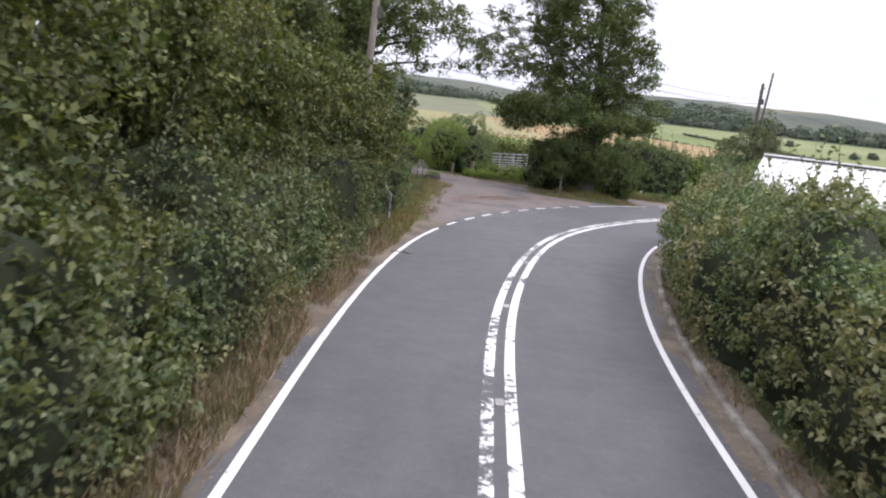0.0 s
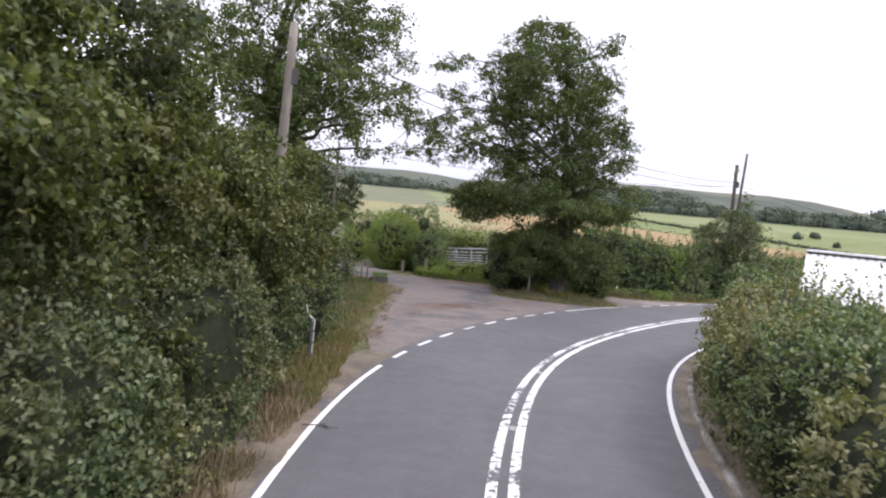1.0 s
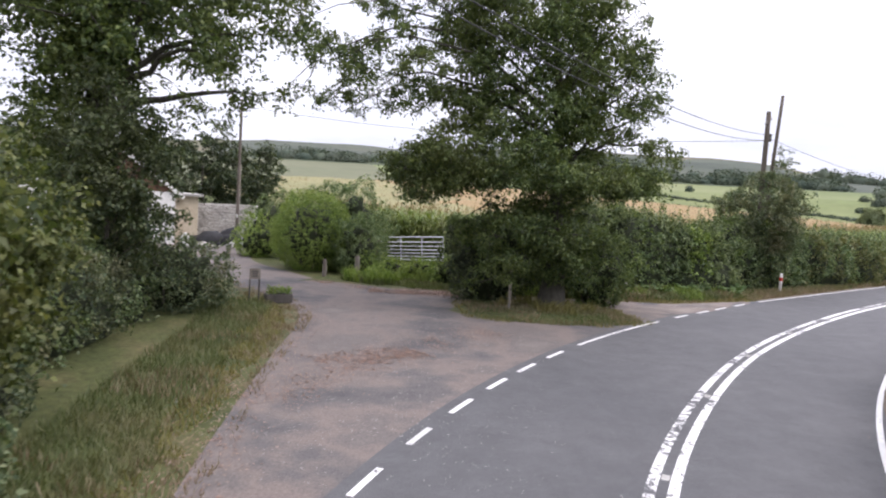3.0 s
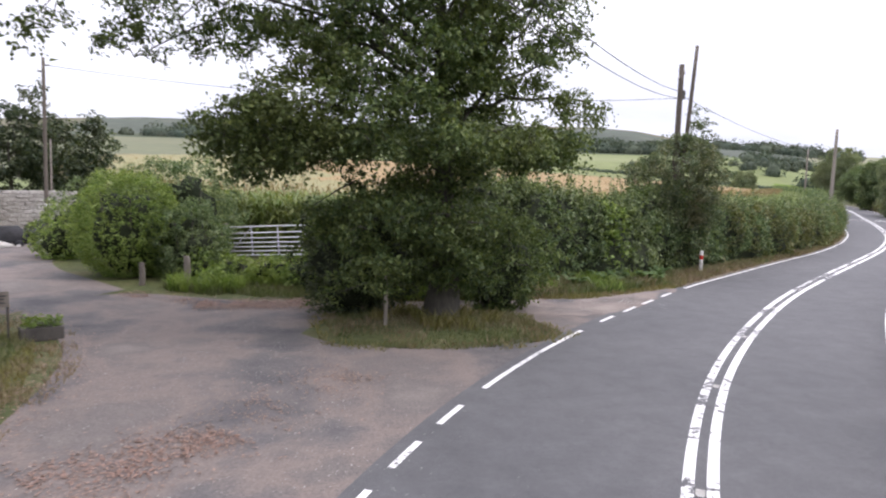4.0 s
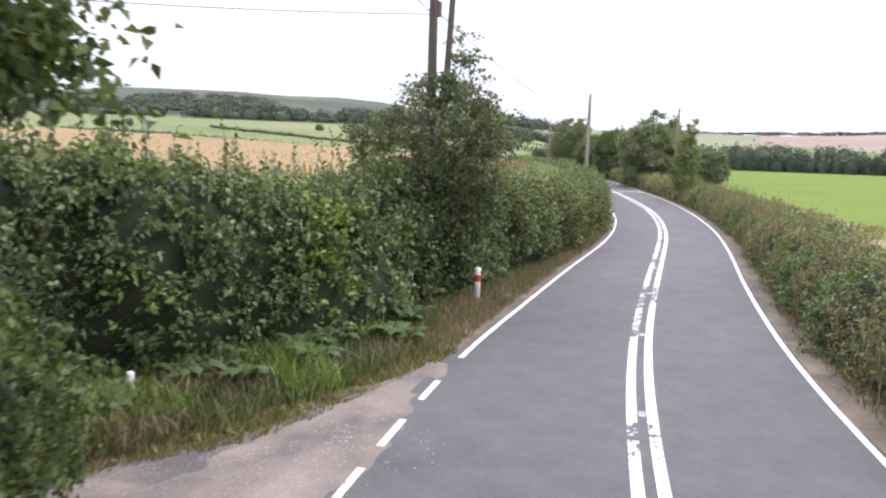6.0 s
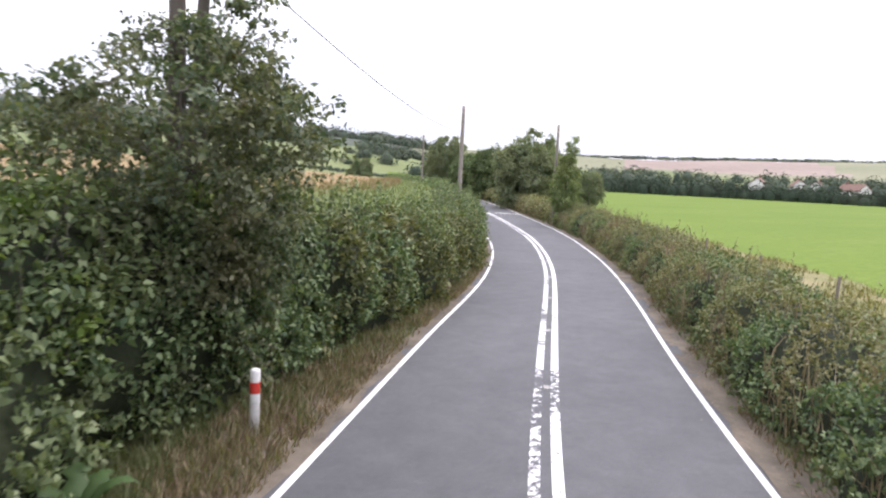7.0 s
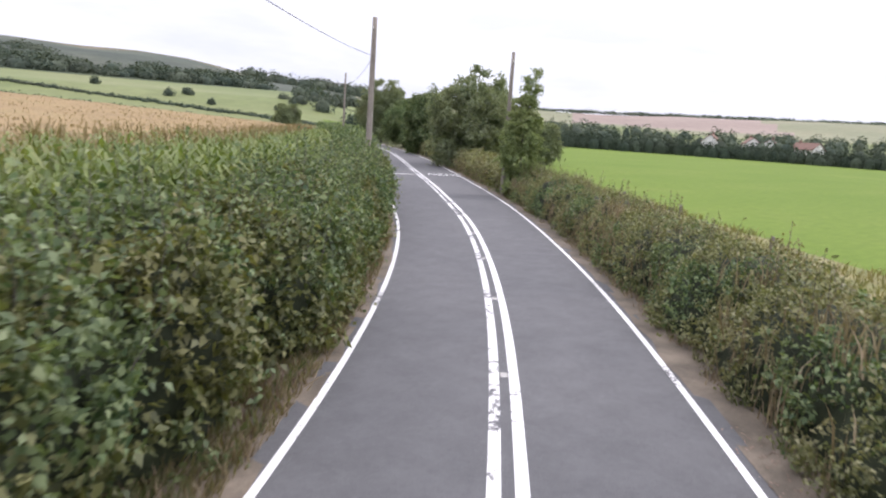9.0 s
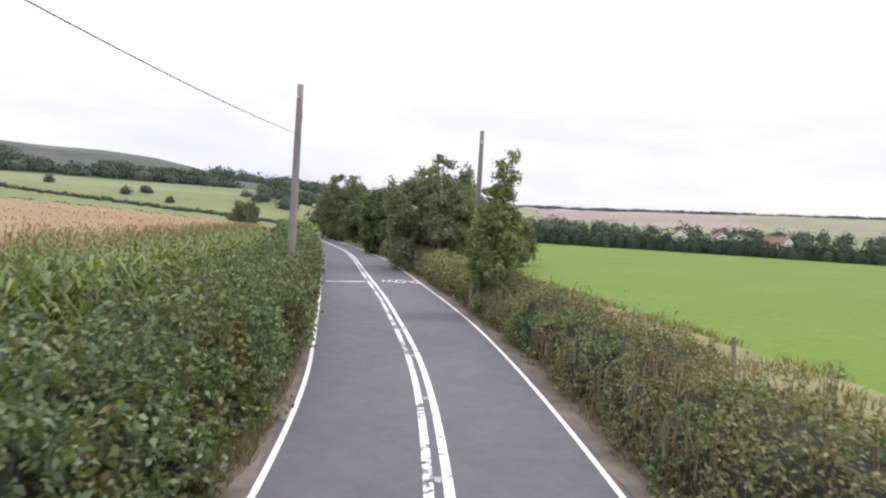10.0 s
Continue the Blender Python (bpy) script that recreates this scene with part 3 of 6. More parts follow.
MIDDLE = road_curve([(2.46, -70.00), (2.36, -20.00), (2.38, 8.10), (2.56, 14.10), (3.23, 19.51), (4.38, 24.78), (6.42, 29.94), (8.67, 33.75), (12.17, 38.64), (16.30, 43.18),
                     (20.65, 47.33), (29.57, 54.61), (33.07, 57.32), (43.03, 65.27), (52.74, 74.26), (62.28, 84.62), (77.56, 102.35), (97.12, 125.40), (128.00, 167.00), (179.00, 238.00)])
RIGHT = road_curve([(5.10, -70.00), (5.00, -20.00), (5.09, 8.81), (5.29, 12.82), (5.86, 17.24), (6.63, 21.05), (8.24, 26.42), (9.64, 29.48), (11.69, 32.74), (13.99, 35.83),
                    (19.62, 41.98), (23.76, 46.05), (30.34, 51.60), (38.85, 58.24), (44.58, 62.92), (54.66, 72.15), (60.50, 78.00), (73.92, 92.85), (98.65, 122.08), (132.00, 168.00), (183.00, 236.00)])


def strip(name, a, b, z, mat, label="", parent=None, cross=2, ripple=0.0, seed=0):
    """A sheet between two plan curves."""
    n = max(len(a), len(b))
    t = np.linspace(0, 1, n)
    a = np.stack([np.interp(t, np.linspace(0, 1, len(a)), a[:, k]) for k in (0, 1)], 1)
    b = np.stack([np.interp(t, np.linspace(0, 1, len(b)), b[:, k]) for k in (0, 1)], 1)
    w = np.linspace(0, 1, cross)[None, :, None]
    p = a[:, None] * (1 - w) + b[:, None] * w
    zz = np.full(p.shape[:2] + (1,), z) + (ripple * vnoise(np.concatenate([p, 0 * p[..., :1]], -1).reshape(-1, 3), 0.8, seed).reshape(p.shape[:2] + (1,)) if ripple else 0)
    v = np.concatenate([p, zz], -1).reshape(-1, 3)
    i, j = np.meshgrid(np.arange(n - 1), np.arange(cross - 1), indexing="ij")
    f = np.stack([i * cross + j, i * cross + j + 1, (i + 1) * cross + j + 1, (i + 1) * cross + j], -1).reshape(-1, 4)
    return link_mesh(name, v, f, mat, parent, label)


road = tagged(strip("road", offset(LEFT, 0.28), offset(RIGHT, -0.32), 0.0, M_ROAD, cross=6), "grey asphalt country road curving between hedges", "road", kind="structure")


def line(name, c, w, mat, label, y0=-70, y1=240, side=0.0):
    s = between(offset(c, side), y0, y1)
    ob = strip(name, offset(s, w / 2), offset(s, -w / 2), 0.006, mat, label, road)
    return ob


line("edge_line", LEFT, 0.11, M_LINE, "white edge line with worn spots", -70, 24.98)
line("edge_line", LEFT, 0.11, M_LINE, "white edge line with worn spots", 39.55, 44.39)
line("edge_line", LEFT, 0.11, M_LINE, "white edge line with worn spots", 50.17, 238)
line("edge_line", RIGHT, 0.11, M_LINE, "white edge line with worn spots")
line("centre_line", MIDDLE, 0.16, M_LINE_WORN, "flaking white line of the double centre lines", side=0.155)
line("centre_line", MIDDLE, 0.16, M_LINE_MID, "white line of the double centre lines", side=-0.155)
ld, _ = along(LEFT)


def dash(y_end, length=1.02, mat=M_LINE):
    s1 = np.interp(y_end, LEFT[:, 1], ld)
    s = np.linspace(s1 - length, s1, 5)
    c = np.stack([np.interp(s, ld, LEFT[:, 0]), np.interp(s, ld, LEFT[:, 1])], 1)
    strip("line_dash", offset(c, 0.055), offset(c, -0.055), 0.006, mat, "", road)


for y_end in (26.92, 28.88, 30.63, 34.14, 35.77, 37.24, 38.74, 45.77, 47.06, 48.21, 49.47):
    dash(y_end)
dash(32.4, 0.9, M_LINE_FAINT)

# road studs between the centre lines
md, _ = along(MIDDLE)
stud_body = bmesh.new()
box(stud_body, -0.06, -0.1, 0.0, 0.06, 0.1, 0.018, 0.008)
stud_me = bpy.data.meshes.new("road_stud")
stud_body.to_mesh(stud_me)
stud_body.free()
stud_me.materials.append(M_KERB)
eye_bm = boxed(-0.045, -0.106, 0.004, 0.045, 0.106, 0.016, bevel=0.003)
eye_me = bpy.data.meshes.new("reflector")
eye_bm.to_mesh(eye_me)
eye_bm.free()
eye_me.materials.append(M_STUDGLASS)
for s in np.arange(70.0, 200.0, 5.2):
    x, y = np.interp(s, md, MIDDLE[:, 0]), np.interp(s, md, MIDDLE[:, 1])
    x2, y2 = np.interp(s + 0.3, md, MIDDLE[:, 0]), np.interp(s + 0.3, md, MIDDLE[:, 1])
    stud = tagged(new("road_stud", stud_me), "pale reflective road stud set between the centre lines", "road stud", "road studs")
    stud.matrix_world = pose(x, y, 0.001, 0, 0, math.degrees(math.atan2(y2 - y, x2 - x)) - 90)
    r = new("reflector", eye_me)
    r.parent = stud

# the faint word painted for the traffic coming the other way
word = bpy.data.curves.new("road_word", "FONT")
word.body, word.size, word.extrude, word.align_x, word.align_y = "SLOW", 1.0, 0.001, "CENTER", "CENTER"
word_tmp = bpy.data.objects.new("road_word", word)
scene.collection.objects.link(word_tmp)
word_me = bpy.data.meshes.new_from_object(word_tmp.evaluated_get(bpy.context.evaluated_depsgraph_get()))
bpy.data.objects.remove(word_tmp)
word_me.materials.clear()
word_me.materials.append(M_LINE_WORN)
road_word = new("road_word", word_me)
road_word.parent = road
road_word.matrix_world = pose(75.2, 96.4, 0.007, 0, 0, 140) @ Matrix.Diagonal((0.95, 3.4, 1, 1))
tagged(road_word, "faded white word painted on the road")

# worn pale trench patch across the oncoming lane
cl = np.array([(69.6, 97.6), (72.4, 96.9)])
strip("road_patch", offset(cl, 0.3), offset(cl, -0.3), 0.005, M_LINE_FAINT, "faint pale patch across the lane", road)

# dirt margins along the tarmac
for nm, c, o0, o1, y0, y1 in (("verge_left", LEFT, 0.1, 1.0, -70, 26.5), ("verge_left_far", LEFT, 0.1, 0.9, 50.6, 238), ("verge_right", RIGHT, -0.12, -0.95, -70, 236)):
    s = between(c, y0, y1)
    wob = 0.09 * vnoise(np.c_[s, 0 * s[:, 0]], 0.9, 8)
    m = strip(nm, offset(s, o0 + wob), offset(s, o1), 0.005, M_DIRT, cross=3, ripple=0.012)
    tagged(m, "strip of dry earth and grit along the road edge", "verge", kind="structure")

# low pale kerb on the inside of the bend
ks = between(RIGHT, 6.0, 33.5)
kb = Geo()
prof = np.array([(-0.42, -0.02), (-0.43, 0.06), (-0.45, 0.075), (-0.56, 0.08), (-0.58, -0.02)])
kn = along(ks)[1]
kv = np.stack([np.concatenate([ks + kn * o, np.full((len(ks), 1), z)], 1) for o, z in prof], 1)
kf = [(i * 5 + j, i * 5 + j + 1, (i + 1) * 5 + j + 1, (i + 1) * 5 + j) for i in range(len(ks) - 1) for j in range(4)]
kv[:, 1:4, 2] += 0.012 * vnoise(kv[:, 1:4].reshape(-1, 3), 0.7, 4).reshape(-1, 3)
kv[0, :, 2] = kv[-1, :, 2] = -0.02
tagged(link_mesh("kerb", kv.reshape(-1, 3), kf, M_KERB_DIRTY), "low pale concrete kerb at the hedge foot on the bend", "kerb", kind="structure")


# ---- the side lane and its apron ----
def flat_patch(name, outline, z, mat, ripple=0.0, grid=0.7, dome=0.0, seed=0):
    """A flat sheet inside a closed plan outline, with a soft dome if wanted."""
    o = curve_through(list(outline) + [outline[0]], 0.5, 2)
    bm = bmesh.new()
    c = o.mean(0)
    rings = 10
    vs = []
    for k in range(rings + 1):
        w = k / rings
        p = c + (o - c) * w
        zz = z + dome * (1 - w ** 2) + ripple * vnoise(np.c_[p, 0 * p[:, 0]], 0.9, seed)
        vs.append([bm.verts.new((*q, h)) for q, h in zip(p, zz)] if k else [bm.verts.new((*c, float(zz[0])))])
    n = len(o)
    for j in range(n):
        bm.faces.new((vs[0][0], vs[1][j], vs[1][(j + 1) % n]))
        for k in range(1, rings):
            bm.faces.new((vs[k][j], vs[k + 1][j], vs[k + 1][(j + 1) % n], vs[k][(j + 1) % n]))
    bmesh.ops.recalc_face_normals(bm, faces=bm.faces)
    if sum(f.normal.z for f in bm.faces) < 0:
        bmesh.ops.reverse_faces(bm, faces=bm.faces)
    return part(name, bm, mat, None)


lane = flat_patch("lane", [(0.6, 25.5), (0.1, 27.5), (0.1, 34), (0.2, 38), (0.4, 42), (-0.4, 45), (-2.8, 47.6), (-0.2, 51), (2.6, 48.9), (6, 48.2), (11.3, 48.6), (14.5, 48.6), (17, 49.9),
                           (19.4, 51.0), (19.9, 50.2), (13, 43.4), (8, 37.5), (4.8, 32)], -0.008, M_LANE, 0.006)
lane_up = strip("lane_to_garage", curve_through([(-0.2, 51), (-3.6, 56), (-4.8, 61), (-5.8, 67.5)], 0.5, 1), curve_through([(-2.4, 47.2), (-5.6, 52.5), (-9.5, 58), (-12.5, 63.8)], 0.5, 1), -0.018, M_LANE, cross=8, ripple=0.006)
tagged(lane_up, "pale gravelly lane leading to a garage", "lane", kind="structure")
tagged(lane, "rough gravelly side lane mouth with worn tarmac patches", "lane", kind="structure")
grit = curve_through([(4.6, 48.1), (8, 47.8), (10.8, 47.5), (13.2, 47.0), (15.0, 47.9), (16.8, 49.2), (18.6, 50.5)], 0.2, 3)
gn = np.c_[grit, 0 * grit[:, 0]]
gw = np.interp(np.linspace(0, 1, len(grit)), [0, 0.15, 0.5, 0.8, 1], [0.05, 0.5, 1.15, 0.7, 0.05])
tagged(strip("gravel_apron", offset(grit, gw * 0.8 + 0.25 * vnoise(gn, 0.8, 51) + 0.12 * vnoise(gn, 0.3, 52)), offset(grit, -gw - 0.3 * vnoise(gn, 0.9, 53) - 0.14 * vnoise(gn, 0.3, 54)), 0.002, M_APRON, cross=9, ripple=0.003),
       "pale pinkish grit worn loose in the lane mouth", "lane", kind="structure")
island = flat_patch("grass_island", [(4.9, 44.4), (5.6, 46.3), (7.3, 47.3), (10, 46.9), (11.9, 45.7), (11.4, 44.4), (10.3, 43.2), (8.2, 42.3), (6.0, 42.8)], 0.0, M_SOIL, 0.02, dome=0.16)
tagged(island, "small grassy mound at the foot of the oak", "grass island", kind="structure")
c = np.array([(-3.6, 49.9), (-3.0, 49.1)])
tagged(strip("lane_marking", offset(c, 0.06), offset(c, -0.06), 0.004, M_LINE_FAINT, cross=2), "worn white dash on the side lane", "road marking", kind="structure")

# dry ground between the low hedge and the green field
s = between(RIGHT, 31, 128)
wob = 0.9 * vnoise(np.c_[s, 0 * s[:, 0]], 6.0, 12) + 0.5 * vnoise(np.c_[s, 0 * s[:, 0]], 1.6, 13)
tagged(strip("field_margin", offset(s, -3.0), offset(s, -3.2 + (-7.0 + wob) * np.clip((s[:, 1] - 31) / 12, 0, 1)), 0.012, M_DRYGROUND, cross=6, ripple=0.015), "dry tan margin between hedge and green field", "ground", kind="structure")


# ---- growing things ----
def sprays(p, way, length, k, rng, jitter=0.035):
    """Leaf places along short twigs that start at p and run along way."""
    n = len(p)
    t = rng.uniform(0.1, 1.0, (n, k))
    L = (length * rng.uniform(0.5, 1.4, n))[:, None]
    q = p[:, None] + way[:, None] * (t * L)[..., None] + rng.normal(0, jitter, (n, k, 3))
    q[..., 2] -= 0.25 * (t * t * L)
    nrm = rng.normal(0, 0.5, (n, k, 3)) + np.array([0, 0, 0.75]) + way[:, None] * 0.35
    return q.reshape(-1, 3), nrm.reshape(-1, 3)


def hedge(name, c, width, height, density, leaf, mat, label, seed, sprigs=1.2, sprig_h=0.5, lump=0.32, back=0.5, category="hedge", z0=0.0, second=None, face=-1, square=0.72, over=0.0, holes=-0.62):
    """A hedge along a plan curve (its middle): a filler core coloured dark for shade, a coat of leaves and shoots that
    stick out.
    """
    rng = np.random.default_rng(seed)
    thing = base(name, float(c[0, 0]), float(c[0, 1]), 0.0, label, category)
    org = np.array([c[0, 0], c[0, 1], 0.0])
    d, nl = along(c)
    W = np.full(len(c), width) if np.ndim(width) == 0 else np.interp(np.linspace(0, 1, len(c)), np.linspace(0, 1, len(width)), width)
    Hh = np.full(len(c), height) if np.ndim(height) == 0 else np.interp(np.linspace(0, 1, len(c)), np.linspace(0, 1, len(height)), height)

    def at(s, th, inset):
        x, y = np.interp(s, d, c[:, 0]), np.interp(s, d, c[:, 1])
        nx, ny = np.interp(s, d, nl[:, 0]), np.interp(s, d, nl[:, 1])
        w, h = np.interp(s, d, W), np.interp(s, d, Hh)
        cs, sn = np.cos(th), np.sin(th)
        ex = np.sign(cs) * np.abs(cs) ** square
        ez = np.abs(sn) ** square
        q = np.stack([x, y, 0 * x], 1)
        big = vnoise(np.stack([x, y, 1.7 * th], 1), 1.6, seed) * lump + vnoise(np.stack([x, y, 3 * th], 1), 0.55, seed + 1) * lump * 0.45
        side = ex * (w / 2 * (1 + over * (ez - 0.6)) + big - inset)
        up = ez * (h + big * 1.1 - inset)
        q[:, 0] += nx * side
        q[:, 1] += ny * side
        q[:, 2] = z0 + land(q[:, 0], q[:, 1]) + up
        nrm = np.stack([nx * ex, ny * ex, 0.25 + 0.8 * ez], 1)
        return q, nrm

    # core added to block the view through, dark as the leaf shade
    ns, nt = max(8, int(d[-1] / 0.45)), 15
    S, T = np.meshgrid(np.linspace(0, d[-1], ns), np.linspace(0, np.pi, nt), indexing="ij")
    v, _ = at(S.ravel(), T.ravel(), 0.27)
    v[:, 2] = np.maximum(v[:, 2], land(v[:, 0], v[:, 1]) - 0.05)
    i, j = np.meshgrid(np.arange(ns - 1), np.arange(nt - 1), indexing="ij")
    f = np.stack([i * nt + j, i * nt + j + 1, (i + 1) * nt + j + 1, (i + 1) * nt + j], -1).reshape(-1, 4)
    link_mesh("shade_core", v - org, f, M_SHADE_CORE, thing, "filler core of the hedge, coloured dark for shade")
    per = float(np.mean(Hh)) * (1 + back) + float(np.mean(W))
    n = int(d[-1] * per * density / 11)
    th = rng.uniform(0.0, np.pi * (0.5 + 0.5 * back), n)
    th = np.pi - th if face < 0 else th
    s = rng.uniform(0, d[-1], n)
    p, nrm = at(s, th, np.abs(rng.normal(0, 0.15, n)) + 0.02)
    keep = vnoise(p, 0.42, seed + 5) > holes
    p, nrm = p[keep], unit(nrm[keep])
    way = unit(nrm * 0.9 + np.array([0, 0, 0.35]) + rng.normal(0, 0.5, (len(p), 3)))
    stick = leaf * 2.6 * (1 + 0.9 * np.clip(vnoise(p, 0.9, seed + 6), 0, 1))
    p, nrm = sprays(p, way, stick, 11, rng, leaf * 0.5)
    p[:, 2] = np.maximum(p[:, 2], land(p[:, 0], p[:, 1]) + 0.03)
    pick = np.zeros(len(p), bool)
    if second is not None:
        pick = vnoise(p, 1.3, seed + 9) + 0.5 * vnoise(p, 0.5, seed + 10) + rng.normal(0, 0.12, len(p)) > 0.75 * (0.5 - second[1]) * 2
    lv, lf = leaf_quads(p[~pick] - org, nrm[~pick], leaf, rng)
    tagged(link_mesh("foliage", lv, lf, mat, thing), kind="stuff")
    if second is not None:
        lv, lf = leaf_quads(p[pick] - org, nrm[pick], leaf * 1.1, rng)
        tagged(link_mesh("mixed_foliage", lv, lf, second[0], thing, second[2]), kind="stuff")
    # shoots
    k = int(d[-1] * sprigs)
    if k:
        s = rng.uniform(0, d[-1], k)
        th = np.pi - np.clip(rng.normal(1.45, 0.45, k), 0.5, 2.4)
        p, nrm = at(s, th, 0.1)
        stems, lp, ln = Geo(), [], []
        for q, m in zip(p, unit(nrm)):
            h = sprig_h * rng.uniform(0.35, 1.4)
            way = m * 0.3 + np.array([0, 0, 0.95]) + rng.normal(0, 0.2, 3)
            bend = rng.normal(0, 0.18, 3)
            pts = [q + way * h * t + bend * h * t * t for t in (0, 0.35, 0.7, 1.0)]
            stems.add(*tube(np.array(pts) - org, [0.009, 0.007, 0.005, 0.002], 3))
            for t in np.linspace(0.15, 1.0, int(5 + h * 16)):
                lp.append(q + way * h * t + bend * h * t * t)
                ln.append(rng.normal(0, 0.6, 3) + np.array([0, 0, 0.5]))
        tagged(stems.out("twig_growth", M_BARK, thing), kind="stuff")
        lv, lf = leaf_quads(np.array(lp) - org, np.array(ln), leaf * 0.95, rng, droop=0.1)
        tagged(link_mesh("shoot_leaves", lv, lf, mat, thing), kind="stuff")
    return thing


def tree(name, x, y, height, crown_r, crown_lo, trunk_r, clumps, per_clump, leaf, mat, label, seed, limbs=8, clump_r=0.75, squash=0.62, fork=0.35, bark=None, lean=(0.0, 0.0),
         group="", category="tree", reach=(1.0, 1.0), z0=None, shell=0.42, extra=(), belly=0.5, outline=None, arms=(), gap=-9.0, shift=0.0, bare=None):
    """Tapered trunk, limbs with twigs, and a crown of leaf clumps with gaps."""
    rng = np.random.default_rng(seed)
    z0 = float(land(x, y)) if z0 is None else z0
    thing = base(name, x, y, z0, label, category, group)
    bark = bark or M_BARK
    hz = (height - crown_lo) / 2
    mid_z = crown_lo + 2 * hz * belly
    # clump centres
    u = unit(rng.normal(0, 1, (clumps, 3)))
    rad = rng.uniform(0, 1, clumps) ** shell
    lump = 1 + 0.32 * vnoise(u * 1.0, 0.55, seed)
    top = np.array([lean[0], lean[1], 0.0])
    c = u * (rad * lump)[:, None] * np.array([crown_r * reach[0], crown_r * reach[1], 1.0])
    c[:, 2] *= np.where(c[:, 2] > 0, 2 * hz * (1 - belly), 2 * hz * belly)
    c[:, 2] += mid_z
    if outline is not None:
        # radius by height, denser towards the rim, with holes
        oz, orad = np.array(outline).T
        z = rng.uniform(oz[0], oz[-1], clumps * 4)
        R = np.interp(z, oz, orad)
        a = rng.uniform(0, 2 * np.pi, clumps * 4)
        q = R * rng.uniform(0.05, 1, clumps * 4) ** shell * (1 + 0.22 * vnoise(np.stack([np.cos(a) * 2, np.sin(a) * 2, z * 0.9], 1), 1.0, seed + 7))
        c = np.stack([np.cos(a) * q * reach[0], np.sin(a) * q * reach[1], z], 1)
        keep = (rng.random(len(c)) < R / orad.max()) & (vnoise(c * np.array([1, 1, 1.7]), 1.9, seed + 8) > gap)
        c = c[keep][:clumps] + np.array([shift, 0.0, 0.0])
    c += top * (c[:, 2:3] / height)
    core = len(c)
    for ex, ey, ez in extra:
        c = np.concatenate([c, np.array([ex, ey, ez]) + rng.normal(0, 0.45, (5, 3)) * np.array([1, 1, 0.6])])
    # trunk
    tz = np.linspace(0, height * 0.82, 12)
    wob = np.stack([vnoise(np.c_[tz, tz * 0, tz * 0], 2.5, seed + 2), vnoise(np.c_[tz, tz * 0, tz * 0], 2.5, seed + 3), tz * 0], 1) * trunk_r * 0.9
    wob[0] = 0
    tp = np.stack([tz * 0, tz * 0, tz], 1) + wob + top * (tz / height)[:, None]
    tr = trunk_r * (1 - 0.86 * (tz / tz[-1]) ** 0.8)
    tr[0] *= 1.45
    tr[1] *= 1.05
    tv, tf = tube(tp, tr, 12)
    tv[:, :2] *= (1 + 0.10 * vnoise(tv * np.array([1, 1, 0.3]), trunk_r * 0.8, seed + 4))[:, None]
    tv[:12, 2] -= 0.15
    link_mesh("trunk", tv, tf, bark, thing, smooth=True)
    # limbs
    ends, starts = [], []
    for k in range(limbs):
        a = 2 * np.pi * (k * 0.381966 * 2.6 + rng.uniform(-0.1, 0.1))
        zs = crown_lo * 0.75 + (height * 0.68 - crown_lo * 0.75) * ((k + 0.5) / limbs) ** 1.1
        start = np.array([np.interp(zs, tz, tp[:, i]) for i in range(3)])
        out = crown_r * 0.66 * (1 - 0.45 * (k / limbs) ** 2)
        end = start + np.array([np.cos(a) * out * reach[0], np.sin(a) * out * reach[1], (0.30 + 0.62 * k / limbs) * hz * 0.95])
        if bare is not None and bare(np.array([end, start + (end - start) * 0.75])).any():
            continue
        starts.append(start)
        ends.append(end)
    t = np.linspace(0, 1, 8)
    paths = []
    for a, b in zip(starts, ends):
        q = a + (b - a) * t[:, None]
        q[:, 2] += np.sin(t * np.pi) * 0.10 * np.linalg.norm(b - a)
        q[1:] += rng.normal(0, 0.05 * np.linalg.norm(b - a) / 3, (7, 3))
        paths.append(q)
    for arm in arms:
        q = np.array(arm, float)
        dd = np.r_[0, np.cumsum(np.linalg.norm(np.diff(q, axis=0), axis=1))]
        q = np.stack([np.interp(np.linspace(0, dd[-1], 8), dd, q[:, i]) for i in range(3)], 1)
        q[1:] += rng.normal(0, 0.10, (7, 3))
        starts.append(q[0])
        paths.append(q)
        for qq in q[3:]:
            c = np.concatenate([c, qq + np.clip(rng.normal(0, 1, (5, 3)), -1.4, 1.4) * np.array([0.75, 0.8, 0.45]) - np.array([0, 0, 0.25])])
    limbs = len(paths)
    arm_c = len(c)
    allp = np.concatenate([p[2:] for p in paths])
    tips = np.concatenate([p[[4, 5, 6, 7, 7]] for p in paths])
    c = np.concatenate([c, tips + rng.normal(0, clump_r * 0.45, tips.shape)])
    if bare is not None:
        # no leaves where the crown is open
        ok = ~bare(c)
        core, arm_c = int(ok[:core].sum()), int(ok[:arm_c].sum())
        c = c[ok]
    owner = np.repeat(np.arange(limbs), 6)
    bole = np.stack([np.interp(np.linspace(0.10, 0.75, 9) * tz[-1], tz, tp[:, i]) for i in range(3)], 1)
    allp, owner = np.concatenate([allp, bole]), np.r_[owner, limbs + np.arange(9)]
    # each clump hangs on the nearest limb or on a clump further in
    reach_in = np.min(np.linalg.norm(c[:, None] - allp[None], axis=2), axis=1)
    nodes_, own_ = [*allp], [*owner]
    links_ = []
    for ci in np.argsort(reach_in):
        dist = np.linalg.norm(np.array(nodes_) - c[ci], axis=1)
        k = int(np.argmin(dist))
        links_.append((nodes_[k], c[ci], own_[k]))
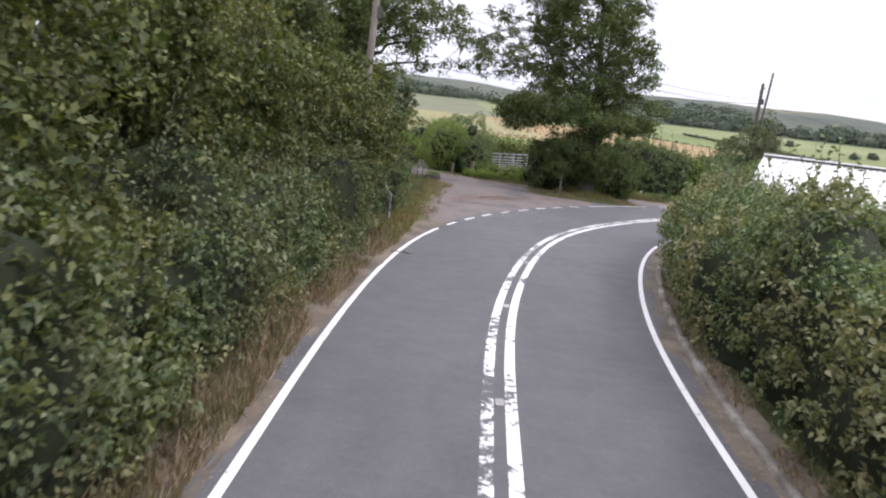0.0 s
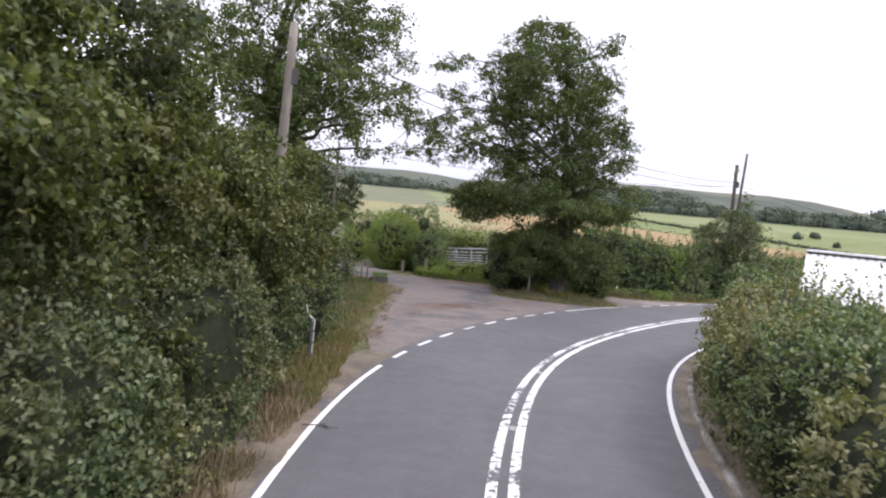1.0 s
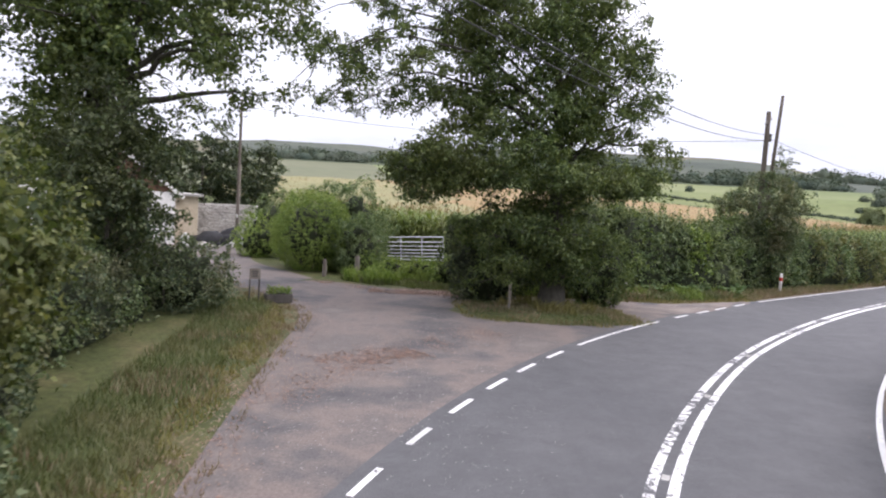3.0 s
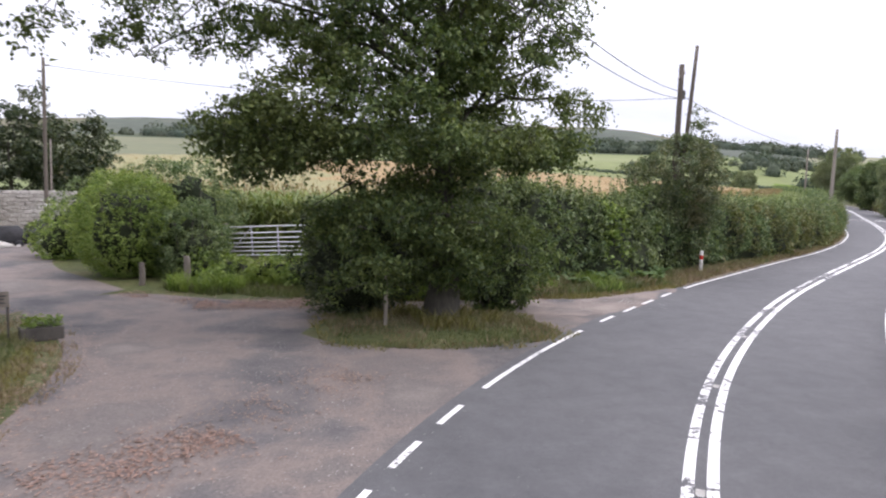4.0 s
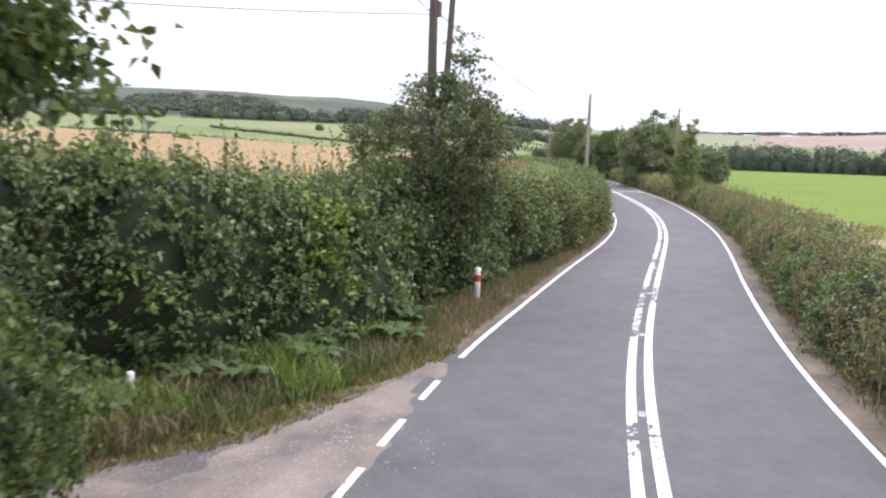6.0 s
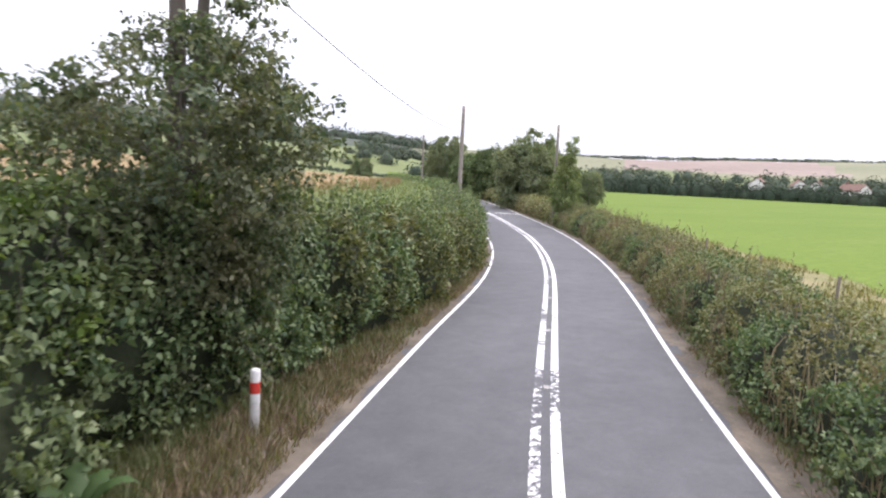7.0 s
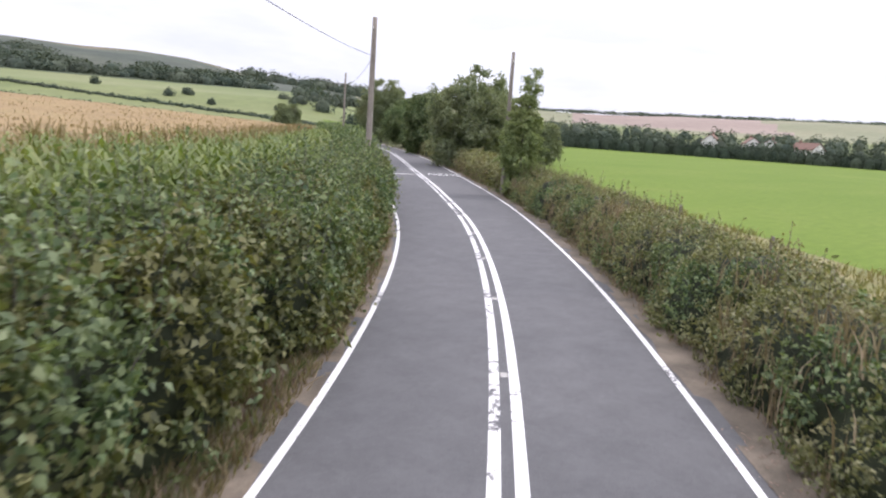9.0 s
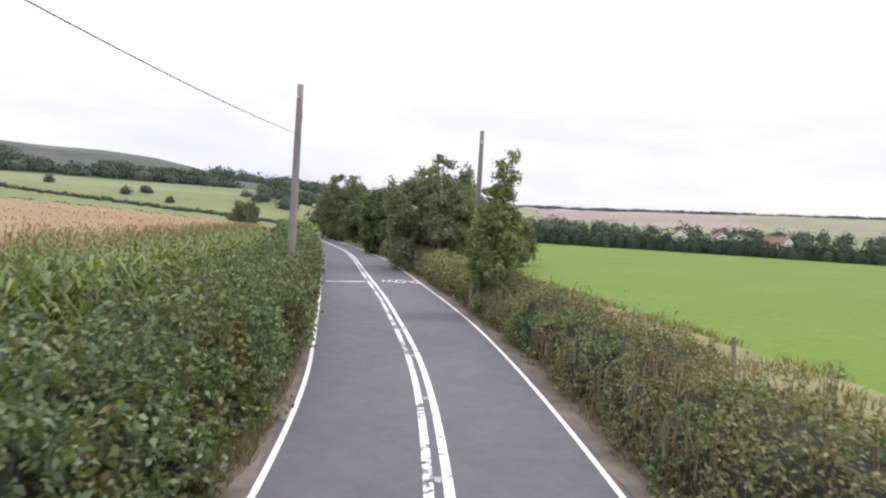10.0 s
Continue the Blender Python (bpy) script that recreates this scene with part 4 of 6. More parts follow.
        nodes_.append(c[ci])
        own_.append(own_[k])
    for k in range(limbs + 9):
        g = Geo()
        r0 = max(0.03, float(np.interp((starts[k] if k < limbs else bole[k - limbs])[2], tz, tr)) * 0.36)
        if k < limbs:
            g.add(*tube(paths[k], r0 * (1 - 0.82 * t), 7))
        elif not any(o == k for _, _, o in links_):
            continue
        for a, b, o in links_:
            if o != k:
                continue
            L = np.linalg.norm(b - a)
            m1, m2 = a + (b - a) * 0.35 + rng.normal(0, 0.10 * L, 3), a + (b - a) * 0.7 + rng.normal(0, 0.10 * L, 3)
            r = min(r0 * 0.4, 0.010 + 0.014 * L)
            g.add(*tube(np.array([a, m1, m2, b]), [r, r * 0.8, r * 0.55, r * 0.25], 4))
        g.out("limb", bark, thing, smooth=True)
    # leaves
    m = max(3, per_clump // 10)
    ci = np.repeat(np.arange(len(c)), m)
    cr = clump_r * rng.uniform(0.6, 1.25, len(c))
    if arms:
        cr[core:arm_c] *= 0.72
    u = unit(rng.normal(0, 1, (len(ci), 3)) + unit(c - np.array([0, 0, mid_z]))[ci] * 0.35 + np.array([0, 0, 0.1])) * np.array([1, 1, squash])
    start = c[ci] + u * (cr[ci] * rng.uniform(0.0, 0.55, len(ci)))[:, None]
    p, nrm = sprays(start, u, cr[ci] * 0.62, 10, rng, leaf * 0.45)
    p[:, 2] = np.maximum(p[:, 2], 0.15)
    lv, lf = leaf_quads(p, nrm, leaf, rng)
    tagged(link_mesh("crown", lv, lf, mat, thing), kind="stuff")
    return thing


def bush(name, x, y, rx, ry, h, n, leaf, mat, label, seed, category="bush", rz=0.0, lift=0.0, lump=0.22, group=""):
    """A rounded shrub: short stems, a filler core coloured dark for shade and a lumpy coat of leaves down to the
    ground.
    """
    rng = np.random.default_rng(seed)
    thing = base(name, x, y, float(land(x, y)), label, category, group, rz)
    zc = lift + (h - lift) * 0.42

    def at(u, inset):
        b = 1 + lump * vnoise(u, 0.5, seed) + lump * 0.5 * vnoise(u, 0.2, seed + 1)
        q = u * np.array([rx, ry, 1.0]) * (b - inset)[:, None]
        q[:, 2] = np.where(u[:, 2] > 0, zc + u[:, 2] * (h - zc) * (b - inset), zc + u[:, 2] * (zc - lift + 0.1))
        return q

    # added core closes the shrub; its dark colour stands in for shade
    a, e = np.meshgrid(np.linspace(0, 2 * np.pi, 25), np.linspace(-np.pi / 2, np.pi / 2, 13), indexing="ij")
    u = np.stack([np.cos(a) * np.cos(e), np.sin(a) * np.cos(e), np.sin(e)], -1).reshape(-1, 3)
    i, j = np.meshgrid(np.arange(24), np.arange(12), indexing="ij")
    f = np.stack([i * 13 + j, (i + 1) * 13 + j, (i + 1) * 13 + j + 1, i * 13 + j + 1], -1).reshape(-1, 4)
    link_mesh("shade_core", at(u, np.full(len(u), 0.42)), f, M_SHADE_CORE, thing, "filler core of the shrub, coloured dark for shade")
    for k in range(5):
        w = rng.uniform(-0.3, 0.3, 2)
        sv, sf = (tube(np.array([(w[0] * rx, w[1] * ry, -0.05), (w[0] * rx * 1.8, w[1] * ry * 1.8, zc), (w[0] * rx * 2.2, w[1] * ry * 2.2, h * 0.8)]), [0.05, 0.035, 0.012], 5))
        link_mesh("stem", sv, sf, M_BARK, thing)
    u = unit(rng.normal(0, 1, (n // 10, 3)))
    p = at(u, np.abs(rng.normal(0, 0.08, len(u))) + 0.03)
    p, nrm = sprays(p, unit(u + np.array([0, 0, 0.3]) + rng.normal(0, 0.45, u.shape)), np.full(len(u), leaf * 2.6), 10, rng, leaf * 0.5)
    p[:, 2] = np.maximum(p[:, 2], 0.03)
    lv, lf = leaf_quads(p, nrm, leaf, rng)
    tagged(link_mesh("foliage", lv, lf, mat, thing), kind="stuff")
    return thing


def scatter(c, o0, o1, n, rng, even=True):
    """Random ground points in a band beside a plan curve."""
    d, nl = along(c)
    s, o = rng.uniform(0, d[-1], n), rng.uniform(o0, o1, n) if even else rng.normal((o0 + o1) / 2, (o1 - o0) * 0.36, n)
    x = np.interp(s, d, c[:, 0]) + np.interp(s, d, nl[:, 0]) * o
    y = np.interp(s, d, c[:, 1]) + np.interp(s, d, nl[:, 1]) * o
    return np.stack([x, y, land(x, y)], 1)


def grass(name, p, height, mat, label, seed, width=0.012, lean=0.35, patch=None):
    rng = np.random.default_rng(seed)
    if patch is not None:
        p = p[vnoise(p * np.array([1, 1, 0]), patch[0], seed) > patch[1]]
    p = p - np.array([0, 0, 0.04])
    org = p[0]
    v, f = blade_quads(p - org, height, rng, width, lean)
    ob = link_mesh(name, v, f, mat)
    ob.location = org
    return tagged(ob, label, "grass", kind="stuff")


# left thicket on the bank, before the side lane
TL = curve_through([(-3.5, -3), (-3.4, 0), (-3.4, 8), (-3.35, 14), (-3.15, 20), (-2.9, 24.5), (-2.7, 28)], 0.5, 4)
hedge("thicket_hedge", TL, [4.3, 4.3, 4.2, 3.6, 3.0], [2.3, 2.5, 2.5, 2.35, 1.9], 560, 0.08, M_LEAF_BRAMBLE, "dense grey-green bramble thicket on the road bank", 11, sprigs=8, sprig_h=0.6, lump=0.8,
      second=(M_LEAF_THICKET, 0.36, "yellower hazel leaves"), over=0.25, holes=-0.45)
for k, (x, y, h, r) in enumerate(((-4.0, 3.2, 6.2, 2.2), (-3.9, 7.6, 6.3, 2.2), (-3.7, 12.4, 5.8, 2.1), (-3.8, 16.6, 6.3, 2.1), (-3.8, 20.6, 6.4, 2.0), (-2.9, 23.6, 5.2, 1.7), (-4.2, 25.0, 5.6, 1.8), (-2.5, 27.4, 5.0, 1.5),
                                  (-3.9, 31.8, 4.4, 1.7), (-4.6, 40.0, 5.9, 1.7))):
    tree("hazel_tree", x, y, h, r, 2.1 if y < 22 else 1.0, 0.11, 120, 120, 0.11, M_LEAF_TALL if y > 35 else M_LEAF_THICKET, "bushy yellow-green hazel rising out of the roadside thicket", 40 + k, limbs=7, clump_r=0.66, shell=0.5, group="trees in the thicket")
for k, (x, y, h, r) in enumerate(((-6.4, 5.0, 9.4, 2.7), (-6.5, 10.0, 9.6, 2.8), (-6.3, 14.6, 9.6, 2.7), (-5.1, 19.8, 9.2, 2.4), (-7.6, 23.6, 6.2, 2.2))):
    tree("field_maple", x, y, h, r, 1.2, 0.15, 110, 110, 0.15, M_LEAF_TALL, "taller dark field maple at the back of the thicket", 140 + k, limbs=7, clump_r=0.85, shell=0.5, group="trees in the thicket")
hedge("nettle_bed", curve_through([(-1.4, -3), (-1.35, 6), (-1.4, 14), (-1.25, 21.5)], 0.5, 2), 0.8, [0.7, 0.55, 0.75, 0.6], 260, 0.07, M_LEAF_BRAMBLE, "low weeds and nettles at the thicket foot", 15, sprigs=3, sprig_h=0.35, lump=0.22, category="weeds",
      second=(M_LEAF_WEEDY, 0.55, "brownish dying weeds"))
hedge("lane_corner_shrubs", curve_through([(-3.4, 28.5), (-4.8, 32), (-5.2, 36), (-4.8, 41)], 0.5, 3), [3.0, 3.0, 3.0], [2.2, 2.2, 2.4], 330, 0.085, M_LEAF_HAW, "rough green shrubs behind the lane corner verge", 12,
      sprigs=3, lump=0.5, second=(M_LEAF_HEDGE, 0.4, "brighter green leaves"))
bush("spindle_bush", -3.9, 42.7, 2.1, 1.6, 2.0, 15000, 0.08, M_LEAF_HAW, "grey-green shrub beside the side lane", 13, lump=0.36)

# second oak, behind the pole
IVY = [(math.cos(2.4 * k) * 0.75, math.sin(2.4 * k) * 0.75, 2.4 + 0.3 * k) for k in range(22)]
tree("oak_tree", -6.3, 42.5, 16.5, 6.4, 6.6, 0.72, 340, 170, 0.145, M_LEAF_OAK, "large spreading oak behind the roadside shrubs", 21, shell=0.5, belly=0.36, limbs=10, clump_r=1.0, group="oaks", bark=M_BARK_OAK, extra=IVY)

# island oak
SKIRT = [(math.cos(a) * r, math.sin(a) * r, z) for a, r, z in ((3.0, 2.4, 2.3), (3.6, 2.0, 1.9), (4.3, 1.5, 2.6), (5.0, 1.4, 2.8), (5.6, 1.9, 2.5), (3.3, 3.0, 2.9), (4.0, 2.6, 2.9), (4.7, 0.9, 1.8),
                                                                (4.3, 1.3, 2.3), (5.1, 1.2, 2.1), (5.9, 2.5, 2.7), (3.7, 2.7, 2.5), (5.5, 2.3, 2.0), *((2.4 * k, 0.62 + 0.1 * math.sin(k * 5), 1.7 + 0.29 * k) for k in range(21)))]
OAK_OUTLINE = ((4.15, 3.2), (4.45, 4.5), (5.0, 5.0), (5.6, 4.8), (6.1, 4.0), (6.5, 3.2), (7.3, 3.0), (8.0, 3.2), (9.1, 3.4), (10.0, 3.3), (11.2, 3.1), (12.4, 2.4), (13.4, 1.5), (14.0, 0.6))
OAK_ARMS = (((-0.6, 0, 6.6), (-3.0, -0.2, 8.8), (-5.6, -0.4, 9.2), (-8.0, -0.3, 8.3), (-9.4, -0.2, 7.0)), ((-0.8, 0, 7.4), (-3.4, 0.8, 9.8), (-6.4, 0.7, 10.2), (-9.2, 0.4, 9.3)),
            ((-0.5, 0, 6.0), (-2.8, -0.8, 7.4), (-4.8, -0.8, 7.7), (-6.6, -0.7, 6.9)), ((-0.7, 0, 7.0), (-3.5, -1.4, 8.3), (-6.0, -1.8, 8.5), (-7.6, -1.9, 7.6)),
            ((-0.8, 0, 8.0), (-3.0, -0.6, 10.8), (-5.6, -0.8, 11.6), (-8.2, -0.6, 10.9)), ((-0.5, 0.2, 6.4), (-3.2, 1.4, 7.6), (-5.8, 1.7, 7.6), (-7.8, 1.6, 6.5)),
            ((0, 0, 5.2), (1.4, -0.2, 5.9), (2.8, -0.3, 5.85), (4.0, -0.3, 5.6)), ((0, 0, 4.3), (1.2, 0.1, 4.8), (2.3, 0.2, 4.75), (3.2, 0.3, 4.4)), ((-0.3, 0, 4.2), (-2.0, -0.3, 4.8), (-3.6, -0.4, 4.8), (-4.9, -0.4, 4.5)), ((0, 0, 5.6), (1.6, -0.6, 7.6), (2.0, -0.8, 8.4), (2.5, -1.0, 8.7)))


def oak_open(c):
    """The open side of the oak towards the road: a gap above the lowest tier, and a limit to its reach."""
    x, y, z = c.T
    tip = (x > 2.5) & (x < 4.2) & (np.abs(z - 5.6) < 0.35) & (y < 0.4)
    far_out = (x > np.where(z > 6.2, 3.3, np.where(z > 5.2, 3.0, 3.4)) + 0.25 * np.sin(y * 3 + z * 2)) & ~tip
    low_gap = (x > 0.8) & (z > 2.7) & (z < np.where(x < 2.1, 4.3, 4.05))
    gap_right = (x > 1.3) & (z > 4.95) & (z < 6.0) & ~tip
    gap_near = (y < -1.6) & (z > 5.4) & (z < 6.5) & (x > -1.0)
    left_out = (x < -3.0) & (z > 5.5) & (vnoise(c, 0.8, 91) > np.interp(z, [5.5, 7.5], [0.0, 0.36]))
    left_low = (x < -5.1) & (z > 4.9) & (z < 6.2)
    return far_out | low_gap | gap_right | gap_near | left_out | left_low


tree("oak_tree", 8.5, 45.2, 14.0, 4.6, 4.0, 0.4, 800, 150, 0.105, M_LEAF_OAK, "broad oak with dense tiered crown on a grass island", 22, limbs=12, clump_r=0.82, group="oaks", z0=0.12, lean=(-1.0, 0.1), shift=-0.85, reach=(1.0, 0.74), bark=M_BARK_OAK,
     shell=0.45, outline=OAK_OUTLINE, arms=OAK_ARMS, gap=-0.42, bare=oak_open, extra=((-4.4, -0.9, 3.9), (-3.7, -1.4, 4.0), (2.2, -1.5, 4.3), (-1.2, -2.2, 4.5), (-5.2, -0.6, 4.6), (-5.0, 0.4, 5.2), (-4.6, -0.2, 4.3), (2.7, -0.4, 4.6), (2.1, -0.2, 4.5), (2.8, 0.3, 4.4), (2.4, 0.8, 4.5), (3.1, 0.1, 4.8), (1.9, -0.9, 4.7), (-1.0, 0.4, 3.5), (-1.4, -0.6, 3.2), (-2.4, -0.8, 3.4), (-2.3, -0.9, 1.7), (-2.7, 0.5, 2.6), (-0.6, -0.7, 1.5), (0.5, -0.7, 1.7), (-1.1, -0.4, 1.2), (1.0, -0.5, 1.4), *SKIRT))
bush("holly_bush", 10.3, 49.9, 1.8, 1.4, 3.2, 9000, 0.085, M_LEAF_DARK, "dark dense shrub behind the oak", 23)
bush("holly_bush", 7.6, 50.3, 1.9, 1.3, 3.0, 9000, 0.085, M_LEAF_DARK, "dark dense shrub behind the oak", 24)
bush("holly_bush", 10.7, 47.1, 1.45, 1.0, 3.2, 10000, 0.085, M_LEAF_OAK, "olive-green shrub growing against the oak trunk", 25, lump=0.34)
bush("holly_bush", 6.6, 47.1, 1.85, 1.0, 3.3, 10000, 0.085, M_LEAF_DARK, "dark shrub growing against the oak trunk", 26, lump=0.34)

# hedge along the maize, on the left after the lane
HL = between(LEFT, 50.4, 215)
HL = offset(HL, np.interp(HL[:, 1], [50, 54, 57, 64, 215], [3.4, 2.9, 2.3, 2.05, 2.0]))
HL = np.concatenate([curve_through([(11.3, 52.3), (14.1, 52.9), (17.2, 53.7)], 0.5, 1), HL])
HL = curve_through(HL[::6], 0.5, 4)
near_part, far_part = HL[:150], HL[148:]
hedge("hazel_hedge", near_part[:31], 2.9, [3.6, 2.92], 310, 0.122, M_LEAF_HEDGE, "tall dense green hazel hedge between road and maize", 31, sprigs=24, sprig_h=0.62, lump=0.55, back=0.36, square=0.86, over=0.3, holes=-0.42, second=(M_LEAF_BUSH, 0.12, "yellower leaves in the hedge"))
hedge("mixed_hedge", near_part[29:], [2.9, 2.95, 3.3, 3.5, 3.5], [2.92, 2.3, 1.96, 1.96, 2.2], 310, 0.115, M_LEAF_HEDGE, "dense olive-green mixed hedge between road and maize", 31, sprigs=24, sprig_h=0.62, lump=0.55, back=0.36, square=0.86, over=0.3, holes=-0.56, second=(M_LEAF_OLIVE, 0.48, "duller olive leaves in the hedge"))
hedge("hazel_hedge", far_part, 3.0, [2.55, 2.6, 2.6], 36, 0.26, M_LEAF_HEDGE, "tall green hedge following the far bend", 32, sprigs=1.2, sprig_h=0.5, lump=0.4)
tree("hawthorn_tree", 21.8, 55.75, 6.5, 2.1, 0.6, 0.13, 290, 110, 0.10, M_LEAF_HAW, "dark hawthorn growing up round a pole", 33, limbs=8, clump_r=0.55, shell=0.5, outline=((0.4, 1.3), (1.5, 1.4), (2.8, 1.6), (3.6, 2.2), (4.6, 2.3), (5.2, 1.9), (5.6, 1.1), (5.9, 0.4)))

# right-hand hedges
HR1 = offset(between(RIGHT, -1, 37), -2.05)
hedge("roadside_hedge", HR1, 2.6, [2.75, 2.8, 2.7, 2.45], 360, 0.085, M_LEAF_HEDGE, "thick rough bramble hedge on the inside of the bend", 34, face=1, sprigs=14, sprig_h=0.6, lump=0.6, over=0.2, holes=-0.42, second=(M_LEAF_WEEDY, 0.58, "browner weedy leaves"))
HR2 = offset(between(RIGHT, 36, 132), -2.2)
hedge("weedy_hedge", HR2[:145], 3.0, [2.2, 1.75, 1.75, 1.75, 1.7], 280, 0.08, M_LEAF_WEEDY, "low weedy brownish-green hedge beside a green field", 35, face=1, square=0.95, sprigs=6, sprig_h=0.45, lump=0.3, second=(M_LEAF_HEDGE, 0.42, "bramble leaves"), holes=-0.5)
hedge("weedy_hedge", HR2[143:], 2.6, [1.7, 1.7, 2.0], 75, 0.18, M_LEAF_WEEDY, "low weedy hedge along the far bend", 36, face=1, sprigs=2, sprig_h=0.4, lump=0.3)

# ivy-clad small tree at the pole in the right-hand hedge
tree("ivy_tree", 65.75, 81.6, 7.2, 1.5, 0.6, 0.12, 170, 150, 0.12, M_LEAF_IVY, "small ivy-clad tree in the low hedge in front of a pole", 37, limbs=6, clump_r=0.4, outline=((0.4, 1.0), (1.6, 1.25), (3.2, 1.25), (4.3, 1.0), (5.2, 0.7), (6.2, 0.36), (6.9, 0.15)), shell=0.4, gap=-0.6)

# trees along the far bend, most with haze put into their leaf colour
for k, (x, y, h, r, m) in enumerate(((130, 163.6, 12.2, 4.3, M_LEAF_BEND_HAZE), (138, 174, 9.5, 4.0, M_LEAF_BEND_HAZE), (103.5, 127, 8.4, 1.9, M_LEAF_HEDGE), (87.0, 103.8, 8.8, 3.9, M_LEAF_BEND_HAZE), (93.5, 107.0, 8.4, 3.2, M_LEAF_BEND_HAZE),
                                     (106, 117, 8.8, 3.6, M_LEAF_BEND_HAZE), (112, 121, 8.6, 3.8, M_LEAF_HEDGE), (110, 111, 5.2, 2.2, M_LEAF_BEND_HAZE), (114, 134, 6.6, 3.4, M_LEAF_BEND_HAZE), (120, 147, 7.6, 3.6, M_LEAF_HEDGE), (141, 211, 6.5, 3.2, M_LEAF_BEND_HAZE))):
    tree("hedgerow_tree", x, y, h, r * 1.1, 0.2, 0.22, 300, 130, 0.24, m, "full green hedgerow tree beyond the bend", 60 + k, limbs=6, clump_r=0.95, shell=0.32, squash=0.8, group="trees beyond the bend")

# lane side: bushes by the field gate and the garage
bush("rounded_bush", -0.6, 54.2, 1.85, 1.7, 3.6, 30000, 0.07, M_LEAF_BUSH, "rounded light green bush at the lane side", 71, lump=0.17)
bush("straggly_shrub", 1.5, 53.7, 1.35, 1.3, 2.5, 14000, 0.08, M_LEAF_HEDGE, "straggly grey-green shrub beside the field gate", 72, lump=0.4)
bush("tall_shrub", 0.5, 57.5, 2.4, 1.9, 3.9, 22000, 0.09, M_LEAF_HEDGE, "tall green shrub behind the rounded bush", 73, lump=0.35)
bush("yellow_shrub", -3.9, 58.8, 1.1, 1.1, 2.0, 4200, 0.10, M_LEAF_BUSH, "yellow-green weedy shrub by the lane", 74, lump=0.4)
bush("dark_shrub", -3.2, 62.5, 2.0, 1.8, 3.3, 7000, 0.11, M_LEAF_HEDGE, "green shrub behind the lane", 75, lump=0.35)
for k, (x, y, h, r) in enumerate(((-10.5, 74, 7.4, 3.2), (-14.5, 72, 7.0, 3.0), (-7.6, 76, 6.2, 2.6), (-18, 76, 9.0, 3.6), (-22, 70, 8.0, 3.6))):
    tree("garden_tree", x, y, h, r, 0.8, 0.16, 80, 100, 0.2, M_LEAF_DARK, "dark garden tree behind the garage", 80 + k, limbs=6, clump_r=0.9, group="trees behind the garage")
hedge("field_hedge", curve_through([(5.6, 53.2), (8.5, 52.4), (12.2, 52.6)], 0.5, 1), 2.2, [2.6, 3.2, 3.3], 380, 0.095, M_LEAF_HEDGE, "green hedge between gate and oak", 76, sprigs=3)

# ---- verges ----
rng = np.random.default_rng(5)
LN, LF, RN = between(LEFT, -2, 22), between(LEFT, 50.6, 120), between(RIGHT, 2, 110)
grass("dry_verge_grass", scatter(LN, 0.28, 1.5, 18000, rng), 0.22, M_GRASS_DRY, "dry tan grass along the hedge foot", 91, patch=(0.7, -0.25))
grass("russet_weeds", scatter(LN, 0.6, 1.4, 1500, rng), 0.34, M_DEAD, "russet dead weeds at the hedge foot", 92, 0.014, patch=(1.1, 0.0))
grass("tall_dead_stalks", scatter(LN, 0.6, 1.4, 1500, rng), 0.5, M_GRASS_DRY, "tall dry stalks against the thicket foot", 90, 0.009, 0.18, patch=(1.0, -0.1))
grass("green_verge_grass", scatter(LN, 0.3, 1.8, 12000, rng), 0.22, M_GRASS_GREEN, "short green verge grass", 93, patch=(0.8, 0.1))
LV = between(LEFT, 20.5, 28.5)
LVP = scatter(LV, -0.6, 2.2, 18000, rng)
LVP = LVP[LVP[:, 0] < np.interp(LVP[:, 1], [20, 22, 25, 27, 29], [-0.25, -0.15, -0.05, -0.15, -0.1]) + 0.12 * vnoise(LVP * np.array([1, 1, 0]), 0.5, 33)]
grass("olive_verge_grass", LVP, 0.17, M_GRASS_OLIVE, "olive and yellow grass on the wide verge before the lane", 88, patch=(0.5, -0.6))
grass("olive_verge_dry", LVP[::4] + np.array([0.03, 0.02, 0]), 0.2, M_GRASS_DRY, "dry grass scraps on the wide verge", 89, patch=(0.8, 0.15))
corner = np.concatenate([scatter(curve_through([(-1.2, 26), (-0.9, 30), (-0.9, 36), (-0.8, 41), (-2.0, 45)], 0.5, 2), -0.9, 1.6, 15000, rng)])
corner = corner[corner[:, 0] < np.interp(corner[:, 1], [25, 27, 34, 38, 42, 45, 47.5], [0.0, -0.2, -0.1, 0.05, 0.2, -0.6, -2.4]) + 0.35 * vnoise(corner * np.array([1, 1, 0]), 0.6, 31) - 0.1]
inland = corner[:, 0] + 0.5 * vnoise(corner * np.array([1, 1, 0]), 0.8, 37) < -0.75
grass("corner_verge_grass", corner[inland], 0.17, M_GRASS_GREEN, "rough green grass on the lane corner verge", 94)
grass("corner_edge_grass", corner[~inland], 0.12, M_GRASS_OLIVE, "short olive grass along the lane corner", 87)
grass("corner_dry_grass", corner[::3] + np.array([0.05, 0.03, 0]), 0.2, M_GRASS_DRY, "dry stalks on the lane corner verge", 95, patch=(0.9, 0.2))
isl = scatter(curve_through([(5.6, 44.4), (8.3, 44.6), (11.3, 45.2)], 0.4, 1), -2.1, 2.2, 17000, rng)
ic = np.array([8.3, 44.8])
isl = isl[(((isl[:, 0] - ic[0]) / 3.45) ** 2 + ((isl[:, 1] - ic[1]) / 2.25) ** 2) < 1]
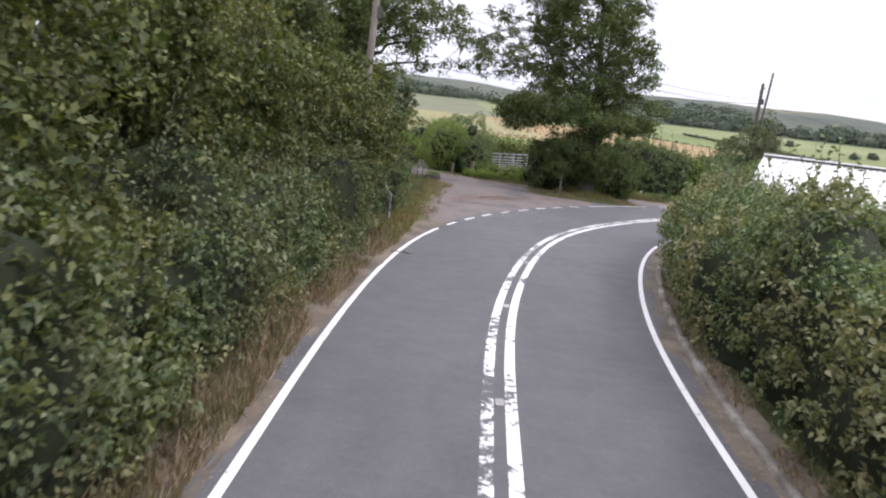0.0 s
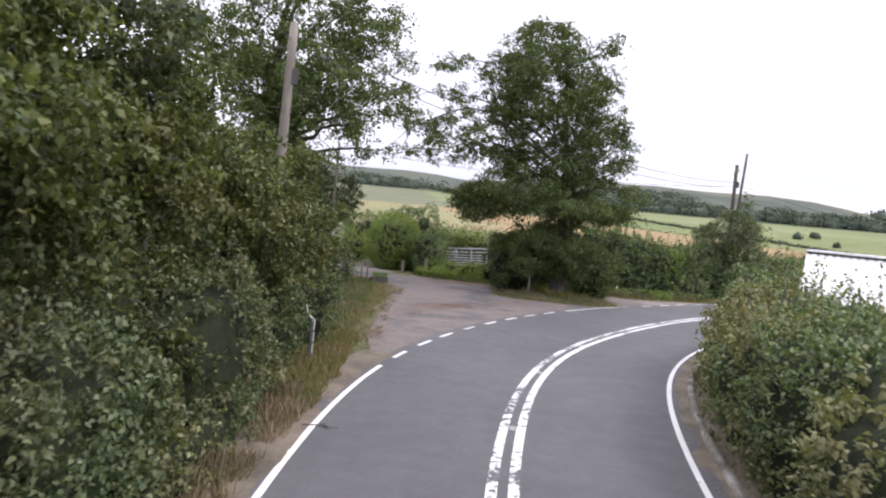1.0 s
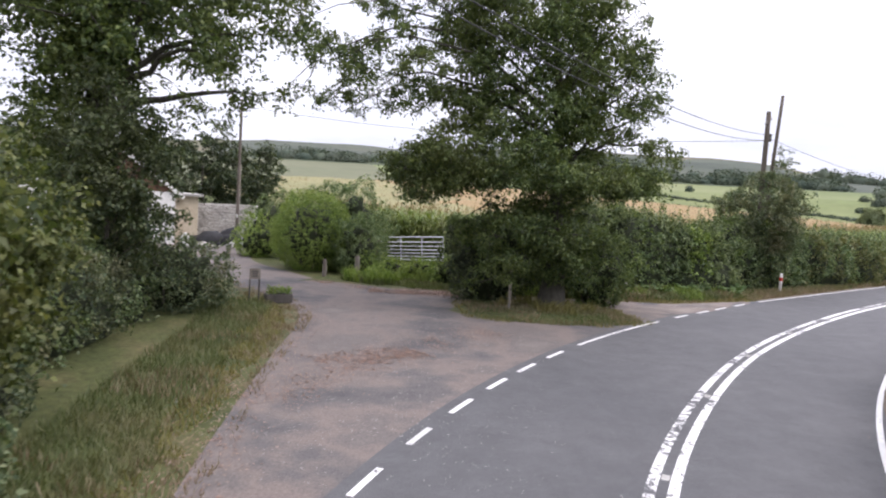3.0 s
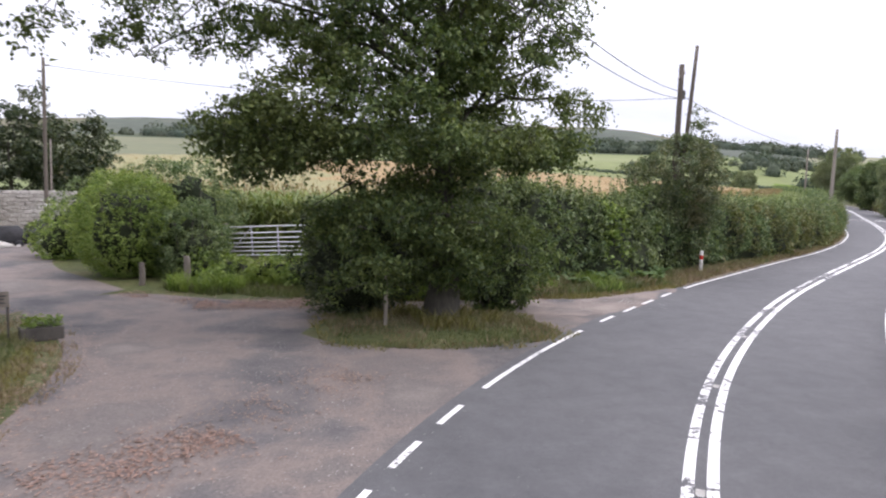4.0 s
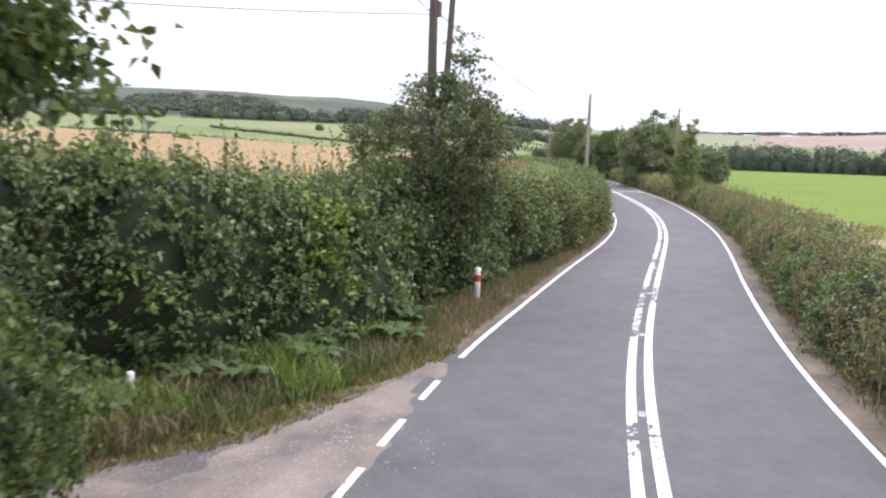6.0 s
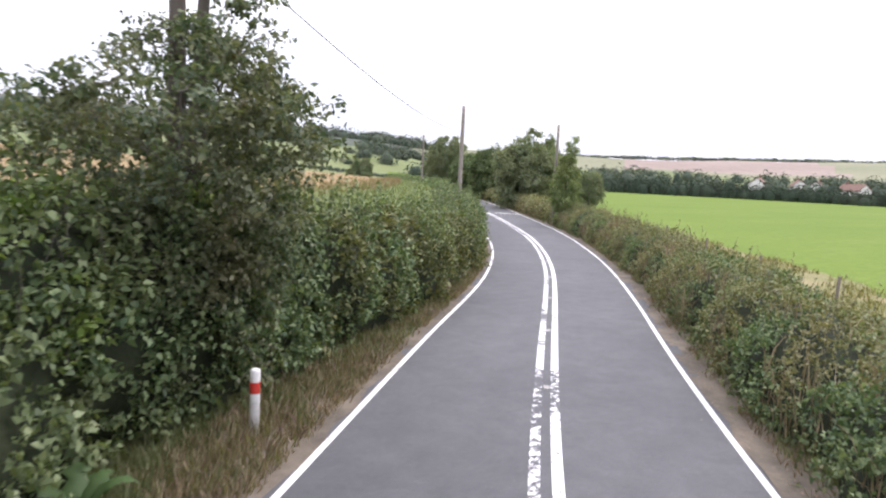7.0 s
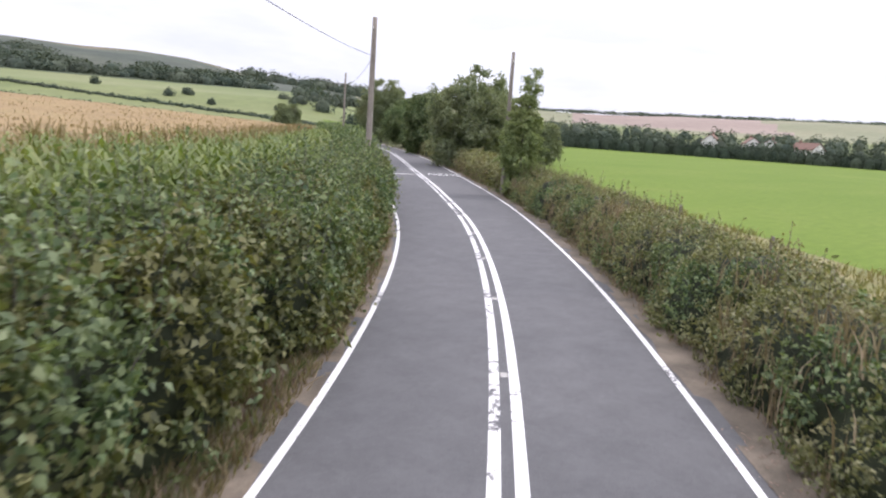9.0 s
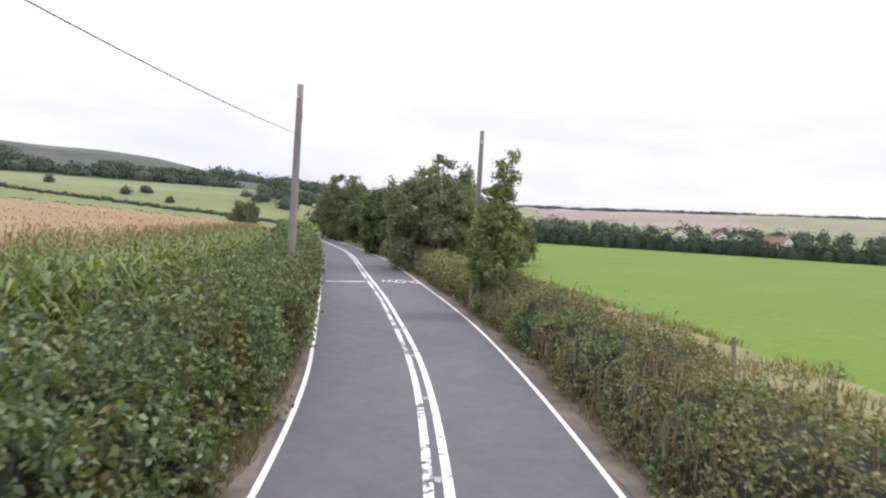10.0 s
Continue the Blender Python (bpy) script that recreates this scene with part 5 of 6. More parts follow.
isl[:, 2] += 0.15 * np.clip(1 - (((isl[:, 0] - ic[0]) / 3.45) ** 2 + ((isl[:, 1] - ic[1]) / 2.25) ** 2), 0, 1)
grass("island_grass", isl, 0.10, M_GRASS_GREEN, "rough green grass round the oak foot", 96, patch=(0.6, -0.35))
near_bole = np.hypot(isl[:, 0] - 8.4, (isl[:, 1] - 45.1) * 1.2) < 1.5 + 0.5 * vnoise(isl, 0.5, 61)
grass("island_weeds", isl[near_bole][::3], 0.34, M_GRASS_OLIVE, "taller olive weeds close round the oak trunk", 120, 0.016, 0.4, patch=(0.6, -0.1))
rim_grass = isl + (isl - np.array([8.3, 44.8, 0.0])) * np.array([0.13, 0.13, 0])
grass("island_rim_grass", rim_grass[np.hypot((rim_grass[:, 0] - 8.3) / 3.45, (rim_grass[:, 1] - 44.8) / 2.25) > 0.85][::2] * np.array([1, 1, 0.3]), 0.11, M_GRASS_OLIVE, "ragged yellow-green grass round the rim of the island", 121, 0.014, 0.6, patch=(0.4, -0.1))
grass("island_dry_grass", isl[::3], 0.14, M_GRASS_DRY, "dry grass and weeds round the oak foot", 97, patch=(0.9, -0.1))
grass("hedge_foot_grass", scatter(LF, 0.3, 1.3, 20000, rng), 0.22, M_GRASS_DRY, "dry grass at the foot of the hazel hedge", 98, patch=(1.0, -0.1))
LC = between(LEFT, 50.4, 74)
grass("near_foot_grass", scatter(LC, 0.25, 1.9, 15000, rng), 0.20, M_GRASS_DRY, "tan grass covering the verge below the hazel hedge", 116, 0.014, patch=(0.9, -0.35))
grass("near_foot_green", scatter(LC, 0.4, 2.4, 15000, rng), 0.22, M_GRASS_GREEN, "green grass covering the verge below the hazel hedge", 117, 0.014, patch=(0.9, -0.35))
grass("hedge_foot_weeds", scatter(LF, 0.35, 1.3, 5000, rng), 0.28, M_DEAD, "russet weeds at the foot of the hazel hedge", 99, patch=(1.3, 0.1))
grass("hedge_foot_green", scatter(LF, 0.3, 1.3, 16000, rng), 0.22, M_GRASS_OLIVE, "olive grass at the foot of the hazel hedge", 100, patch=(0.9, 0.0))
bank = scatter(curve_through([(6.5, 49.5), (11.5, 49.9), (14.5, 50.4), (18.5, 52.2)], 0.4, 1), -1.2, 2.2, 26000, rng)
bank = bank[bank[:, 1] > np.interp(bank[:, 0], [2, 6, 11.3, 14.5, 17, 19.4], [49.2, 48.5, 48.9, 48.9, 50.2, 51.2]) + 0.35 * vnoise(bank * np.array([1, 1, 0]), 0.7, 45) - 0.35]
grass("bank_grass", bank[::2], 0.30, M_GRASS_GREEN, "green grass bank in front of the hedge", 101, 0.016)
grass("bank_weeds", bank[1::2], 0.42, M_LEAF_BUSH, "fresh green weeds on the bank in front of the hedge", 115, 0.018, patch=(1.1, 0.0))
grass("bank_dead_weeds", bank[::3], 0.40, M_GRASS_DRY, "russet weeds in front of the hedge", 102, patch=(1.1, 0.05))
gatefront = scatter(curve_through([(1.0, 51.8), (3.0, 50.8), (5.8, 50.4)], 0.4, 1), -1.4, 2.6, 13000, rng)
gatefront = gatefront[gatefront[:, 1] > np.interp(gatefront[:, 0], [-0.5, 0, 2.6, 6], [51.6, 51.3, 49.2, 48.6])]
gatefront = gatefront[gatefront[:, 1] > 0.25 + np.interp(gatefront[:, 0], [-0.5, 0, 2.6, 6], [51.6, 51.3, 49.4, 48.8]) + 0.7 * vnoise(gatefront * np.array([1, 1, 0]), 0.8, 41)]
grass("gateway_grass", gatefront[::2], 0.24, M_GRASS_GREEN, "rough green grass in front of the field gate", 103, 0.014)
grass("gateway_weeds", gatefront[gatefront[:, 1] > 50.2], 0.5, M_LEAF_BUSH, "tall fresh green weeds in front of the field gate", 113, 0.018, 0.4, patch=(0.6, 0.15))
for k, (x, y, r, h) in enumerate(((1.9, 52.6, 0.6, 0.95), (3.0, 52.0, 0.7, 0.8), (4.3, 51.6, 0.6, 0.9), (5.4, 51.0, 0.7, 1.1), (2.4, 51.2, 0.45, 0.55))):
    bush("weed_clump", x, y, r, r * 0.8, h, 1500, 0.10, M_LEAF_BUSH, "fresh green nettle clump in front of the field gate", 170 + k, "weeds", lump=0.5, group="weeds at the gate")
grass("right_verge_grass", scatter(RN, -1.0, -0.45, 16000, rng), 0.18, M_GRASS_DRY, "dry grass scraps at the right-hand hedge foot", 104, patch=(0.9, 0.0))
grass("right_verge_green", scatter(RN, -1.1, -0.6, 12000, rng), 0.22, M_GRASS_GREEN, "green grass at the right-hand hedge foot", 105, patch=(0.9, 0.0))
RM = between(RIGHT, 44, 110)
grass("field_margin_grass", scatter(RM, -10.5, -3.4, 20000, rng), 0.34, M_GRASS_OLIVE, "tall yellowing grass on the field margin behind the low hedge", 106, 0.02, patch=(1.6, -0.2))
grass("hedge_top_grass", scatter(RM, -3.4, -1.2, 9000, rng) + np.array([0, 0, 1.25]), 0.6, M_GRASS_DRY, "seeding grass stalks growing through the low hedge", 107, 0.011, 0.2, patch=(1.2, 0.0))

slope = scatter(RM, -1.9, -0.7, 15000, rng)
slope[:, 2] += np.random.default_rng(3).uniform(0.0, 0.9, len(slope)) * np.interp(np.random.default_rng(3).uniform(0, 1, len(slope)), [0, 1], [0.4, 1.0])
grass("hedge_face_stalks", slope, 0.6, M_GRASS_DRY, "dry stalks and seed heads on the face of the low hedge", 108, 0.011, 0.25, patch=(1.1, -0.05))

# ferns at the foot of the hazel hedge
def fern(x, y, seed):
    r = np.random.default_rng(seed)
    thing = base("fern", x, y, float(land(x, y)), "fresh green fern at the hedge foot", "fern", "ferns at the hedge foot")
    for k in range(9):
        a = 2 * np.pi * k / 9 + r.uniform(-0.3, 0.3)
        L, t = r.uniform(0.42, 0.75), np.linspace(0.05, 1, 9)
        way = np.array([np.cos(a), np.sin(a), 0])
        side = np.array([-np.sin(a), np.cos(a), 0])
        rib = way * (t * L * 0.85)[:, None] + np.array([0, 0, 1]) * (np.sin(t * 2.2) * L * 0.62)[:, None]
        w = 0.17 * np.sin(np.pi * np.minimum(1, t * 0.9 + 0.12))[:, None] * (1 + 0.0 * t[:, None])
        w[1::2] *= 0.45
        edge = way * 0.04 - np.array([0, 0, 0.03])
        v = np.concatenate([rib, rib + side * w + edge, rib - side * w + edge])
        g = Geo()
        g.add(v, [(i, i + 1, 9 + i + 1, 9 + i) for i in range(8)] + [(i + 1, i, 18 + i, 18 + i + 1) for i in range(8)])
        g.out("frond", M_FERN, thing)
    return thing


for k in range(12):
    fx = 11.8 + k * 0.7 + 0.45 * math.sin(k * 2.3)
    fern(fx, float(np.interp(fx, [11, 14.5, 19, 21], [50.6, 51.0, 52.3, 53.4])) + 0.55 * math.cos(k * 1.7), 200 + k)

# fallen leaves and grit on the lane
def litter(name, c, o0, o1, n, mat, size, label, seed, patch=(0.8, -0.1)):
    r = np.random.default_rng(seed)
    p = scatter(c, o0, o1, n, r, False)
    p = p[vnoise(p, patch[0], seed) + 0.6 * vnoise(p, patch[0] * 0.35, seed + 1) + r.normal(0, 0.35, len(p)) > patch[1]]
    p[:, 2] += 0.012
    v, f = leaf_quads(p - p[0], np.tile([0, 0, 3.0], (len(p), 1)), size, r, 0.7, 0.0)
    v[:, 2] = np.clip(v[:, 2], -0.004, 0.03)
    ob = link_mesh(name, v, f, mat)
    ob.location = p[0]
    return tagged(ob, label, "leaf litter", kind="stuff")


litter("leaf_litter", curve_through([(0.3, 33.5), (2.0, 36.5), (4.2, 39.3), (6.0, 41.2)], 0.4, 1), -0.7, 0.7, 3600, M_LITTER, 0.045, "russet fallen leaves swept along the lane mouth", 401)
litter("leaf_litter", curve_through([(-0.2, 50.2), (2.6, 48.3), (6, 47.6), (9, 47.7)], 0.4, 1), -0.4, 0.45, 2600, M_LITTER, 0.06, "russet fallen leaves along the lane edge", 402)
litter("leaf_litter", curve_through([(2.2, 48.4), (3.8, 48.3), (5.4, 48.5)], 0.4, 1), -0.7, 0.35, 5200, M_LITTER, 0.06, "thick russet drift of fallen leaves before the gate", 408, (0.7, -0.5))
litter("leaf_litter", curve_through([(1.3, 36.4), (2.6, 37.3), (3.6, 38.0)], 0.4, 1), -0.5, 0.5, 2600, M_LITTER, 0.05, "russet streak of fallen leaves on the lane", 409, (0.6, -0.2))
litter("leaf_litter", between(LEFT, 2, 24), 0.1, 0.6, 1200, M_LITTER, 0.04, "dead leaves in the road margin", 403)
litter("leaf_litter", between(RIGHT, 4, 60), -0.75, -0.12, 2600, M_LITTER, 0.04, "dead leaves in the road margin", 404)
litter("lane_grit", curve_through([(10.5, 47.4), (13.5, 47.4), (16.5, 48.7)], 0.4, 1), -1.0, 0.7, 2600, M_KERB, 0.03, "pale stones and grit in the lane mouth", 406, (0.5, 0.0))
litter("lane_grit", curve_through([(1.5, 30), (2.5, 35), (3.5, 40), (3.0, 46)], 0.4, 1), -3.0, 2.0, 3500, M_KERB, 0.03, "pale grit scattered over the lane", 405)

litter("leaf_litter", curve_through([(0.2, 27.0), (0.0, 34), (0.15, 38), (0.35, 42), (-0.5, 45.1), (-2.8, 47.8)], 0.4, 1), -0.5, 0.6, 4500, M_LITTER, 0.045, "dead leaves and earth crumbs along the lane edge", 407, (0.7, -0.3))
edge = scatter(curve_through([(0.2, 27.0), (0.0, 34), (0.15, 38), (0.35, 42), (-0.5, 45.1), (-2.8, 47.8), (-5.6, 52.7)], 0.4, 1), -0.35, 0.9, 6000, rng)
grass("lane_edge_grass", edge, 0.12, M_GRASS_DRY, "short dry grass thinning out along the lane edge", 114, patch=(0.6, -0.05))

apron_edge = scatter(curve_through([(5.5, 48.35), (11.3, 48.7), (14.5, 48.75), (17, 50.0), (19.2, 51.0)], 0.3, 1), -0.25, 0.6, 7000, rng)
grass("apron_edge_grass", apron_edge, 0.13, M_GRASS_OLIVE, "short olive grass thinning out onto the grit", 118, 0.014, 0.6, patch=(0.35, -0.1))
grass("apron_edge_dry", apron_edge[::2] + np.array([0.04, 0.03, 0]), 0.12, M_GRASS_DRY, "dry grass scraps at the edge of the grit", 119, 0.012, 0.6, patch=(0.5, 0.0))

# ---- maize ----
NEAR_M = curve_through([(-2.0, 62.5), (5, 58.6), (14, 56.2), (18.5, 56.6), (24, 60.6), (38, 70.2), (48, 79.3), (60, 92.6), (75, 112), (95, 138)], 1.0, 2)
FAR_M = curve_through([(-30, 150), (-10, 180), (15, 195), (45, 205), (68, 208), (95, 200), (118, 186), (124, 178)], 1.0, 2)


def maize_point(u, w):
    a = np.stack([np.interp(u, np.linspace(0, 1, len(NEAR_M)), NEAR_M[:, k]) for k in (0, 1)], 1)
    b = np.stack([np.interp(u, np.linspace(0, 1, len(FAR_M)), FAR_M[:, k]) for k in (0, 1)], 1)
    p = a + (b - a) * w[:, None]
    return np.c_[p, land(p[:, 0], p[:, 1])]


maize = base("maize_field", 20.0, 60.0, 0.0, "standing maize crop with tan tassels behind the hedge", "maize")
tagged(maize, kind="stuff")
morg = np.array([20.0, 60.0, 0.0])
nu, nw = 150, 60
U, Wm = np.meshgrid(np.linspace(0, 1, nu), np.linspace(0.19, 1, nw) ** 1.6, indexing="ij")
mv = maize_point(U.ravel(), Wm.ravel())
mv[:, 2] += 2.15 + 0.16 * vnoise(mv, 2.2, 7) + 0.1 * vnoise(mv, 0.9, 8)
i, j = np.meshgrid(np.arange(nu - 1), np.arange(nw - 1), indexing="ij")
mf = np.stack([i * nw + j, (i + 1) * nw + j, (i + 1) * nw + j + 1, i * nw + j + 1], -1).reshape(-1, 4)
cu = np.repeat(np.linspace(0, 1, nu - 1), nw - 1) + 0.06 * vnoise(mv[mf[:, 0]], 14.0, 6) + 0.03 * vnoise(mv[mf[:, 0]], 4.0, 5)
link_mesh("crop_top", mv - morg, mf, [M_MAIZETOP, M_MAIZEGREEN], maize, index=(cu < 0.27).astype(int))
rng = np.random.default_rng(77)
tp = maize_point(rng.uniform(0, 1, 9000), rng.uniform(0.3, 1, 9000) ** 2.0)
tp[:, 2] += 2.05
v, f = blade_quads(tp - morg, 0.28, rng, 0.06, 0.3)
tagged(link_mesh("far_tassels", v, f, M_TASSEL, maize), kind="stuff")
stalks, mleaves, tassels = Geo(), Geo(), Geo()
pw = rng.uniform(0, 0.285, 6600) ** 2
pp = maize_point(rng.uniform(0.0, 0.86, 6600) ** 1.1, pw)
for q, tasselled in zip(pp - morg, pw > 0.030):
    h = rng.uniform(2.4, 3.0)
    stalks.add(*tube(np.array([q, q + (0, 0, h * 0.6), q + (rng.normal(0, 0.04), rng.normal(0, 0.04), h)]), [0.016, 0.013, 0.006], 3))
    for k in range(7):
        a, z = rng.uniform(0, 2 * np.pi), h * (0.3 + 0.095 * k)
        w, s = np.array([np.cos(a), np.sin(a), 0]), np.array([-np.sin(a), np.cos(a), 0])
        L = rng.uniform(0.45, 0.75)
        b0 = q + (0, 0, z)
        b1, b2 = b0 + w * L * 0.5 + np.array([0, 0, L * 0.45]), b0 + w * L + np.array([0, 0, L * rng.uniform(-0.1, 0.4)])
        mleaves.add([b0 - s * 0.03, b0 + s * 0.03, b1 + s * 0.045, b1 - s * 0.045, b2 + s * 0.006, b2 - s * 0.006], [(0, 1, 2, 3), (3, 2, 4, 5)])
    for k in range(3 if tasselled else 0):
        a = rng.uniform(0, 2 * np.pi)
        w, s = np.array([np.cos(a), np.sin(a), 0]), np.array([-np.sin(a), np.cos(a), 0]) * 0.012
        b0 = q + (0, 0, h - 0.03)
        b1 = b0 + w * rng.uniform(0.05, 0.16) + np.array([0, 0, rng.uniform(0.18, 0.34)])
        tassels.add([b0 - s, b0 + s, b1 + s, b1 - s], [(0, 1, 2, 3)])
stalks.out("stalks", M_LEAF_MAIZE, maize)
tagged(mleaves.out("leaves", M_LEAF_MAIZE, maize), kind="stuff")
tagged(tassels.out("tassels", M_TASSEL, maize, "tan tassels"), kind="stuff")


# ---- far hedgerows and woods ----
def far_growth(name, centres, radius, height, per, leaf, label, seed, mat=None, category="woodland", vary=0.3):
    """Many far crowns in one mesh."""
    rng = np.random.default_rng(seed)
    c = np.asarray(centres, float)
    n = len(c)
    r = radius * rng.uniform(1 - vary, 1 + vary, n)
    h = height * rng.uniform(1 - vary, 1 + vary * 0.8, n)
    k = np.repeat(np.arange(n), per)
    u = unit(rng.normal(0, 1, (n * per, 3)))
    u[:, 2] = np.abs(u[:, 2]) * 1.0
    b = 1 + 0.38 * vnoise(u + k[:, None] * 3.1, 0.5, seed)
    p = np.stack([c[k, 0] + u[:, 0] * r[k] * b, c[k, 1] + u[:, 1] * r[k] * b, land(c[k, 0], c[k, 1]) + h[k] * (0.12 + 0.88 * u[:, 2] * b)], 1)
    low = rng.random(n * per) < 0.3
    p[low, 2] = land(p[low, 0], p[low, 1]) + h[k[low]] * rng.uniform(0, 0.4, low.sum())
    org = np.array([c[0, 0], c[0, 1], 0])
    v, f = leaf_quads(p - org, u + np.array([0, 0, 0.3]), leaf, rng, 0.9, 0.2)
    g = Geo()
    g.add(v, f)
    ring = np.linspace(0, 2 * np.pi, 9)[:-1]
    dome = np.concatenate([np.stack([np.cos(ring) * w, np.sin(ring) * w, np.full(8, z)], 1) for w, z in ((0.72, -0.1), (0.74, 0.3), (0.54, 0.56), (0.16, 0.72))])
    dome_f = [(i * 8 + j, i * 8 + (j + 1) % 8, (i + 1) * 8 + (j + 1) % 8, (i + 1) * 8 + j) for i in range(3) for j in range(8)] + [(24, 25, 26, 27), (24, 27, 28, 31), (28, 29, 30, 31)]
    for q, rr_, hh_ in zip(c, r, h):
        w = dome * np.array([rr_, rr_, hh_]) * rng.uniform(0.9, 1.08, (32, 1)) + np.array([q[0], q[1], float(land(q[0], q[1]))]) - org
        g.add(w, dome_f)
    ob = g.out(name, mat or M_LEAF_FAR)
    ob.location = org
    return tagged(ob, label, category, kind="stuff")


def polar(az, r):
    return np.stack([HUB[0] + r * np.sin(np.radians(az)), HUB[1] + r * np.cos(np.radians(az))], 1)


rng = np.random.default_rng(9)
az = np.concatenate([rng.uniform(a0, a1, int((a1 - a0) * d0)) for a0, a1, d0 in ((-14, -9, 1), (-9, -5, 12), (-5, 4, 2), (4, 11, 14), (13.5, 21.5, 16), (21.5, 25, 3), (25, 33.5, 16))])
rr = 540 + 70 * rng.random(len(az)) * np.interp(np.sin(az * 1.3), [-1, 1], [0.3, 1.0])
far_growth("hill_wood", polar(az, rr), 7.5, 6.6, 150, 1.5, "dark wood along the foot of the hill", 301, vary=0.45)
slope = np.random.default_rng(19)
az = slope.uniform(8, 34, 420)
rr = slope.uniform(605, 720, 420)
dense = vnoise(np.c_[az / 2.2, rr / 70, 0 * az], 1.0, 23) > 0.0
far_growth("hill_scrub", polar(az[dense], rr[dense]), 7.0, 3.4, 70, 1.6, "dark scrub and trees scattered up the hill flank", 310, vary=0.5)
az = rng.uniform(32, 44, 60)
far_growth("hill_wood", polar(az, rng.uniform(880, 1000, 60)), 10, 11, 120, 2.2, "far trees on the skyline", 302)
az = np.linspace(2, 38, 200)
far_growth("field_hedgerow", polar(az, 208 + 8 * np.sin(az / 6) + rng.normal(0, 0.6, 200)), 1.2, 1.3, 40, 0.5, "dark hedgerow across the pasture", 303, category="hedgerow")
az = np.linspace(14, 40, 110)
far_growth("field_hedgerow", polar(az, 330 - 2.6 * (az - 14) + rng.normal(0, 1.0, 110)), 1.3, 1.1, 50, 0.5, "dark hedgerow across the pasture", 304, category="hedgerow")
az = np.array([22.4, 27.2, 28.4, 28.6, 30.1, 35.0, 35.2, 36.0, 8.0])
far_growth("field_trees", polar(az, rng.uniform(300, 350, len(az))), 1.9, 3.0, 420, 0.42, "scattered trees in the hillside pasture", 305, category="trees")
az = np.r_[np.linspace(54, 66, 90), np.linspace(66, 86, 130)]
far_growth("far_hedge_line", polar(az, 288 + rng.normal(0, 1.5, 220)), 2.6, np.r_[np.full(90, 5.4), np.full(130, 4.8)], 230, 0.45, "tall dark hedge at the far side of the green field", 306, M_LEAF_FARHEDGE, "hedgerow", 0.14)
az = rng.uniform(50, 100, 190)
far_growth("valley_trees", polar(az, np.r_[rng.uniform(310, 400, 70), rng.uniform(400, 680, 120)]), 5.0, 8.0, 150, 1.1, "trees in the shallow valley beyond the field", 307, category="trees")
az = rng.uniform(50, 95, 190)
far_growth("skyline_trees", polar(az, rng.uniform(1130, 1190, 190)), 12.0, 3.2, 30, 2.4, "low trees on the far skyline", 308, category="trees")
az = rng.uniform(36, 56, 90)
far_growth("valley_trees", polar(az, rng.uniform(280, 520, 90)), 4.2, 6.2, 160, 1.0, "trees beyond the bend", 309, category="trees")


# ---- poles and cables ----
def pole(x, y, h, r, mat, label, lean=(0.0, 0.0), fittings=True, steps=False, rz=0.0):
    thing = base("utility_pole", x, y, float(land(x, y)), label, "utility pole", "utility poles", rz)
    t = np.linspace(0, 1, 9)
    p = np.stack([lean[0] * t, lean[1] * t, -0.3 + t * (h + 0.3)], 1)
    v, f = tube(p, r * (1.0 - 0.32 * t), 12)
    cap = np.concatenate([v, [[lean[0], lean[1], h + 0.02]]])
    bm = bmesh.new()
    vs = [bm.verts.new(q) for q in cap]
    for q in f:
        bm.faces.new([vs[i] for i in q])
    n = len(v)
    for j in range(12):
        bm.faces.new((vs[n - 12 + j], vs[n - 12 + (j + 1) % 12], vs[n]))
    bmesh.ops.recalc_face_normals(bm, faces=bm.faces)
    for fc in bm.faces:
        fc.smooth = True
    part("shaft", bm, mat, thing)
    if fittings:
        for dz, sx in ((0.35, 1), (0.65, -1)):
            bm = bmesh.new()
            box(bm, sx * r * 0.5, -0.03, h - dz - 0.03, sx * (r + 0.16), 0.03, h - dz + 0.03, 0.006)
            br = part("bracket", bm, M_IRON, thing)
            bm = bmesh.new()
            m = Matrix.Translation((sx * (r + 0.13), 0, h - dz + 0.08))
            bmesh.ops.create_cone(bm, cap_ends=True, segments=10, radius1=0.035, radius2=0.025, depth=0.12, matrix=m)
            part("insulator", bm, M_POSTWHITE, br, "pale ceramic insulator")
        part("identity_plate", boxed(-0.05, -r - 0.012, 1.6, 0.05, -r + 0.004, 1.8, bevel=0.003), M_POSTWHITE, thing, "small pale plate")
    if steps:
        for k in range(5):
            sx = -1 if k % 2 else 1
            bm = bmesh.new()
            box(bm, sx * r * 0.4, -0.012, h - 0.9 - k * 0.4, sx * (r + 0.12), 0.012, h - 0.876 - k * 0.4, 0.004)
            part("step_iron", bm, M_IRON, thing)
        part("terminal_box", boxed(r * 0.5, -0.1, h - 1.5, r + 0.16, 0.1, h - 1.1, bevel=0.02), M_IRON, thing, "dark terminal box")
    return thing


pole(-2.28, 25.7, 8.0, 0.15, M_POLE, "weathered grey wooden pole rising out of the thicket", (0.12, 0), True, True, 20)
pole(21.93, 56.2, 9.06, 0.16, M_POLE_DARK, "dark thick wooden pole with fittings in a hawthorn", (-0.05, 0), True, True, 35)
pole(21.85, 55.92, 9.82, 0.11, M_POLE_DARK, "thin dark pole leaning beside a thicker one", (0.42, -0.25), False)
pole(58.04, 86.48, 9.43, 0.19, M_POLE, "weathered grey wooden pole at the hedge on the bend", (0.1, 0), True, True, 40)
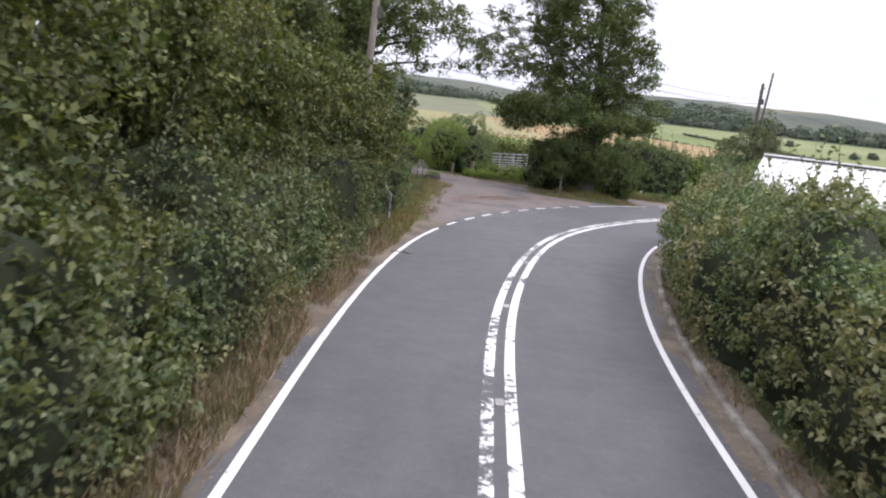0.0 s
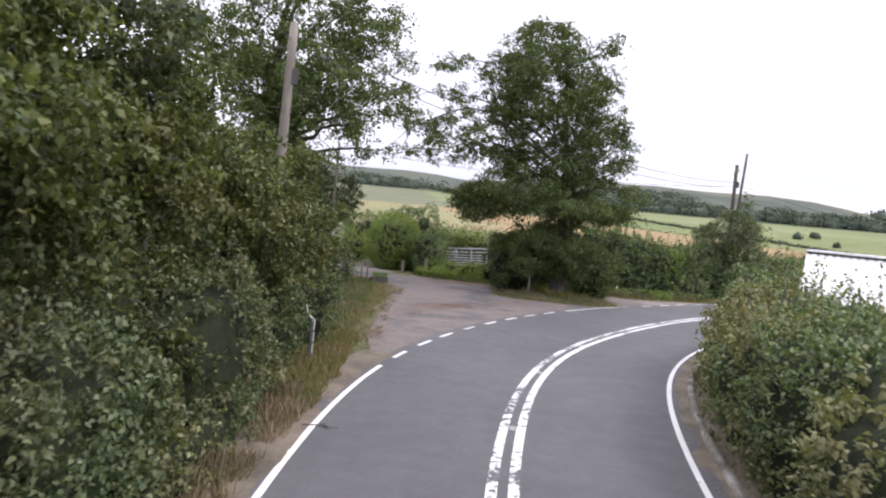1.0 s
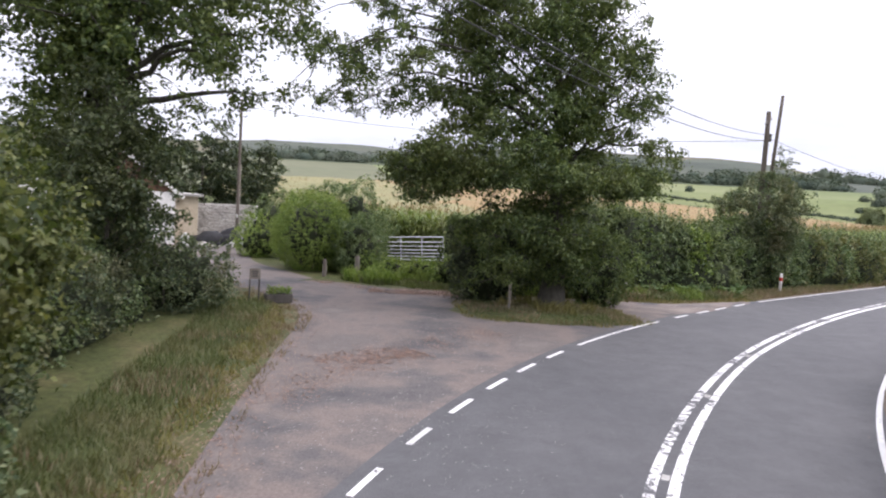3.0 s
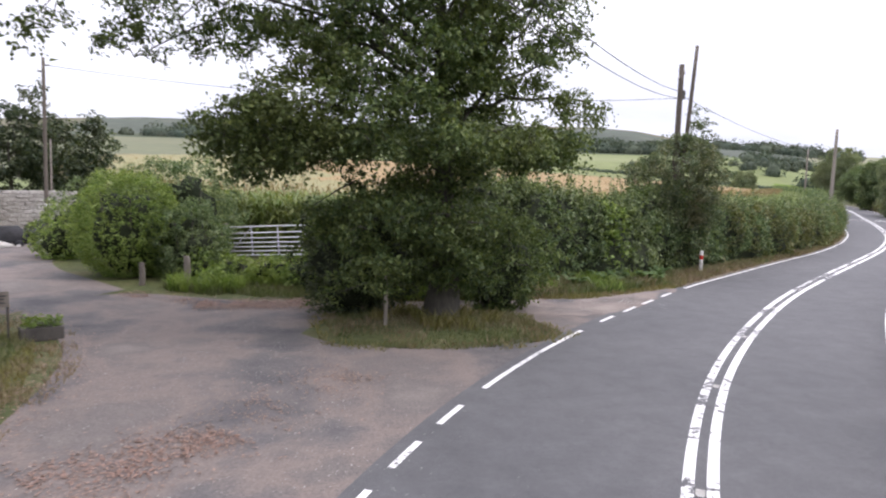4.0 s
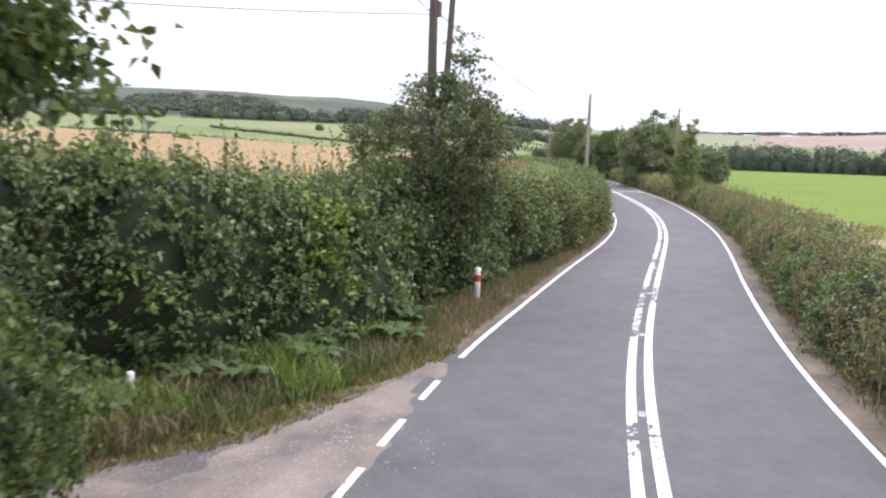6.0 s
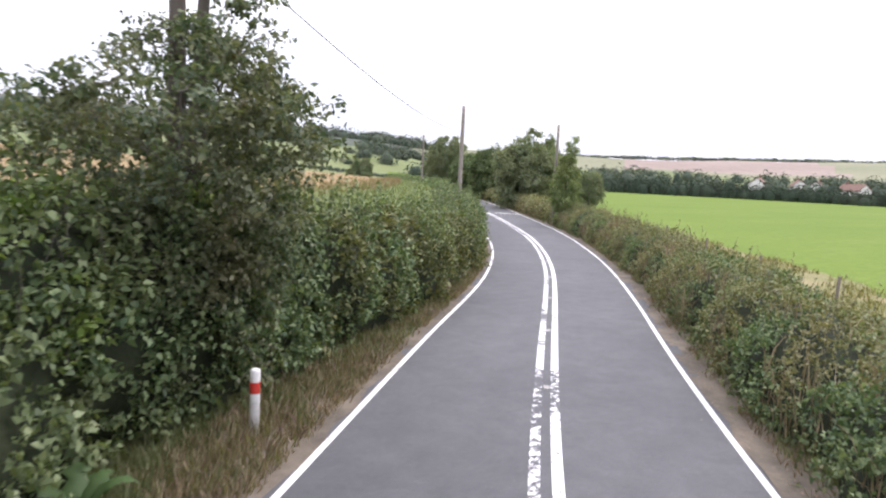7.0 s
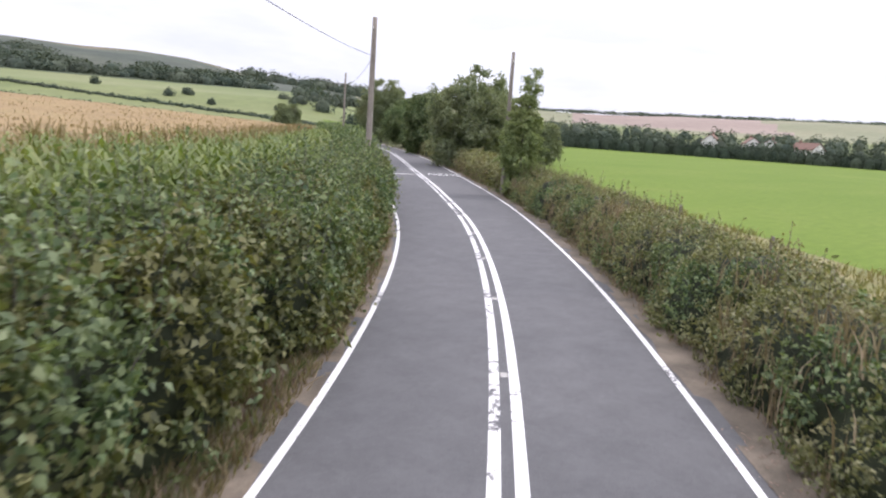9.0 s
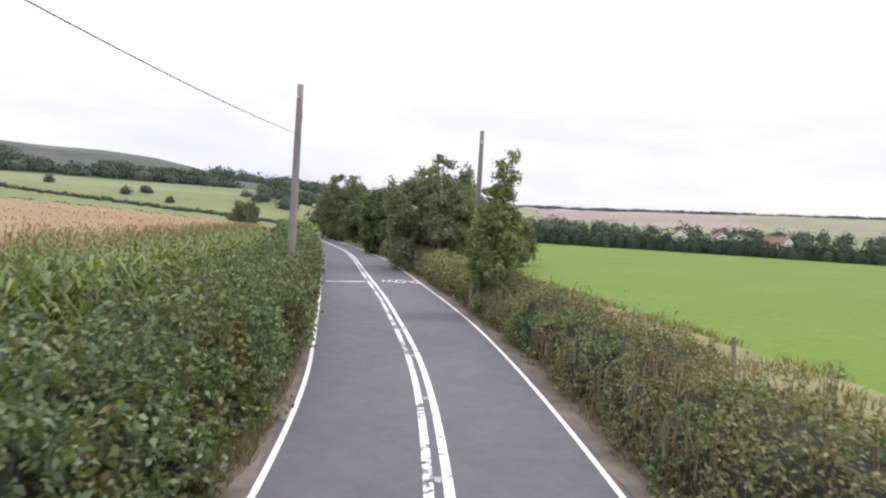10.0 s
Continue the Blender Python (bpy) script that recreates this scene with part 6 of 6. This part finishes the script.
pole(65.99, 83.0, 8.5, 0.15, M_POLE, "grey wooden pole in the low hedge beside an ivy tree", (0, 0), True, False, 40)
pole(88.36, 125.34, 9.6, 0.15, M_POLE, "distant grey wooden pole along the bend", (0, 0), True, False, 40)
pole(-6.27, 65.47, 8.7, 0.11, M_POLE_DARK, "tall thin wooden pole behind the garage", (0, 0), True, False, 0)
pole(-6.6, 67.6, 4.9, 0.06, M_POLE, "short pale post by the stone wall", (0, 0), False)


def cable(a, b, sag, label, r=0.013):
    t = np.linspace(0, 1, 40)
    a, b = np.array(a, float), np.array(b, float)
    p = a + (b - a) * t[:, None]
    p[:, 2] -= sag * 4 * t * (1 - t)
    v, f = tube(p - a, np.full(40, r), 5)
    ob = link_mesh("overhead_cable", v, f, M_CABLE)
    ob.location = a
    return tagged(ob, label, "cable", "overhead cables")


cable((-2.16, 25.7, 7.75), (21.85, 56.2, 7.9), 0.8, "black overhead cable slung between two poles")
cable((-2.16, 25.7, 7.45), (21.85, 56.2, 7.6), 0.9, "black overhead cable slung between two poles")
cable((21.9, 56.3, 7.8), (58.0, 86.45, 7.4), 0.72, "black overhead cable slung above the hedge")
cable((58.1, 86.5, 7.4), (88.3, 125.3, 8.6), 0.7, "black overhead cable slung along the bend")
cable((21.9, 56.3, 7.6), (-6.33, 65.77, 8.4), 0.7, "thin black cable across the maize", 0.012)
cable((-2.2, 25.7, 7.6), (-2.5, -25.0, 8.0), 0.8, "black overhead cable along the thicket")

# ---- field gate ----
GA, GB = np.array([2.61, 56.48]), np.array([5.58, 54.18])
glen = float(np.linalg.norm(GB - GA))
gate = base("field_gate", GA[0], GA[1], 0.32, "closed galvanised seven-bar field gate in rough weeds", "gate", rz=math.degrees(math.atan2(GB[1] - GA[1], GB[0] - GA[0])))
gate.matrix_world = pose(GA[0], GA[1], 0.28, 0, -5.0, math.degrees(math.atan2(GB[1] - GA[1], GB[0] - GA[0])))


def round_bar(a, b, r, sides=8):
    v, f = tube(np.array([a, b], float), [r, r], sides)
    bm = bmesh.new()
    vs = [bm.verts.new(q) for q in v]
    for q in f:
        bm.faces.new([vs[i] for i in q])
    bm.faces.new(vs[:sides][::-1])
    bm.faces.new(vs[sides:])
    bmesh.ops.recalc_face_normals(bm, faces=bm.faces)
    return bm


for z in (0.12, 0.28, 0.44, 0.60, 0.78, 0.98, 1.22):
    part("rail", round_bar((0.05, 0, z), (glen - 0.05, 0, z), 0.03), M_GALV, gate)
for x in (0.05, glen * 0.33, glen * 0.66, glen - 0.05):
    part("upright", round_bar((x, 0, 0.1), (x, 0, 1.25), 0.032), M_GALV, gate)
part("brace", round_bar((0.05, 0.02, 0.15), (glen * 0.33, 0.02, 1.2), 0.02), M_GALV, gate)
part("latch", boxed(glen - 0.12, -0.05, 0.9, glen - 0.02, 0.05, 0.96, bevel=0.008), M_IRON, gate, "dark iron latch")
for (x, y), lab in ((GA, "grey wooden gatepost at the hinge side"), (GB, "grey wooden gatepost at the latch side")):
    w = unit(np.array([GB - GA]))[0]
    sgn = -1 if x == GA[0] else 1
    gp = part("gatepost", boxed(-0.1, -0.1, -0.4, 0.1, 0.1, 1.55, bevel=0.025), M_OLDWOOD, None, lab)
    gp.matrix_world = pose(x + sgn * w[0] * 0.16, y + sgn * w[1] * 0.16, 0.1, 0, 0, -33)
    tagged(gp, lab, "gatepost", "gateposts")
for x, y, h, r in ((1.55, 51.7, 0.95, 0.12), (0.15, 51.9, 0.7, 0.10)):
    st = base("timber_stump", x, y, 0.0, "short weathered timber stump at the lane edge", "post", "lane stumps")
    t = np.linspace(0, 1, 5)
    v, f = tube(np.stack([0.03 * np.sin(t * 3), 0.02 * t, -0.1 + t * (h + 0.1)], 1), r * (1 - 0.15 * t), 9)
    g = Geo()
    g.add(v, f)
    g.out("stump", M_OLDWOOD, st, smooth=True)
    part("stump_top", boxed(-r * 0.55, -r * 0.55, h - 0.03, r * 0.6, r * 0.6, h + 0.01, bevel=0.02), M_OLDWOOD, st)

# thin post with a pale plate on the island
sp = base("waymark_post", 6.95, 44.5, 0.12, "slim grey wooden waymark post on the island", "post")
part("post", boxed(-0.045, -0.045, -0.3, 0.045, 0.045, 1.4, bevel=0.012), M_OLDWOOD, sp)
part("plate", boxed(0.046, -0.04, 1.08, 0.06, 0.04, 1.36, bevel=0.004), M_POSTWHITE, sp, "small pale plate")

# red-banded white marker post
mk = base("marker_post", 22.33, 54.33, 0.0, "white marker post with a red reflective band", "marker post")


def turned(rings, sides=16):
    """A closed turned shape from radius and height pairs."""
    bm = bmesh.new()
    vs = [[bm.verts.new((r * math.cos(2 * math.pi * k / sides), r * math.sin(2 * math.pi * k / sides), z)) for k in range(sides)] for r, z in rings]
    for a, b in zip(vs, vs[1:]):
        for k in range(sides):
            bm.faces.new((a[k], a[(k + 1) % sides], b[(k + 1) % sides], b[k]))
    bm.faces.new(vs[0][::-1])
    bm.faces.new(vs[-1])
    for f in bm.faces:
        f.smooth = len(f.verts) == 4
    return bm


part("body", turned([(0.075, -0.2), (0.075, 0.62), (0.075, 0.84), (0.075, 0.93), (0.066, 0.955), (0.045, 0.965)]), M_POSTWHITE, mk)
part("red_band", turned([(0.0765, 0.60), (0.078, 0.605), (0.078, 0.765), (0.0765, 0.77)]), M_REFL_RED, mk, "red reflective band")
mk2 = base("marker_post", 13.2, 50.8, 0.0, "low pale marker stub in the grass bank", "marker post")
part("body", turned([(0.06, -0.2), (0.058, 0.45), (0.05, 0.49), (0.03, 0.5)]), M_POSTWHITE, mk2)

# small board on two legs, and a planter, at the lane corner
bd = base("name_board", -1.5, 44.3, 0.0, "small dark board on two legs beside the lane", "sign board", rz=20)
for x in (-0.15, 0.15):
    part("leg", boxed(x - 0.022, -0.025, -0.2, x + 0.022, 0.025, 1.05, bevel=0.006), M_TROUGH, bd)
part("board", boxed(-0.18, -0.05, 0.74, 0.18, -0.026, 1.08, bevel=0.008), M_OLDWOOD, bd, "grey board with unreadable writing")
for k, (w, z) in enumerate(((0.24, 0.98), (0.18, 0.91), (0.21, 0.83))):
    part("writing_bar", boxed(-w / 2, -0.054, z - 0.016, w / 2, -0.0505, z + 0.016, bevel=0.001), M_IRON, bd)
tr = base("planter", -0.75, 44.5, 0.0, "low rough timber planter with weeds at the lane corner", "planter", rz=15)
bm = bmesh.new()
box(bm, -0.42, -0.2, -0.05, 0.42, 0.2, 0.26, 0.03)
for v_ in bm.verts:
    v_.co += Vector((0.03 * math.sin(v_.co.y * 30), 0.02 * math.sin(v_.co.x * 22), 0.02 * math.sin(v_.co.x * 17)))
part("trough", bm, M_TROUGH, tr)
rg = np.random.default_rng(4)
pv, pf = leaf_quads(np.c_[rg.uniform(-0.38, 0.38, 260), rg.uniform(-0.17, 0.17, 260), rg.uniform(0.26, 0.5, 260)], np.tile([0, 0, 1.0], (260, 1)), 0.09, rg)
tagged(link_mesh("planting", pv, pf, M_LEAF_BUSH, tr), kind="stuff")

# narrow roadside sign seen edge-on in the verge
sg = base("road_sign", -0.95, 24.9, 0.0, "grey narrow roadside sign with pale edges and a bent strip", "road sign", rz=12)
part("post", boxed(-0.05, -0.03, -0.3, 0.03, 0.03, 0.98, bevel=0.008), M_SIGNBACK, sg)
part("panel", boxed(-0.045, -0.36, 0.42, 0.02, -0.034, 0.96, bevel=0.01), M_SIGNBACK, sg, "dull grey panel")
for z0_, z1_ in ((0.14, 0.36), (0.41, 0.64), (0.69, 0.95)):
    part("edge_strip", boxed(0.032, -0.03, z0_, 0.062, 0.03, z1_, bevel=0.008), M_POSTWHITE, sg, "pale worn edge strip")
v, f = tube(np.array([(0.03, 0, 0.95), (-0.06, 0, 1.02), (-0.13, 0.01, 1.12), (-0.17, 0.02, 1.3)]), [0.02, 0.022, 0.02, 0.012], 6)
link_mesh("bent_strip", v, f, M_POSTWHITE, sg, "bent pale strip")
tw = Geo()
for pts in ([(0, 0, 0.012), (0.3, 0.02, 0.02), (0.62, -0.04, 0.014)], [(0.25, 0.02, 0.018), (0.4, 0.14, 0.02)], [(0.35, 0.02, 0.018), (0.5, -0.13, 0.016)]):
    tw.add(*tube(np.array(pts), np.linspace(0.012, 0.005, len(pts)), 5))
twig = tw.out("fallen_twig", M_BARK)
twig.location = (-0.2, 19.8, 0.006)
tagged(twig, "small fallen twig across the white edge line", "twig")

# ---- garage at the end of the lane ----
gar = base("garage", -9.35, 63.2, 0.0, "white rendered garage with brown tiled gable", "garage", rz=21)
GW, GD, GE = 7.4, 6.0, 2.95
part("pier", boxed(-1.45, 0, -0.3, 0, 0.25, GE, bevel=0.01), M_WHITE, gar)
part("pier", boxed(-GW, 0, -0.3, -GW + 1.2, 0.25, GE, bevel=0.01), M_WHITE, gar)
part("lintel", boxed(-GW + 1.2, 0.003, 2.5, -1.45, 0.247, GE - 0.003, bevel=0.005), M_WHITE, gar)
part("side_wall", boxed(-0.25, 0.25, -0.3, 0, GD, GE, bevel=0.005), M_WHITE, gar)
part("side_wall", boxed(-GW, 0.25, -0.3, -GW + 0.25, GD, GE, bevel=0.005), M_WHITE, gar)
part("rear_wall", boxed(-GW + 0.25, GD - 0.25, -0.3, -0.25, GD, GE, bevel=0.005), M_WHITE, gar)
dr = part("garage_door", boxed(-GW + 1.2, 0.1, 0.02, -1.45, 0.16, 2.5, bevel=0.005), M_BROWN, gar, "dark brown garage door")
for k in range(9):
    part("door_board", boxed(-GW + 1.22 + k * 0.525, 0.085, 0.05, -GW + 1.22 + k * 0.525 + 0.5, 0.1, 2.46, bevel=0.004), M_BROWN, dr)
apex = GE + 0.76 * GW / 2
bm = bmesh.new()
tri = [bm.verts.new(q) for q in ((-GW, 0.05, GE), (0, 0.05, GE), (-GW / 2, 0.05, apex), (-GW, 0.2, GE), (0, 0.2, GE), (-GW / 2, 0.2, apex))]
for q in ((0, 1, 2), (5, 4, 3), (0, 3, 4, 1), (1, 4, 5, 2), (2, 5, 3, 0)):
    bm.faces.new([tri[i] for i in q])
gable = part("gable_backing", bm, M_TILE, gar)
tile_me = bpy.data.meshes.new("gable_tile")
bm = boxed(-0.125, -0.022, 0.0, 0.125, 0.0, 0.2, bevel=0.004)
bm.to_mesh(tile_me)
bm.free()
tile_me.materials.append(M_TILE)
for row in range(17):
    z = GE + 0.02 + row * 0.165
    half = (apex - z - 0.2) / 0.76
    x = -half
    while x < half:
        tl = new("gable_tile", tile_me)
        tl.parent = gable
        tl.matrix_local = pose(-GW / 2 + x + 0.13 + (0.065 if row % 2 else 0), 0.048, z, -4, 0, 0)
        x += 0.262
for sgn in (-1, 1):
    bm = bmesh.new()
    L = GW / 2 + 0.45
    box(bm, 0, -0.16, -0.11, L * math.hypot(1, 0.76), -0.11, 0.11, 0.008)
    bb = part("bargeboard", bm, M_POSTWHITE, gar, "white bargeboard")
    bb.matrix_local = pose(-GW / 2, 0, apex + 0.06, 0, math.degrees(math.atan(0.76)), 0) if sgn > 0 else pose(-GW / 2, 0, apex + 0.06, 0, 180 - math.degrees(math.atan(0.76)), 0)
    bm = bmesh.new()
    box(bm, 0, -0.3, 0.0, L * math.hypot(1, 0.76), GD + 0.2, 0.09, 0.01)
    rf = part("roof_slope", bm, M_TILE, gar, "brown tiled roof slope")
    rf.matrix_local = pose(-GW / 2, 0.19, apex + 0.1, 0, math.degrees(math.atan(0.76)), 0) if sgn > 0 else pose(-GW / 2, 0.19, apex + 0.1, 0, 0, 0) @ Matrix.Diagonal((-1, 1, 1, 1)) @ pose(0, 0, 0, 0, math.degrees(math.atan(0.76)), 0)
an = base("lean_to_shed", -9.35, 63.2, 0.0, "beige rendered flat-roofed shed beside the garage", "shed", rz=21)
part("front_wall", boxed(0.03, 0.7, -0.3, 1.35, 0.9, 2.75, bevel=0.01), M_BEIGE, an)
part("side_wall", boxed(1.15, 0.903, -0.3, 1.35, 4.5, 2.75, bevel=0.01), M_BEIGE, an)
part("flat_roof", boxed(0.03, 0.45, 2.753, 1.6, 4.7, 2.88, bevel=0.015), M_KERB, an, "pale flat roof edge")
wl_ = base("stone_wall", -9.35, 63.2, 0.0, "pale rough stone wall beside the shed", "wall", rz=21)
part("core", boxed(1.45, 2.95, -0.3, 5.1, 3.25, 2.2, bevel=0.01), M_KERB, wl_)
rg = np.random.default_rng(14)
stone_mes = []
for k in range(5):
    bm = boxed(-0.18, -0.06, -0.09, 0.18, 0.06, 0.09, bevel=0.03)
    for v_ in bm.verts:
        v_.co += Vector(rg.normal(0, 0.012, 3))
    me = bpy.data.meshes.new("stone")
    bm.to_mesh(me)
    bm.free()
    me.materials.append(M_STONEWALL)
    stone_mes.append(me)
for row in range(12):
    for col in range(10):
        st = new("stone", stone_mes[int(rg.integers(5))])
        st.parent = wl_
        st.matrix_local = pose(1.62 + col * 0.37 + (0.16 if row % 2 else 0) + rg.normal(0, 0.015), 2.92, 0.08 + row * 0.195, 0, rg.normal(0, 2), 0)


def heap(name, x, y, rx, ry, h, mat, label, seed, category):
    """A slumped sheet or sack: a dented dome."""
    bm = bmesh.new()
    bmesh.ops.create_icosphere(bm, subdivisions=3, radius=1.0)
    for v_ in bm.verts:
        q = np.array([[v_.co.x, v_.co.y, v_.co.z]])
        k = 1 + 0.25 * float(vnoise(q, 0.6, seed)[0]) + 0.1 * float(vnoise(q, 0.25, seed)[0])
        v_.co = Vector((v_.co.x * rx * k, v_.co.y * ry * k, max(-0.03, v_.co.z * h * k)))
    for f in bm.faces:
        f.smooth = True
    ob = part(name, bm, mat, None)
    ob.location = (x, y, 0.0)
    return tagged(ob, label, category)


heap("tarpaulin", -7.6, 63.9, 1.15, 0.7, 0.78, M_BLACKSHEET, "black plastic sheet slumped over a heap", 1, "tarpaulin")
heap("tarpaulin", -6.4, 64.6, 0.8, 0.6, 0.95, M_BLACKSHEET, "black plastic sheet bunched against the wall", 2, "tarpaulin")
heap("white_sack", -8.6, 62.7, 0.3, 0.26, 0.62, M_POSTWHITE, "dirty white builder's sack by the garage corner", 3, "sack")
heap("white_sack", -5.3, 63.2, 0.55, 0.35, 0.5, M_POSTWHITE, "dirty white sack at the lane edge", 4, "sack")
rg = np.random.default_rng(31)
for k in range(26):
    x = rg.uniform(-8.4, -4.8)
    heap("rubble_lump", x, 62.6 + 0.25 * (x + 8) + rg.uniform(-0.35, 0.35), rg.uniform(0.1, 0.28), rg.uniform(0.1, 0.2), rg.uniform(0.08, 0.26), (M_STONEWALL, M_POSTWHITE, M_KERB, M_BLACKSHEET)[k % 4],
         ("lump of pale broken stone on the apron", "torn scrap of white sheeting on the apron", "broken grey concrete lump on the apron", "crumpled black plastic scrap on the apron")[k % 4], 60 + k, "rubble")
heap("rubble_heap", -7.6, 62.6, 0.7, 0.35, 0.2, M_STONEWALL, "low heap of pale rubble on the apron", 6, "rubble")

# ---- barn behind the right-hand hedge ----
bn = base("barn", 10.2, 24.3, 0.0, "low barn with white sheet roof behind the hedge", "barn", rz=-30)
BL, BR, BE, BT = 8.5, 2.3, 2.62, 3.72
part("front_wall", boxed(0.2, 0.25, -0.2, BL - 0.2, 0.37, BE + 0.02, bevel=0.005), M_PLANK, bn)
part("rear_wall", boxed(0.2, 2 * BR - 0.37, -0.2, BL - 0.2, 2 * BR - 0.25, BE + 0.02, bevel=0.005), M_PLANK, bn)
for x in (0.2, BL - 0.32):
    bm = bmesh.new()
    q = [(x, 0.37, -0.2), (x, 2 * BR - 0.37, -0.2), (x, 2 * BR - 0.37, BE), (x, BR, BT - 0.12), (x, 0.37, BE)]
    a = [bm.verts.new(v_) for v_ in q]
    b = [bm.verts.new((v_[0] + 0.12, v_[1], v_[2])) for v_ in q]
    bm.faces.new(a[::-1])
    bm.faces.new(b)
    for k in range(5):
        bm.faces.new((a[k], a[(k + 1) % 5], b[(k + 1) % 5], b[k]))
    bmesh.ops.recalc_face_normals(bm, faces=bm.faces)
    part("end_wall", bm, M_PLANK, bn)
for side in (0, 1):
    cols = np.arange(0, BL + 0.001, 0.09)
    g = Geo()
    wav = 0.018 * np.cos(cols / 0.18 * 2 * np.pi)
    y0, y1 = (-0.12, BR) if side == 0 else (2 * BR + 0.12, BR)
    z0, z1 = BE - 0.06, BT
    rows_ = [np.stack([cols, np.full(len(cols), y), np.full(len(cols), z) + wav + dz], 1) for y, z, dz in ((y0, z0, 0), (y1, z1, 0), (y1, z1, -0.03), (y0, z0, -0.03))]
    v = np.concatenate(rows_)
    m = len(cols)
    f = [(r * m + k, r * m + k + 1, ((r + 1) % 4) * m + k + 1, ((r + 1) % 4) * m + k) for r in range(4) for k in range(m - 1)]
    link_mesh("roof_sheet", v, f, M_BARNROOF, bn, "white corrugated roof sheet")
part("ridge_cap", boxed(-0.02, BR - 0.16, BT - 0.01, BL + 0.02, BR + 0.16, BT + 0.05, bevel=0.02), M_BARNROOF, bn)


# ---- far houses ----
def house(az_, r_, w, d, h, label, rz):
    p = polar(np.array([az_]), np.array([r_]))[0]
    z = float(land(p[0], p[1]))
    t = base("house", p[0], p[1], z, label, "house", "far houses", rz)
    bm = bmesh.new()
    q = [(-w / 2, -d / 2, -1), (w / 2, -d / 2, -1), (w / 2, d / 2, -1), (-w / 2, d / 2, -1), (-w / 2, -d / 2, h), (w / 2, -d / 2, h), (w / 2, d / 2, h), (-w / 2, d / 2, h), (-w / 2, 0, h + d * 0.4), (w / 2, 0, h + d * 0.4)]
    v = [bm.verts.new(c_) for c_ in q]
    for f in ((0, 1, 5, 4), (2, 3, 7, 6), (1, 2, 6, 9, 5), (3, 0, 4, 8, 7)):
        bm.faces.new([v[k] for k in f])
    bmesh.ops.recalc_face_normals(bm, faces=bm.faces)
    part("walls", bm, M_WHITE, t)
    for s in (-1, 1):
        bm = bmesh.new()
        lo, hi = (s * (d / 2 + 0.5), h - 0.35), (0, h + d * 0.4 + 0.05)
        a = [bm.verts.new(c_) for c_ in ((-w / 2 - 0.3, lo[0], lo[1]), (w / 2 + 0.3, lo[0], lo[1]), (w / 2 + 0.3, hi[0], hi[1]), (-w / 2 - 0.3, hi[0], hi[1]))]
        b = [bm.verts.new(c_.co + Vector((0, 0, 0.25))) for c_ in a]
        bm.faces.new(a)
        bm.faces.new(b[::-1])
        for k in range(4):
            bm.faces.new((a[k], b[k], b[(k + 1) % 4], a[(k + 1) % 4]))
        bmesh.ops.recalc_face_normals(bm, faces=bm.faces)
        part("roof_slope", bm, M_ROOFRED, t)
    part("chimney", boxed(w * 0.3, -0.4, h + d * 0.3, w * 0.3 + 0.8, 0.4, h + d * 0.4 + 1.2, bevel=0.03), M_ROOFRED, t)
    for wx in (-w * 0.3, w * 0.28):
        for wz in (1.2, 3.6) if h > 4.5 else (1.2,):
            part("window", boxed(wx - 0.55, -d / 2 - 0.04, wz, wx + 0.55, -d / 2 - 0.01, wz + 1.2, bevel=0.01), M_GLASS, t)
    return t


for az_, r_, w, d, h, rz in ((67.3, 330, 9, 6.5, 5.2, 14), (70.0, 345, 9, 6, 5.0, 30), (71.3, 340, 8, 5.5, 5.0, 8), (73.6, 335, 12, 6, 4.4, 60)):
    house(az_, r_, w, d, h, "far white house with red tiled roof among trees", rz)

# fence posts at the field margin
for k in range(10):
    s = between(offset(RIGHT, -6.4), 48, 100)
    p = s[int(k * (len(s) - 1) / 9)]
    fp = part("fence_post", boxed(-0.05, -0.05, -0.3, 0.05, 0.05, 1.15 + 0.1 * math.sin(k * 2), bevel=0.012), M_OLDWOOD, None)
    fp.matrix_world = pose(p[0], p[1], 0, 2 * math.sin(k), 3 * math.cos(k * 1.7), 20 * k)
    tagged(fp, "weathered wooden fence post at the field margin", "fence post", "fence posts")
